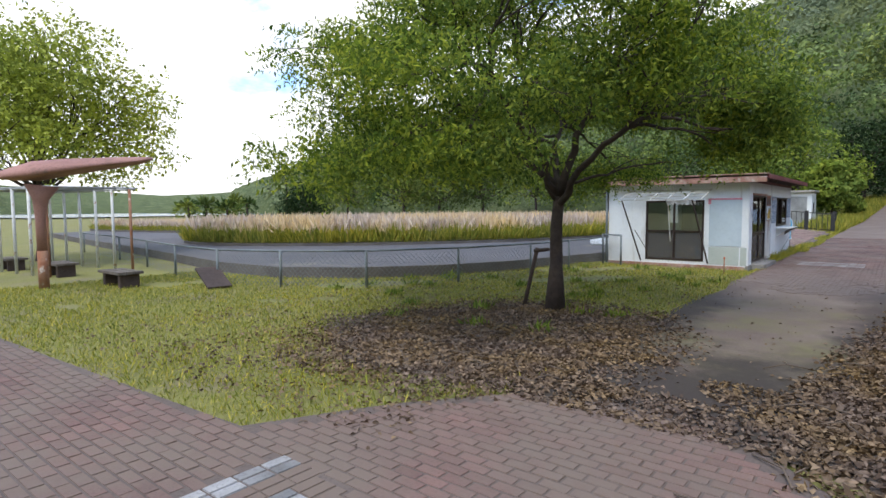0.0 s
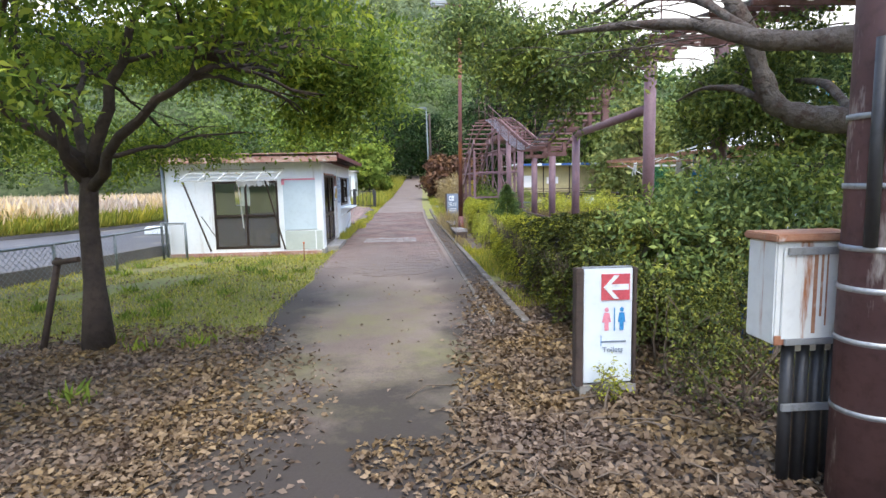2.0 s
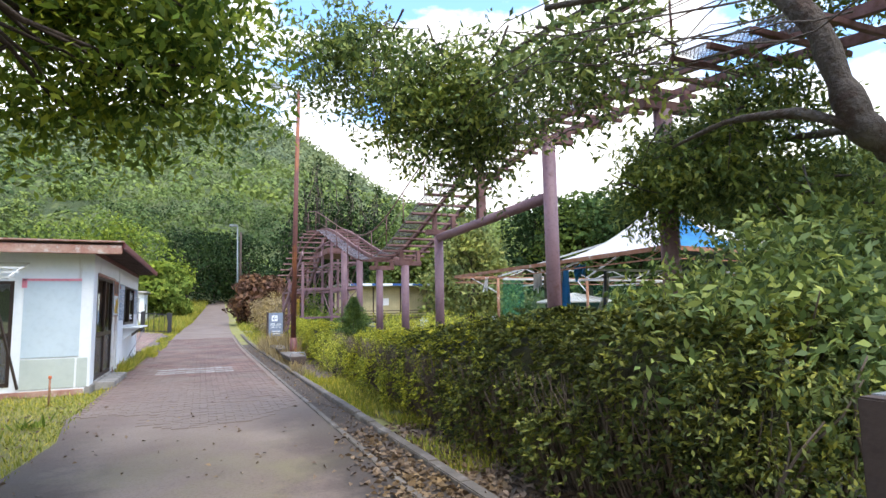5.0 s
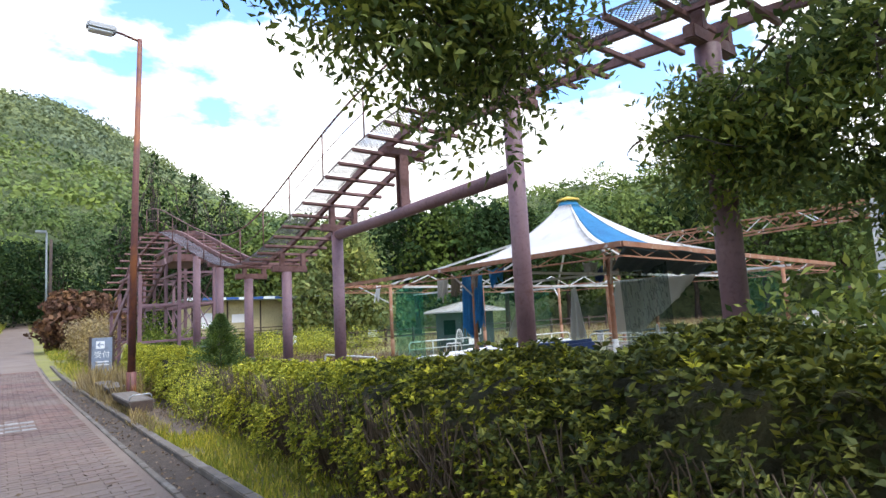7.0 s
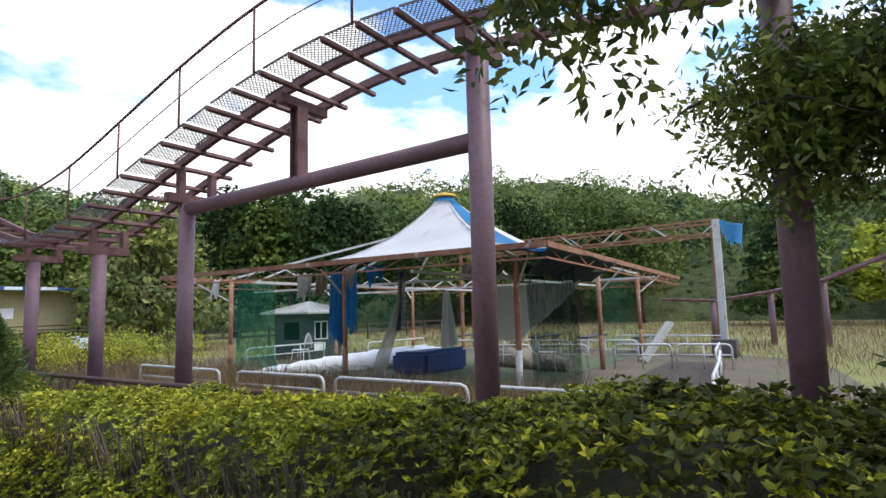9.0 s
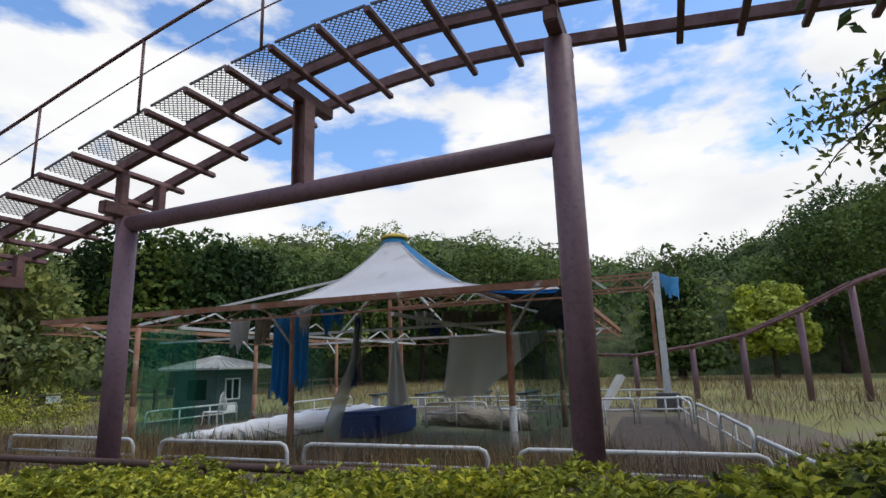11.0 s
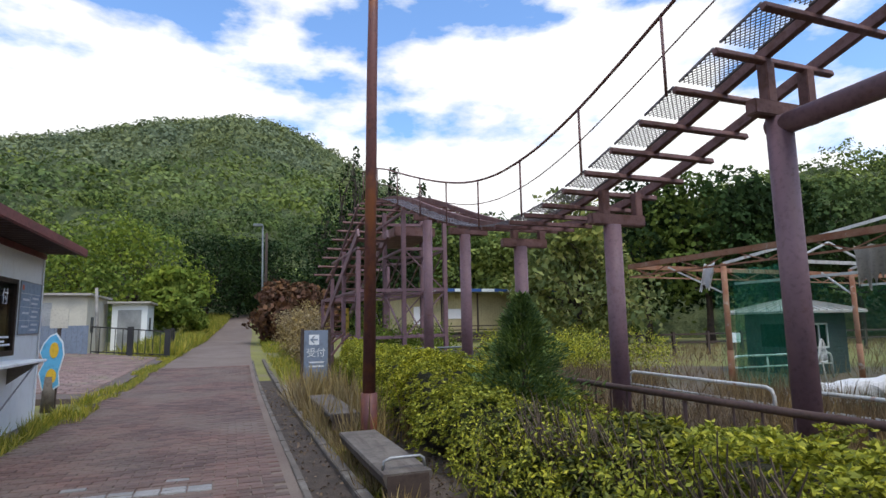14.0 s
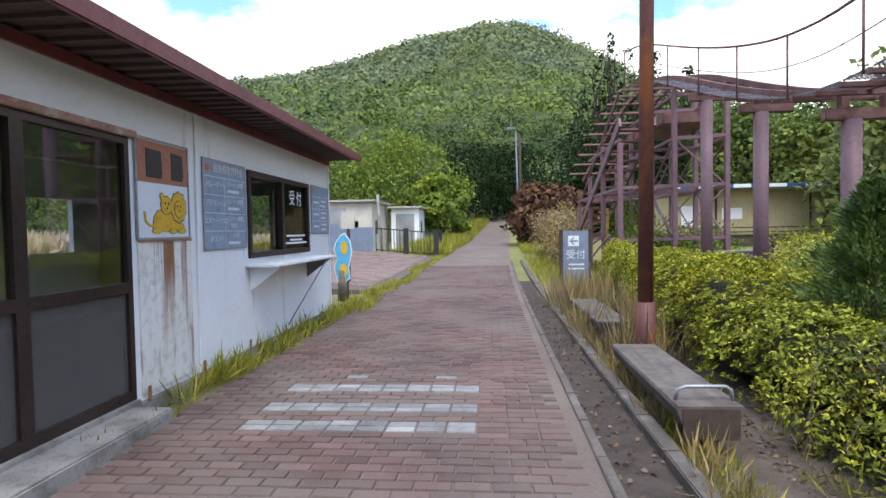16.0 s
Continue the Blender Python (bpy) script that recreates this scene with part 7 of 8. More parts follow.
drape("blue_cloth", [(16.15, 12.42, 3.7), (16.9, 11.9, 3.62), (16.7, 12.0, 2.95), (16.2, 12.4, 3.3)], "blue_canvas", "blue cloth scrap on the truss frame", "cloth", 1, 0.05, 0.1, seed=13)
for k in range(5):
    t_ = thing("picnic_bench", "long grey bench beyond the tent", "bench", (17.5, 15 + k * 1.7, 0), "grey benches")
    part("seat", box(16.8, 19.0, 14.8 + k * 1.7, 15.15 + k * 1.7, 0.40, 0.45, 0.01), "hut_wood", t_)
    for x in (17.0, 18.8):
        part("leg", box(x - 0.04, x + 0.04, 14.85 + k * 1.7, 15.1 + k * 1.7, -0.03, 0.4, 0.005), "white_pipe", t_)

# hut
hut = thing("ticket_hut", "small dark boarded hut with pale pyramid roof", "hut", (12.6, 24.5, 0))
HX, HY = 12.6, 24.6
for k in range(14):
    z = -0.03 + k * 0.105
    part("board", wall_with_holes("x", HY - 0.75, HX - 0.78, HX + 0.78, z, z + 0.1, [(HX - 0.45, HX + 0.1, 0.6, 1.15)] if z < 1.15 and z + 0.1 > 0.6 else [], 0.04), "hut_wood", hut)
part("side_wall", wall_with_holes("y", HX - 0.78, HY - 0.7, HY + 0.75, -0.03, 1.44, [(HY - 0.4, HY + 0.3, 0.6, 1.15)], 0.04), "hut_wood", hut)
part("far_wall", box(HX + 0.74, HX + 0.78, HY - 0.7, HY + 0.75, -0.03, 1.44), "hut_wood", hut)
part("back_wall", box(HX - 0.74, HX + 0.74, HY + 0.71, HY + 0.75, -0.03, 1.44), "hut_wood", hut)
part("window_frame", wall_with_holes("x", HY - 0.77, HX - 0.47, HX + 0.12, 0.58, 1.17, [(HX - 0.43, HX - 0.2, 0.62, 1.13), (HX - 0.16, HX + 0.08, 0.62, 1.13)], 0.03), "white_pipe", hut)
part("notice", box(HX - 0.5, HX + 0.0, HY - 0.775, HY - 0.765, 0.25, 0.48), "canvas", hut)
bm = bmesh.new()
apex = bm.verts.new((HX, HY, 1.80))
ring = [bm.verts.new((HX + sx * 1.1, HY + sy * 1.1, 1.46)) for sx, sy in ((-1, -1), (1, -1), (1, 1), (-1, 1))]
low = [bm.verts.new((v.co.x, v.co.y, 1.41)) for v in ring]
for k in range(4):
    bm.faces.new((ring[k], ring[(k + 1) % 4], apex))
    bm.faces.new((low[k], low[(k + 1) % 4], ring[(k + 1) % 4], ring[k]))
bm.faces.new(low[::-1])
part("roof", bm, "hut_roof", hut, "pale metal pyramid roof")
for k in range(9):
    f = -1 + k / 4
    part("roof_seam", bar((HX + f * 1.08, HY - 1.09, 1.475), (HX + f * 0.05, HY - 0.05, 1.80), 0.03), "hut_roof", hut)
    part("roof_seam", bar((HX - 1.09, HY + f * 1.08, 1.475), (HX - 0.05, HY + f * 0.05, 1.80), 0.03), "hut_roof", hut)

# cream shack on stilts
shack = thing("cream_shack", "long cream corrugated shack on stilts", "shack", (9, 36, 0))
part("wall", box(5.8, 12.1, 36.0, 36.1, 0.95, 2.55), "cream", shack)
for k in range(60):
    part("corrugation", box(5.82 + k * 0.105, 5.86 + k * 0.105, 35.985, 36.0, 0.97, 2.53), "cream", shack)
part("end_wall", box(12.0, 12.1, 36.1, 38.6, 0.95, 2.55), "cream", shack)
part("end_wall", box(5.8, 5.9, 36.1, 38.6, 0.95, 2.55), "cream", shack)
part("deck", box(5.6, 13.2, 35.1, 38.6, 0.72, 0.84, 0.01), "black_wood", shack)
part("roof", box(5.4, 12.5, 35.4, 39.0, 2.6, 2.68, 0.01), "steel", shack)
for k in range(12):
    part("roof_edge", box(5.4 + k * 0.59, 5.97 + k * 0.59, 35.36, 35.4, 2.58, 2.7), "blue_paint" if k % 2 else "white_sign", shack)
for x in (5.8, 7.4, 9.0, 10.6, 12.2, 13.1):
    part("stilt", box(x - 0.06, x + 0.06, 35.3, 35.42, -0.03, 0.75), "black_wood", shack)
    part("mullion", box(x - 0.03, x + 0.03, 35.95, 36.0, 0.95, 2.55), "black_wood", shack)
for z in (1.2, 1.05):
    part("deck_rail", bar((5.6, 35.15, z), (13.2, 35.15, z), 0.04), "black_wood", shack)
part("notice", box(6.2, 6.7, 35.97, 35.985, 1.3, 2.0), "canvas", shack)
part("notice", box(7.6, 8.3, 35.97, 35.985, 1.5, 1.9), "canvas", shack)
for x, y, s in ((8.5, 31, 0.4), (13.0, 32, 0.5), (16.5, 30.0, 0.55), (9.5, 33.5, 0.4)):
    nb = thing("notice_board", "small white notice board in the dry grass", "notice board", (x, y, 0), "small notice boards")
    part("panel", box(x - s / 2, x + s / 2, y - 0.015, y, 0.45, 0.8, 0.004), "white_sign", nb)
    part("stake", box(x - 0.02, x + 0.02, y, y + 0.03, -0.03, 0.5), "old_wood", nb)
wf_ = thing("wooden_fence", "low dark timber rail fence behind the play area", "fence", (14, 31, 0))
for k in range(16):
    x = 6 + k * 1.5
    y = 32.5 - 0.12 * (x - 6)
    part("post", box(x - 0.05, x + 0.05, y - 0.05, y + 0.05, -0.03, 0.85), "black_wood", wf_)
for z in (0.45, 0.75):
    part("rail", bar((6, 32.5, z), (28.5, 29.8, z), 0.06), "black_wood", wf_)

# brown rail behind the hedge
br_ = thing("brown_railing", "low rusted brown railing behind the hedge", "railing", (2.95, 18, 0))
part("top_rail", tube([(2.98, 12.2, 0.69), (2.95, 17, 0.67), (2.95, 27.5, 0.64)], 0.03, 8), "brown_rail", br_)
part("low_rail", tube([(2.98, 12.2, 0.2), (2.95, 27.5, 0.2)], 0.02, 8), "brown_rail", br_)
for k in range(62):
    y = 12.2 + k * 0.248
    part("baluster", tube([(2.96, y, -0.03 if k % 6 == 0 else 0.2), (2.96, y, 0.67)], 0.02 if k % 6 == 0 else 0.011, 6), "brown_rail", br_)

# chain-link panel by the tower
def chain_fence(name, label, posts, h, wire, post_m, cell=0.11):
    f = thing(name, label, "fence", (posts[0][0], posts[0][1], 0))
    for x, y in posts:
        part("post", tube([(x, y, -0.03), (x, y, h + 0.02)], 0.03, 10), post_m, f)
    for (x0, y0), (x1, y1) in zip(posts, posts[1:]):
        part("top_rail", tube([(x0, y0, h), (x1, y1, h)], 0.022, 8), post_m, f)
        L_ = math.hypot(x1 - x0, y1 - y0)
        P_, d_ = Vector((x0, y0, 0)), Vector((x1 - x0, y1 - y0, 0)) / L_
        vs = []
        nrm = Vector((-d_.y, d_.x, 0)) * 0.0035
        for s in (1, -1):
            a = -h
            while a < L_:
                u0, u1 = max(a, 0), min(a + h, L_)
                z0, z1 = (u0 - a, u1 - a) if s > 0 else (h - (u0 - a), h - (u1 - a))
                if u1 - u0 > 0.03:
                    p, q = P_ + d_ * u0 + Vector((0, 0, z0)), P_ + d_ * u1 + Vector((0, 0, z1))
                    w = (q - p).cross(nrm).normalized() * 0.0035
                    vs.append([tuple(p - w), tuple(p + w), tuple(q + w), tuple(q - w)])
                a += cell
        me_ = quads("chain_mesh", np.array(vs), wire)
        part("chain_mesh", me_, None, f)
    return f


chain_fence("chain_link_fence", "grey chain-link fence curving round the kart course", [(-6.95, 16.25), (-7.05, 14.2), (-7.2, 12.4), (-7.8, 10.2), (-8.9, 8.4), (-10.4, 7.3), (-12.0, 6.75), (-14.5, 7.0), (-17.5, 7.6), (-21, 8.2), (-26, 8.8)], 0.76, "fence_steel", "fence_steel")
chain_fence("chain_link_gate", "short chain-link panel beside the kiosk", [(-6.95, 16.25), (-6.3, 16.0)], 0.85, "fence_steel", "fence_steel", 0.08)
chain_fence("chain_link_fence", "pale blue chain-link panel under the coaster", [(2.4, 26.9), (3.6, 26.9), (4.8, 26.9)], 0.75, "steel", "fence_steel")

# ---- kart course, left ----
OUT = [(-7.0, 18.3), (-7.6, 15.5), (-8.1, 13.0), (-9.0, 10.9), (-10.3, 9.3), (-12.0, 8.3), (-14.5, 8.2), (-18, 8.8), (-23, 9.6), (-30, 10.6), (-45, 13)]
bm = bmesh.new()
prev = None
for x, y in OUT:
    q = [bm.verts.new((x, y, -0.05)), bm.verts.new((x, y, 0.24)), bm.verts.new((x - 0.15, y + 0.15, 0.24)), bm.verts.new((x - 0.15, y + 0.15, 0.0))]
    if prev:
        for k in range(3):
            bm.faces.new((prev[k], q[k], q[k + 1], prev[k + 1]))
    prev = q
bmesh.ops.recalc_face_normals(bm, faces=bm.faces[:])
solo("retaining_kerb", bm, "dark_concrete", "low dark concrete kerb wall of the kart course", "kerb wall", kind="structure")
bm = bmesh.new()
ring = [bm.verts.new((x - 0.1, y + 0.1, 0.19)) for x, y in OUT] + [bm.verts.new(p) for p in ((-60, 40, 0.19), (-45, 75, 0.19), (-15, 75, 0.19), (-7.2, 45, 0.19))]
bm.faces.new(ring)
bmesh.ops.recalc_face_normals(bm, faces=bm.faces[:])
solo("kart_course", bm, "asphalt", "old grey asphalt kart course with weeds", "asphalt", kind="structure")


def island(cx, cy, rx, ry, turn, name, label, dens, h, plume_h, seed):
    o = [(cx + rx * math.cos(a) * math.cos(turn) - ry * math.sin(a) * math.sin(turn), cy + rx * math.cos(a) * math.sin(turn) + ry * math.sin(a) * math.cos(turn)) for a in np.linspace(0, 2 * math.pi, 49)[:-1]]
    bm = bmesh.new()
    lo = [bm.verts.new((x, y, 0.15)) for x, y in o]
    hi = [bm.verts.new((x, y, 0.30)) for x, y in o]
    bm.faces.new(hi)
    for k in range(48):
        bm.faces.new((lo[k], lo[(k + 1) % 48], hi[(k + 1) % 48], hi[k]))
    bmesh.ops.recalc_face_normals(bm, faces=bm.faces[:])
    solo(name, bm, "dark_concrete", label, "kerb", kind="structure")
    n = int(dens * rx * ry)
    a, r = rng.uniform(0, 6.283, n), np.sqrt(rng.uniform(0, 1, n)) * 0.98
    lx, ly = rx * r * np.cos(a), ry * r * np.sin(a)
    c = np.stack([cx + lx * math.cos(turn) - ly * math.sin(turn), cy + lx * math.sin(turn) + ly * math.cos(turn), np.full(n, 0.28)], 1)
    up = np.array([0, 0, 1.0])
    k = n // 2
    g = leaf_quads(c[:k], up + rng.normal(size=(k, 3)) * 0.22, h, 0.07)
    tagged(new("tall_grass", quads("tall_grass", g, "grass")), "tall yellow-green grass on the kart island", "grass", kind="stuff")
    rim = np.sqrt(rng.uniform(0.86, 1.0, k))
    a = rng.uniform(0, 6.283, k)
    lx, ly = rx * rim * np.cos(a), ry * rim * np.sin(a)
    cr = np.stack([cx + lx * math.cos(turn) - ly * math.sin(turn), cy + lx * math.sin(turn) + ly * math.cos(turn), np.full(k, 0.28)], 1)
    tagged(new("rim_grass", quads("rim_grass", leaf_quads(cr, up + rng.normal(size=(k, 3)) * 0.3, h * 0.75, 0.07), "grass")), "yellow-green grass fringe of the kart island", "grass", kind="stuff")
    c2 = c[k:] + np.array([0, 0, 1]) * h * rng.uniform(0.35, 0.85, (n - k, 1))
    g = leaf_quads(c2, up + rng.normal(size=c2.shape) * 0.3, plume_h, 0.14)
    tagged(new("grass_plumes", quads("grass_plumes", g, "plume")), "pale pink seeding grass plumes", "grass", kind="stuff")


island(-19.5, 22.5, 11.5, 6.2, radians(58), "course_island_1", "kerbed island of the kart course", 420, 0.8, 0.55, 1)
island(-38, 22.5, 13, 4.2, radians(20), "course_island_2", "far kerbed island of the kart course", 260, 0.5, 0.45, 2)
island(-24, 46, 15, 6, radians(40), "course_island_3", "far kerbed island of the kart course", 220, 0.7, 0.5, 3)
solo("white_barrier", box(-9.6, -7.6, 21.2, 21.6, 0.17, 0.45, 0.05), "white_sign", "white barrier block on the kart course", "barrier", at=(-8.6, 21.4, 0.17))

# leaf-roofed shelter, pergola posts and benches on the lawn
sh = thing("leaf_shelter", "brown shelter post with a curved leaf-shaped roof", "shelter", (-14.4, 4.1, 0))
part("post", tube([(-14.4, 4.1, -0.03), (-14.4, 4.1, 0.8)], 0.10, 14), "rust", sh)
M["terracotta"] = mat("faded_terracotta_paint", (0.36, 0.19, 0.155), (0.28, 0.145, 0.12), 0.75, bump=0.15, stain=(0.16, 0.10, 0.08), stain_at=(0.58, 0.75), stain_scale=3)
part("upper_post", tube([(-14.4, 4.1, 0.8), (-14.4, 4.1, 1.5), (-14.4, 4.12, 1.9), (-14.38, 4.15, 2.2)], [0.095, 0.10, 0.15, 0.32], 16), "terracotta", sh)
bm = bmesh.new()
loops = []
for f, w, th in ((0.0, 0.10, 0.04), (0.1, 0.42, 0.12), (0.25, 0.60, 0.20), (0.42, 0.62, 0.17), (0.6, 0.58, 0.12), (0.78, 0.48, 0.09), (0.92, 0.30, 0.06), (1.0, 0.08, 0.03)):
    c = Vector((-14.85 + 1.55 * f, 3.4 + 2.6 * f, 2.38 + 0.16 * math.sin(f * 3.0) + 0.42 * f * f))
    side = Vector((0.86, -0.51, 0))
    loops.append([bm.verts.new(c + side * w * math.cos(a) + Vector((0, 0, th * math.sin(a) - 0.18 * w * math.cos(a) ** 2))) for a in (2 * math.pi * k / 16 for k in range(16))])
for a, b in zip(loops, loops[1:]):
    for k in range(16):
        bm.faces.new((a[k], a[(k + 1) % 16], b[(k + 1) % 16], b[k]))
bm.faces.new(loops[0][::-1])
bm.faces.new(loops[-1])
bmesh.ops.recalc_face_normals(bm, faces=bm.faces[:])
part("roof", bm, "terracotta", sh, "terracotta curved leaf-shaped roof shell", smooth=True)
pg = thing("pergola", "old white pipe pergola on the lawn", "pergola", (-18.5, 6.2, 0))
for k in range(7):
    for j in range(2):
        x, y = -16.8 - k * 0.9, 6.9 - k * 0.12 - j * 2.0
        part("post", tube([(x, y, -0.03), (x, y, 2.25)], 0.04, 8), "rust" if k == 0 else "white_pipe", pg)
for j in range(2):
    part("beam", tube([(-16.6, 6.95 - j * 2.0, 2.25), (-22.4, 6.15 - j * 2.0, 2.25)], 0.035, 8), "steel", pg)
for k in range(9):
    part("lath", tube([(-16.8 - k * 0.65, 7.1 - k * 0.09, 2.28), (-16.8 - k * 0.65, 4.7 - k * 0.09, 2.28)], 0.02, 6), "steel", pg)
for x, y in ((-13.5, 5.3), (-17.0, 5.2), (-20.0, 4.9)):
    b = thing("plank_bench", "low grey plank bench on the lawn", "bench", (x, y, 0), "plank benches")
    for k in range(3):
        part("plank", box(x - 0.55, x + 0.55, y - 0.27 + k * 0.18, y - 0.10 + k * 0.18, 0.27, 0.33, 0.008), "old_wood", b)
    for s in (-0.4, 0.4):
        part("leg", box(x + s - 0.07, x + s + 0.07, y - 0.2, y + 0.2, -0.03, 0.27, 0.01), "black_wood", b)
solo("broken_board", bar((-12.2, 6.6, 0.35), (-11.2, 6.35, 0.02), 0.5, 0.04), "black_wood", "dark board leaning on the fence", "board", at=(-11.7, 6.5, 0))
sv = thing("survey_stake", "short rusty marker stake on the lawn", "stake", (-3.4, 15.3, 0))
part("rod", tube([(-3.4, 15.3, -0.03), (-3.4, 15.3, 0.36)], 0.015, 8), "rust", sv)
part("tip", tube([(-3.4, 15.3, 0.36), (-3.4, 15.3, 0.40)], 0.022, 8), "orange_ink", sv)

# black fence, sheds, cut-out board past the kiosk
bfn = thing("black_fence", "black steel bar fence round the forecourt", "fence", (-6, 43, 0))
RUN = [(x, y, ramp_z(x, 38.5)) for x, y in ((-5.4, 38.3), (-4.2, 38.7), (-2.95, 39.0), (-3.3, 45.0))]
for (x0, y0, z0), (x1, y1, z1) in zip(RUN, RUN[1:]):
    n = int(math.hypot(x1 - x0, y1 - y0) / 0.24)
    for k in range(n + 1):
        f = k / n
        x, y, z = x0 + (x1 - x0) * f, y0 + (y1 - y0) * f, z0 + (z1 - z0) * f
        part("bar", box(x - 0.014, x + 0.014, y - 0.014, y + 0.014, z + 0.05, z + 1.05), "black", bfn)
    for h in (0.12, 1.02):
        part("rail", bar((x0, y0, z0 + h), (x1, y1, z1 + h), 0.045), "black", bfn)
    part("end_post", box(x1 - 0.1, x1 + 0.1, y1 - 0.1, y1 + 0.1, z1 - 0.05, z1 + 1.12, 0.01), "black", bfn)
for x0, x1 in ((-8.4, -6.95), (-6.9, -5.5)):
    zb = ramp_z((x0 + x1) / 2, 38.2)
    gp = thing("fence_panel", "solid dark slate fence panel by the forecourt", "fence panel", ((x0 + x1) / 2, 38.2, zb), "slate fence panels")
    part("sheet", box(x0, x1, 38.17, 38.23, zb - 0.1, zb + 1.0, 0.006), "slate_sign", gp)
    for k in range(9):
        x = x0 + (x1 - x0) * k / 8
        part("rib", box(x - 0.02, x + 0.02, 38.14, 38.17, zb - 0.1, zb + 1.0), "slate_sign", gp)


def shed(x0, x1, y0, y1, h0, h1, label, m_):
    s = thing("shed", label, "shed", ((x0 + x1) / 2, (y0 + y1) / 2, 0))
    part("front_wall", wall_with_holes("x", y0, x0, x1, -0.03, h0, [(x1 - 1.3, x1 - 0.8, 1.0, 1.9)] if x1 - x0 > 2 else [], 0.08), m_, s)
    part("side_wall", box(x1 - 0.08, x1, y0 + 0.08, y1, -0.03, h0), m_, s)
    part("far_wall", box(x0, x0 + 0.08, y0 + 0.08, y1, -0.03, h0), m_, s)
    part("back_wall", box(x0 + 0.08, x1 - 0.08, y1 - 0.08, y1, -0.03, h0), m_, s)
    part("roof", box(x0 - 0.25, x1 + 0.2, y0 - 0.3, y1 + 0.2, h0 + 0.002, h0 + 0.12, 0.02), "hut_roof", s)
    part("window", box(x1 - 0.0, x1 + 0.02, y0 + 0.9, y0 + 1.5, 1.15, 1.95), "black", s)
    part("shutter", box(x0 + 0.3, x1 - 1.5 if x1 - x0 > 2.5 else x1 - 0.3, y0 - 0.02, y0 - 0.002, 0.1, h0 - 0.35), "steel", s)
    return s


shed(-11.5, -7.4, 47.0, 52.0, 3.0, 2.7, "low beige shed with roller shutter", "beige")
shed(-7.0, -5.2, 51.0, 54.0, 2.75, 2.5, "small white shed with a dark window", "white_wall")
solo("parked_van_roof", box(-4.6, -3.2, 56.0, 58.5, -0.03, 0.9, 0.12), "sky_paint", "low blue tarp-covered heap beyond the fence", "heap", at=(-3.9, 57, 0))
solo("grey_pole", tube([(-6.55, 45.5, -0.03), (-6.75, 45.5, 3.3)], 0.07, 8), "concrete", "leaning grey pole by the sheds", "pole", at=(-6.6, 45.5, 0))
solo("forecourt_notice", box(-4.1, -3.78, 28.0, 28.03, 1.35, 1.75, 0.005), "beige", "faded yellow notice on a post", "notice", at=(-3.94, 28, 1.35))
solo("notice_stake", box(-3.97, -3.91, 28.03, 28.09, 0.0, 1.72), "black_wood", "dark stake carrying the faded notice", "stake", at=(-3.94, 28.06, 0))
cut = thing("cutout_board", "blue and yellow painted cut-out board on a stump", "board", (-3.42, 25.5, 0))
part("stump", tube([(-3.42, 25.55, -0.03), (-3.42, 25.55, 0.55)], [0.11, 0.09], 10), "old_wood", cut)
part("stake", box(-3.36, -3.31, 25.52, 25.56, 0.0, 1.1), "black_wood", cut)
o = [(-3.50, 0.36), (-3.38, 0.34), (-3.28, 0.42), (-3.30, 0.62), (-3.24, 0.9), (-3.27, 1.1), (-3.36, 1.24), (-3.44, 1.2), (-3.52, 1.08), (-3.56, 0.95), (-3.50, 0.78), (-3.56, 0.62)]
part("white_layer", plate([(-3.42 + (x + 3.42) * 1.12, 0.78 + (z - 0.78) * 1.06) for x, z in o], 0.012, pose(0, 25.49, 0)), "white_sign", cut)
part("blue_layer", plate(o, 0.005, pose(0, 25.483, 0)), "sky_paint", cut)
part("yellow_patch", plate(ring_outline(-3.37, 0.98, 0.065, 0.13), 0.004, pose(0, 25.478, 0)), "ochre_ink", cut)
part("yellow_patch", plate(ring_outline(-3.39, 0.56, 0.075, 0.12), 0.004, pose(0, 25.478, 0)), "ochre_ink", cut)

# ---- hedge, shrubs, grass, litter ----
def hedge_front(y):
    return np.interp(y, [7.2, 9.0, 11.0, 14.0, 16.5, 18.5, 19.6, 21.5, 26.5], [0.85, 0.72, 0.74, 0.92, 1.2, 1.28, 1.1, 1.15, 1.5])


def hedge_top(y):
    return np.interp(y, [7.0, 8.5, 10.0, 12.0, 14.0, 16.2, 17.2, 18.4, 19.2, 20.2, 22.0, 26.5], [1.2, 1.2, 1.12, 0.97, 0.85, 0.80, 0.62, 0.55, 0.70, 0.88, 0.9, 0.95])


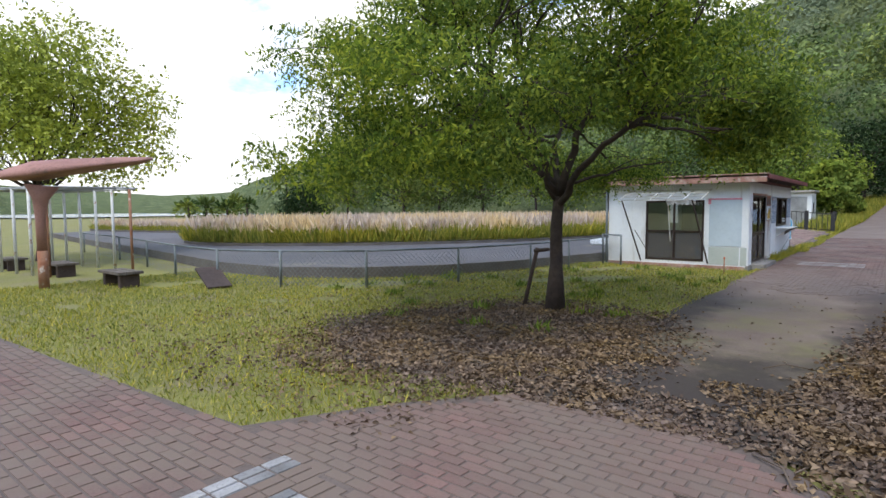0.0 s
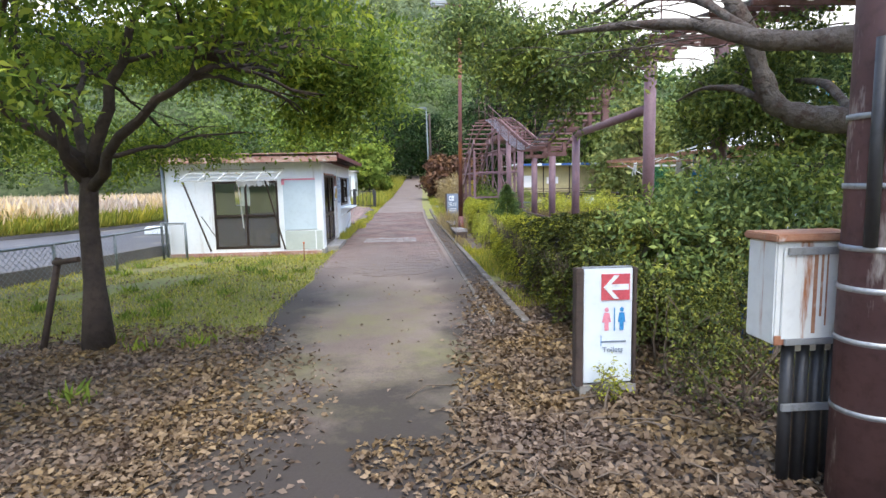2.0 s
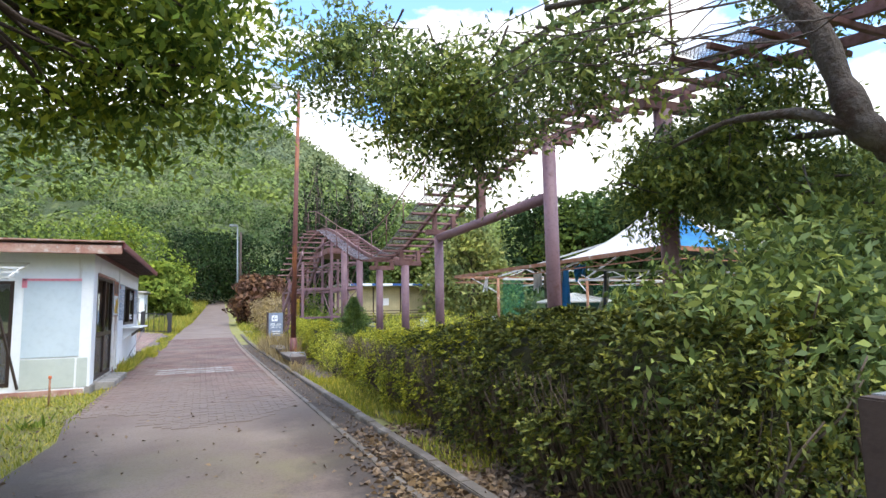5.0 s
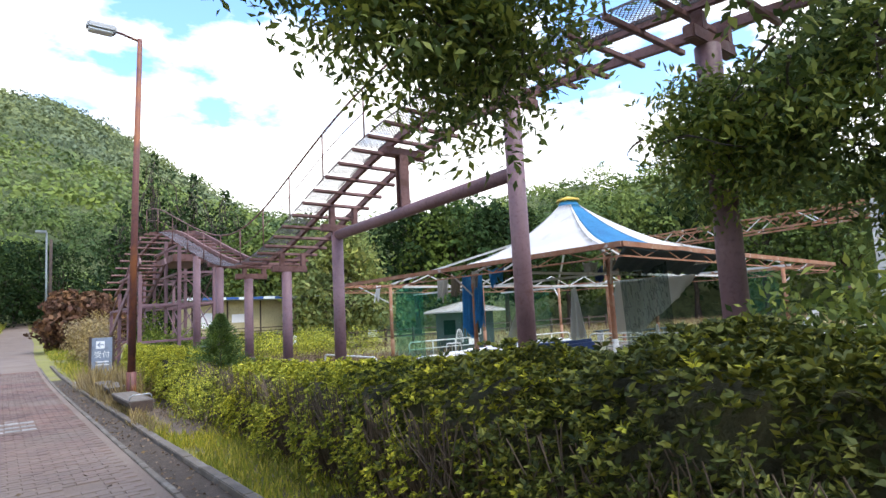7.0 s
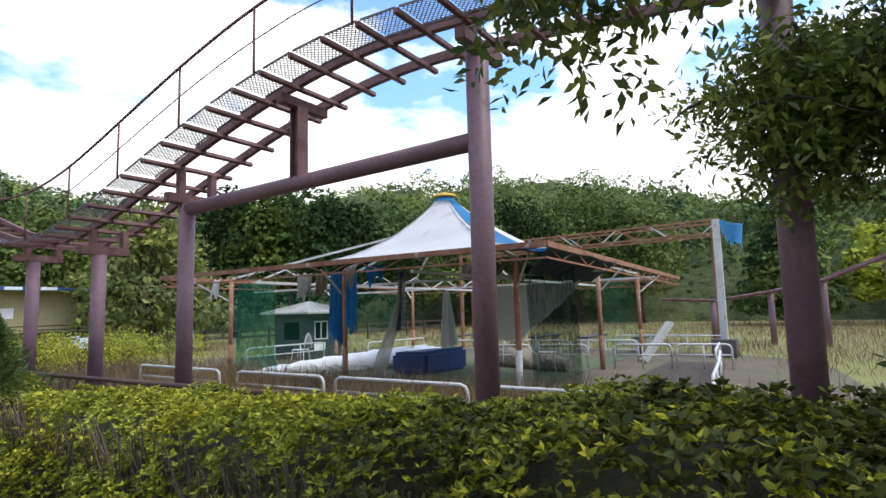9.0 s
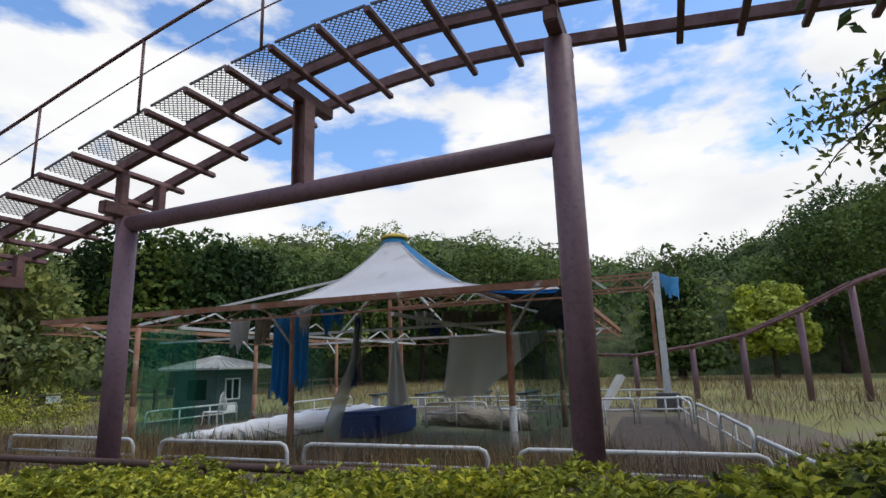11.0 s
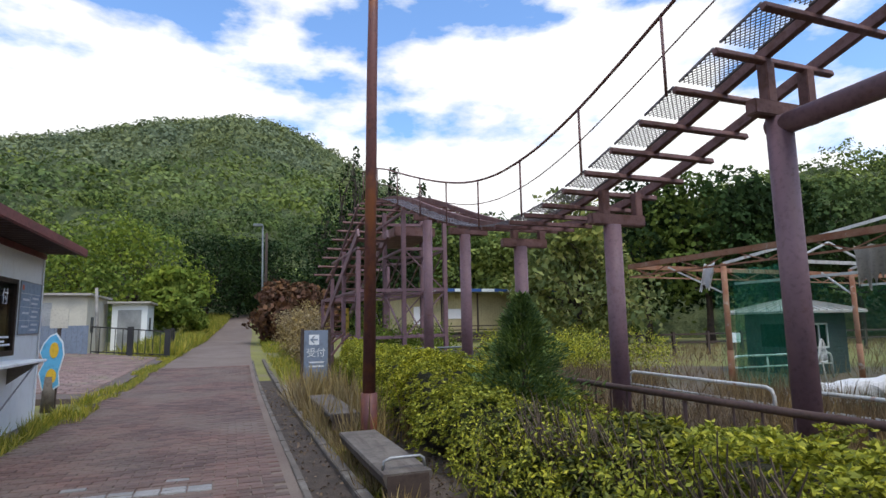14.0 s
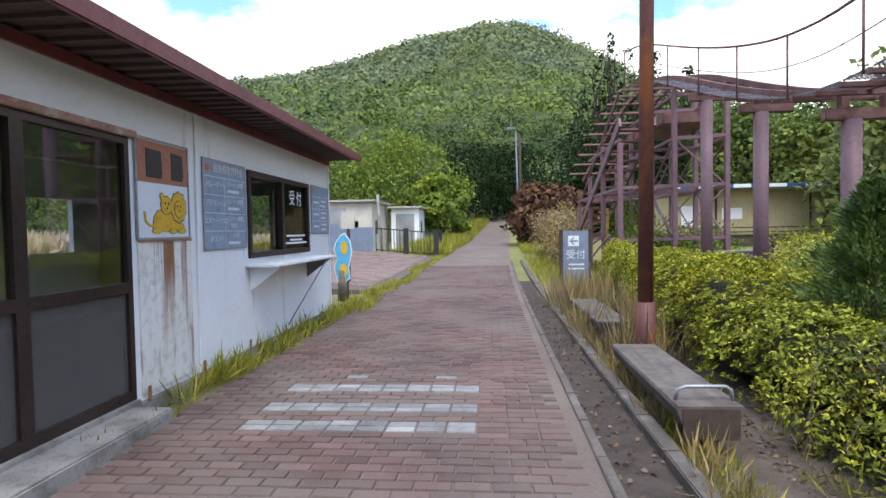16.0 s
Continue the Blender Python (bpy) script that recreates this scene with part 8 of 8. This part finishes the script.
def hedge_surface(n):
    y = rng.uniform(7.2, 26.4, n)
    u = rng.uniform(0, 1, n)
    f, t_, bk = hedge_front(y), hedge_top(y), 2.7
    s = u * (t_ + (bk - f))
    front = s < t_
    a = np.where(front, s / t_, 1.0)
    x = np.where(front, f + 0.22 * a ** 3, f + 0.22 + (s - t_) * 0.9)
    z = np.where(front, s, t_ - 0.06 * np.abs(np.sin(x * 2.2)) - 0.13 * np.clip(x - 1.7, 0, 1))
    nx_ = np.where(front, -1.0, -0.1)
    nz_ = np.where(front, 0.25 + a ** 3, 1.0)
    p = np.stack([x, y, z], 1)
    nr = unit(np.stack([nx_, rng.normal(size=n) * 0.2, nz_], 1))
    p += nr * (0.10 * lumps(p, 3.0, 21) + 0.06 * lumps(p, 8.0, 22) + rng.uniform(-0.07, 0.02, n))[:, None]
    keep = (rng.uniform(0, 1, n) < np.clip(p[:, 2] / 0.42, 0.16, 1.0)) & ~((p[:, 1] > 18.0) & (p[:, 1] < 20.3) & (p[:, 0] < 0.98)) & (lumps(p, 2.4, 25) + lumps(p, 6.0, 26) * 0.6 > -0.62)
    return p[keep], nr[keep]


p, nr = hedge_surface(41000)
per = 7
pp, ax = np.repeat(p, per, 0), np.repeat(unit(nr * 0.6 + np.array([0, 0, 0.7])), per, 0)
sd = unit(np.cross(ax, rng.normal(size=pp.shape)))
# deep: larger dark leaves at the near end and behind the bench
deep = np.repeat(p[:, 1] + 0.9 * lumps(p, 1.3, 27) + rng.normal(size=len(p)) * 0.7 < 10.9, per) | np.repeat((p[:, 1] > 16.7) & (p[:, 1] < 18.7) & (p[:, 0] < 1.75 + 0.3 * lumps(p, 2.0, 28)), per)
hq = leaf_quads(pp, ax * rng.uniform(0.15, 0.9, (len(pp), 1)) + sd, np.where(deep, 0.05, 0.039), 0.45)
hedge = thing("hedge", "long clipped azalea hedge with yellow-green shoots", "hedge", (1.8, 16.5, 0))
tagged(part("hedge_leaves", quads("hedge_leaves", hq[~deep], "leaf_hedge"), None, hedge), kind="stuff")
tagged(part("dark_leaves", quads("dark_leaves", hq[deep], "leaf_hedge_dark"), None, hedge, "larger dark green leaves"), kind="stuff")
# Added sheet under the leaves, coloured dark for the shade between the twigs.
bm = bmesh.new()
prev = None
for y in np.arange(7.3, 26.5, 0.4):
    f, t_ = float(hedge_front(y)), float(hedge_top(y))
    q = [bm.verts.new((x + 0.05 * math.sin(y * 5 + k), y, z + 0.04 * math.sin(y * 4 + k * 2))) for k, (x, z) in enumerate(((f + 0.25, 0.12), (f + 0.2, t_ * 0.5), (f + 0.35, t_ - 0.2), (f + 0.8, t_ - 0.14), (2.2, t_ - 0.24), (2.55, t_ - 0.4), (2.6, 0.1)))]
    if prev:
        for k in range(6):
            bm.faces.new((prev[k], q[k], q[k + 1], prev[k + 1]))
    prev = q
part("inner_mass", bm, mat("hedge_core_shade", (0.06, 0.06, 0.025), (0.035, 0.032, 0.018), 0.95, fine=40, bump=0.8, depth=0.03), hedge, smooth=True)
bm = bmesh.new()
for k in range(800):
    q = random.Random(k + 900)
    y = q.uniform(7.3, 18)
    x = float(hedge_front(y)) + q.uniform(0.0, 0.15)
    tube([(x + 0.2, y, 0.0), (x + 0.06, y + q.uniform(-0.1, 0.1), 0.3 + q.uniform(0, 0.2)), (x - 0.02, y + q.uniform(-0.2, 0.2), 0.55 + q.uniform(0, 0.3))], [0.009, 0.006, 0.003], 4, bm, False)
tagged(part("hedge_twig_mass", bm, "twig", hedge), kind="stuff")


def shrub(label, clumps, twigs, leaf, leaves, base, per=6, width=0.42):
    s = thing("shrub", label, "shrub", base)
    bm = bmesh.new()
    for k, (c, r) in enumerate(clumps):
        for j in range(5):
            q = random.Random(k * 7 + j)
            tube(*limb((c[0] + q.uniform(-0.2, 0.2), c[1] + q.uniform(-0.2, 0.2), -0.02), (c[0] + q.uniform(-1, 1) * r[0] * 0.8, c[1] + q.uniform(-1, 1) * r[1] * 0.8, c[2] + q.uniform(-0.2, 0.8) * r[2]), 0.014, 0.004, 0.1, 5, k * 5 + j), 5, bm)
    tagged(part("stem_spray", bm, "twig", s), kind="stuff")
    part("foliage", crown_mesh("foliage", clumps, twigs, per, leaf, width, leaves, 0.0, -0.1), None, s)


shrub("tall dark glossy shrub behind the toilet sign", [((1.6, 7.6, 0.9), (0.7, 0.8, 0.65)), ((2.2, 8.5, 1.0), (0.8, 0.9, 0.55)), ((2.6, 9.4, 0.85), (0.6, 0.6, 0.45)), ((2.9, 7.6, 1.2), (0.6, 0.8, 0.6)), ((2.5, 8.0, 1.5), (0.6, 0.7, 0.35))], 4200, 0.075, "leaf_dark", (2.2, 8.4, 0))
shrub("sparse twiggy shrub with small leaves by the sign", [((1.2, 6.5, 0.5), (0.45, 0.5, 0.5)), ((1.35, 6.0, 0.4), (0.5, 0.4, 0.4)), ((1.0, 7.2, 0.65), (0.4, 0.5, 0.5)), ((1.75, 6.3, 0.55), (0.4, 0.5, 0.5)), ((1.75, 5.7, 0.4), (0.35, 0.4, 0.4)), ((1.95, 6.9, 0.7), (0.4, 0.5, 0.5))], 2600, 0.036, "leaf_hedge_dark", (1.15, 6.5, 0), 6)
shrub("weedy sprig growing before the toilet sign", [((0.47, 6.22, 0.17), (0.14, 0.08, 0.13))], 70, 0.03, "leaf_hedge", (0.47, 6.22, 0), 5)
shrub("yellow-green shrub row behind the railing", [((5.0 + 0.6 * k, 25.5 + 0.9 * (k % 3), 0.55), (0.8, 0.7, 0.5)) for k in range(7)], 2600, 0.07, "leaf_hedge", (6.5, 26, 0))
shrub("pale feathery shrub by the coaster tower", [((1.75, 32.5, 0.7), (0.5, 0.9, 0.6)), ((2.0, 35.0, 0.95), (0.7, 1.2, 0.7)), ((2.1, 38, 1.2), (0.9, 1.5, 0.8))], 2600, 0.11, "dry_grass", (1.8, 33, 0))
shrub("leafy green growth under the coaster tower", [((3.0, 27.8, 0.7), (0.8, 0.6, 0.6)), ((2.75, 29.2, 1.2), (0.4, 0.4, 1.05)), ((4.5, 29, 0.6), (0.6, 0.8, 0.6))], 1500, 0.09, "leaf_light", (3, 28.5, 0))

shrub("low azalea shoots with bare grey twigs by the bench", [((1.25, 18.3, 0.34), (0.3, 0.5, 0.32)), ((1.2, 17.3, 0.36), (0.35, 0.55, 0.34)), ((1.15, 16.4, 0.38), (0.35, 0.5, 0.36))], 900, 0.036, "leaf_hedge", (1.2, 17.4, 0), 6)
# small conifer in the hedge
cone = thing("small_conifer", "small bushy young conifer in the hedge", "conifer", (2.1, 19.35, 0))
part("trunk", tube([(2.1, 19.35, -0.03), (2.1, 19.35, 1.35)], [0.03, 0.008], 8), "bark", cone)
n = 11000
hh = rng.uniform(0.08, 1, n) ** 0.8
ang = rng.uniform(0, 6.283, n)
rad_c = (1 - hh) * 0.80 * rng.uniform(0.25, 1.0, n) * (1 + 0.35 * np.sin(hh * 26 + 3 * np.sin(ang * 2)) + 0.25 * np.sin(ang * 5 + hh * 9)) + 0.02
c = np.stack([2.1 + rad_c * np.cos(ang), 19.35 + rad_c * np.sin(ang), 0.1 + hh * 1.46], 1)
part("needles", quads("needles", leaf_quads(c, np.stack([np.cos(ang), np.sin(ang), rng.uniform(0.1, 1.1, n)], 1) + rng.normal(size=c.shape) * 0.3, 0.075, 0.22), "leaf_pine"), None, cone)


def blades(name, label, xy, h, material, z=-0.03, lean=0.35, width=0.09):
    n = len(xy)
    c = np.stack([xy[:, 0], xy[:, 1], z + terrain(xy[:, 0], xy[:, 1])], 1)
    g = leaf_quads(c, np.array([0, 0, 1.0]) + rng.normal(size=c.shape) * lean, h * rng.uniform(0.4, 1.2, n), width)
    return tagged(new(name, quads(name, g, material)), label, "grass", kind="stuff")


def scatter(n, x0, x1, y0, y1):
    return np.stack([rng.uniform(x0, x1, n), rng.uniform(y0, y1, n)], 1)


def patchy(xy, f, lo, seed):
    q = np.concatenate([xy, np.zeros((len(xy), 1))], 1)
    return xy[lumps(q, f, seed) > lo]


xy = patchy(scatter(190000, -15, -2.75, 1.8, 17.5), 1.3, -0.7, 31)
soil = ((xy[:, 0] + 4.2) / 2.0) ** 2 + ((xy[:, 1] - 6.4) / 2.4) ** 2
bare = xy[:, 1] < plaza_edge(xy[:, 0]) + rng.normal(size=len(xy)) * 0.05
out_f = (xy[:, 1] < np.interp(xy[:, 0], [-15, -12, -10.3, -9, -8.1, -7.6, -7.0], [7.9, 8.2, 9.2, 10.8, 12.9, 15.4, 18.2]))
kio = (xy[:, 1] > 16.35) & (xy[:, 0] < -3.0)
keep = (soil > rng.uniform(0.75, 1.5, len(xy))) & ~bare & out_f & ~kio
blades("lawn_grass", "short patchy yellow-green lawn grass", xy[keep], 0.075, "grass", width=0.14, lean=0.6)
xy = patchy(scatter(26000, 0.42, 1.15, 9.5, 26), 1.7, -0.4, 32)
xy = xy[~((xy[:, 1] > 24.8) & (xy[:, 1] < 27.5))]
xy = xy[~((xy[:, 1] > 16.2) & (xy[:, 1] < 20.4) & (xy[:, 0] > 0.66))]
blades("verge_grass", "short green grass on the verge beside the kerb", xy, 0.11, "grass", width=0.1)
xy = patchy(scatter(16000, -3.1, -2.6, 17, 46), 2.2, -0.1, 33)
blades("wall_weeds", "weeds and grass along the kiosk's foot", xy[(xy[:, 1] > 23.7) | (xy[:, 0] > -2.98) & (xy[:, 0] < -2.82)], 0.14, "grass", 0.0)
clump_c = scatter(26, -3.05, -2.9, 18.9, 26.5)
xy = np.repeat(clump_c, 60, 0) + rng.normal(size=(26 * 60, 2)) * 0.05
blades("grass_tufts", "grass tufts at the foot of the kiosk wall", xy, 0.24, "grass", 0.0, 0.5, 0.05)
xy = scatter(110, 0.42, 1.3, 19.9, 25.6)
xy = np.repeat(xy[~((xy[:, 1] > 20.9) & (xy[:, 1] < 23.3) & (xy[:, 0] > 0.5) & (xy[:, 0] < 0.92))][:62], 40, 0)
blades("dry_tufts", "tall dry tan grass round the bench and lamp", xy + rng.normal(size=xy.shape) * 0.07, 0.55, "dry_grass", 0.0, 0.28, 0.025)
xy = np.repeat(scatter(75, 0.39, 0.58, 16.6, 25.5), 34, 0)
blades("kerb_tufts", "yellowing grass tufts along the kerb", xy + rng.normal(size=xy.shape) * 0.05, 0.2, "dry_grass", 0.0, 0.4, 0.05)
xy = patchy(scatter(42000, 3.0, 7.3, 10.5, 29), 1.1, -0.45, 34)
blades("dry_meadow", "tall dry brown grass behind the hedge", xy, 0.48, "brown_grass", -0.03, 0.32, 0.022)
xy = patchy(scatter(40000, 6, 40, 4, 36), 0.5, -0.3, 35)
xy = xy[~((xy[:, 0] > 7.6) & (xy[:, 0] < 15.6) & (xy[:, 1] > 13.4) & (xy[:, 1] < 22.6)) & ~((xy[:, 1] > 11.2) & (xy[:, 1] < 13.7) & (xy[:, 0] < 14.6))]
blades("meadow", "rough dry meadow beyond the tent", xy, 0.36, "brown_grass", -0.03, 0.3, 0.05)
xy = patchy(scatter(24000, 0.5, 2.6, 27.5, 60), 0.8, -0.4, 36)
blades("lane_verge", "overgrown green verge along the lane", xy + np.stack([0.0006 * (xy[:, 1] - 20) ** 2, 0 * xy[:, 1]], 1), 0.28, "grass", -0.03, 0.35, 0.06)
xy = patchy(scatter(30000, -5.2, -2.75, 39.5, 80), 0.8, -0.5, 37)
blades("lane_verge", "tall pale grass along the lane's far side", xy + np.stack([0.0006 * (xy[:, 1] - 20) ** 2, 0 * xy[:, 1]], 1), 0.6, "grass", -0.03, 0.3, 0.06)
xy = patchy(scatter(7000, -8, -3.1, 26.8, 38), 1.0, 0.55, 38)
blades("forecourt_weeds", "weeds between the forecourt bricks", xy, 0.2, "grass", 0.25, 0.5, 0.06)
dark = scatter(160, -11, -2.9, 6, 16)
xy = np.repeat(dark[:46], 60, 0)
blades("weed_clumps", "darker weed clumps on the lawn", xy + rng.normal(size=xy.shape) * 0.09, 0.16, "leaf_light", -0.03, 0.6, 0.16)


def litter(name, label, xy, z, size):
    n = len(xy)
    c = np.stack([xy[:, 0], xy[:, 1], z + rng.uniform(0.0, 0.018, n)], 1)
    d = rng.normal(size=(n, 3)) * np.array([1, 1, 0.22])
    return tagged(new(name, quads(name, leaf_quads(c, d, size, 0.6, 0.3), "litter")), label, "dead leaves", kind="stuff")


xy = scatter(34000, -7.2, -1.6, 3.6, 9.6)
s_ = ((xy[:, 0] + 4.2) / 2.2) ** 2 + ((xy[:, 1] - 6.3) / 2.6) ** 2
litter("leaf_litter", "brown dead leaves strewn under the tree", xy[(s_ < rng.uniform(0.5, 1.5, len(xy)))], -0.006, 0.055)
xy = scatter(36000, -0.7, 2.4, 0.8, 11.5)
edge_x = np.interp(xy[:, 1], [0.8, 4.2, 6, 9, 11.5], [0.55, -0.55, -0.75, -0.25, 0.0])
keep = (xy[:, 0] > edge_x + rng.normal(size=len(xy)) * 0.12) & (rng.uniform(0, 1, len(xy)) < np.interp(xy[:, 1], [8, 11.5], [1, 0.25]))
litter("leaf_litter", "brown dead leaves strewn along the hedge", xy[keep], 0.004, 0.062)
litter("leaf_litter", "dead leaves lying in the gutter", scatter(700, 0.0, 0.3, 8, 27), 0.002, 0.04)
xy = scatter(9000, -3.0, 0.1, 4.8, 9.0)
fringe = np.abs(xy[:, 0] + 1.43) + rng.normal(size=len(xy)) * 0.16 > np.interp(xy[:, 1], [4.8, 6.0, 9.0], [0.6, 1.0, 1.3])
litter("leaf_litter", "dead leaves drifted along the lane's edges", xy[fringe], 0.008, 0.055)
litter("leaf_litter", "stray dead leaves on the lane and lawn", np.concatenate([scatter(160, -2.8, 0.0, 6, 15), scatter(2400, -9, -2.8, 2.6, 15), scatter(1500, -7, -2.9, 2.8, 6), scatter(3400, -3.4, 0.4, 4.2, 5.0), patchy(scatter(5200, -3.0, 0.1, 4.7, 6.3), 1.6, 0.05, 41)]), 0.01, 0.05)
litter("leaf_litter", "dead leaves and dark gravelly bits beside the bench", scatter(900, 0.85, 1.45, 15.5, 19.8), -0.012, 0.035)
xy = np.repeat(scatter(26, 0.85, 1.3, 15.4, 19.6), 24, 0)
blades("bench_weeds", "small weeds in the bare earth by the bench", xy + rng.normal(size=xy.shape) * 0.05, 0.12, "grass", -0.02, 0.6, 0.08)
bm = bmesh.new()
for k in range(150):
    q = random.Random(k)
    x, y, a, L_ = (q.uniform(-0.7, 1.8), q.uniform(2.5, 8.5), q.uniform(0, 6.28), q.uniform(0.12, 0.5)) if k % 3 else (q.uniform(-6, -2.2), q.uniform(4.3, 8.5), q.uniform(0, 6.28), q.uniform(0.1, 0.4))
    tube([(x, y, 0.02), (x + L_ * 0.5 * math.cos(a), y + L_ * 0.5 * math.sin(a), 0.03 + q.uniform(0, 0.02)), (x + L_ * math.cos(a + 0.3), y + L_ * math.sin(a + 0.3), 0.02)], 0.004 + 0.004 * q.random(), 5, bm)
solo("fallen_twigs", bm, "twig", "dry fallen twigs among the dead leaves", "twigs", kind="stuff")

# ---- paving bricks, last ----
STRIPES = [18.55, 18.98, 19.4]


def pale(x, y):
    return any(s - 0.01 < y < s + 0.19 for s in STRIPES) and -2.2 < x < -0.68 or 19.78 < y < 19.99 and (-1.85 < x < -1.6 or -1.2 < x < -1.0)


near_me = brick_mesh([(-0.0935, 0.0935, -0.0455, 0.0455, -0.012, 0.012)], "brick_piece", "brick")
pale_me = brick_mesh([(-0.0935, 0.0935, -0.0455, 0.0455, -0.012, 0.0135)], "pale_brick", "brick")
rest, count = [], 0
rows_y = np.arange(12.26, 34, 0.0975)
for j, y in enumerate(rows_y):
    s = road_shift(y)
    for i in range(15):
        striped = any(st_ - 0.01 < y + 0.01 < st_ + 0.19 for st_ in STRIPES)
        x = ROAD_L + s + 0.05 + i * 0.193 + (0.0965 if j % 2 and not striped else 0)
        if x > ROAD_R + s - 0.1 or y < 15 and 0.5 + 0.4 * math.sin(x * 2.6 + y * 1.1) + 0.35 * math.sin(y * 3.1 - x * 1.7) > (y - 12.0) / 2.0 + rr.uniform(-0.12, 0.12):
            continue
        if 17.75 < y < 19.95 and count < 330:
            ob = new("brick", pale_me if pale(x, y) else near_me)
            ob.parent = road
            ob.matrix_basis = pose(x, y, 0.004 + rr.uniform(-0.003, 0.003), rr.uniform(-0.7, 0.7), rr.uniform(-0.7, 0.7), rr.uniform(-0.8, 0.8))
            count += 1
        else:
            dz = rr.uniform(-0.003, 0.003)
            h = float(lane_rise(y))
            rest.append((x - 0.0935, x + 0.0935, y - 0.0455, y + 0.0455, h, h + 0.014 + dz))
tagged(part("paving_bricks", brick_mesh(rest, "brick", "paving_bricks"), None, road), kind="stuff")
plaza = bpy.data.objects["plaza"]
BASE["plaza"] = Matrix.Identity(4)
cells, plaza_count = [], 0
plaza_me = brick_mesh([(-0.096, 0.096, -0.046, 0.046, -0.01, 0.012)], "plaza_piece", "brick")
for j in range(104):
    for i in range(62):
        x, y = -10.9 + i * 0.2 + (0.1 if j % 2 else 0), -5.9 + j * 0.1
        if -3.21 < x < -2.52 and 1.1 < y < 2.2:
            continue
        if on_plaza(x + 0.1, y + 0.05) and on_plaza(x - 0.1, y) and y > -3:
            if 2.35 < y < 4.1 and -2.2 < x < 0.7 and plaza_count < 300:
                ob = new("brick", plaza_me)
                ob.parent = plaza
                ob.matrix_basis = pose(x, y, rr.uniform(-0.003, 0.003), rr.uniform(-0.7, 0.7), rr.uniform(-0.7, 0.7), rr.uniform(-0.8, 0.8))
                plaza_count += 1
                continue
            cells.append((x - 0.096, x + 0.096, y - 0.046, y + 0.046, -0.01, 0.012 + rr.uniform(-0.003, 0.003)))
for j in range(6):
    for i in range(7):
        x, y = -3.16 + i * 0.1, 1.2 + j * 0.195 - (0.06 if 3 < i else 0)
        ob = new("brick", pale_me if i in (0, 1, 4, 5) and (j < 5 or i < 2) else plaza_me)
        ob.parent = plaza
        ob.matrix_basis = pose(x, y, 0.001 + rr.uniform(-0.002, 0.002), 0, 0, 90 + rr.uniform(-0.8, 0.8))
tagged(part("paving_bricks", brick_mesh(cells, "plaza_brick", "paving_bricks"), None, plaza), kind="stuff")
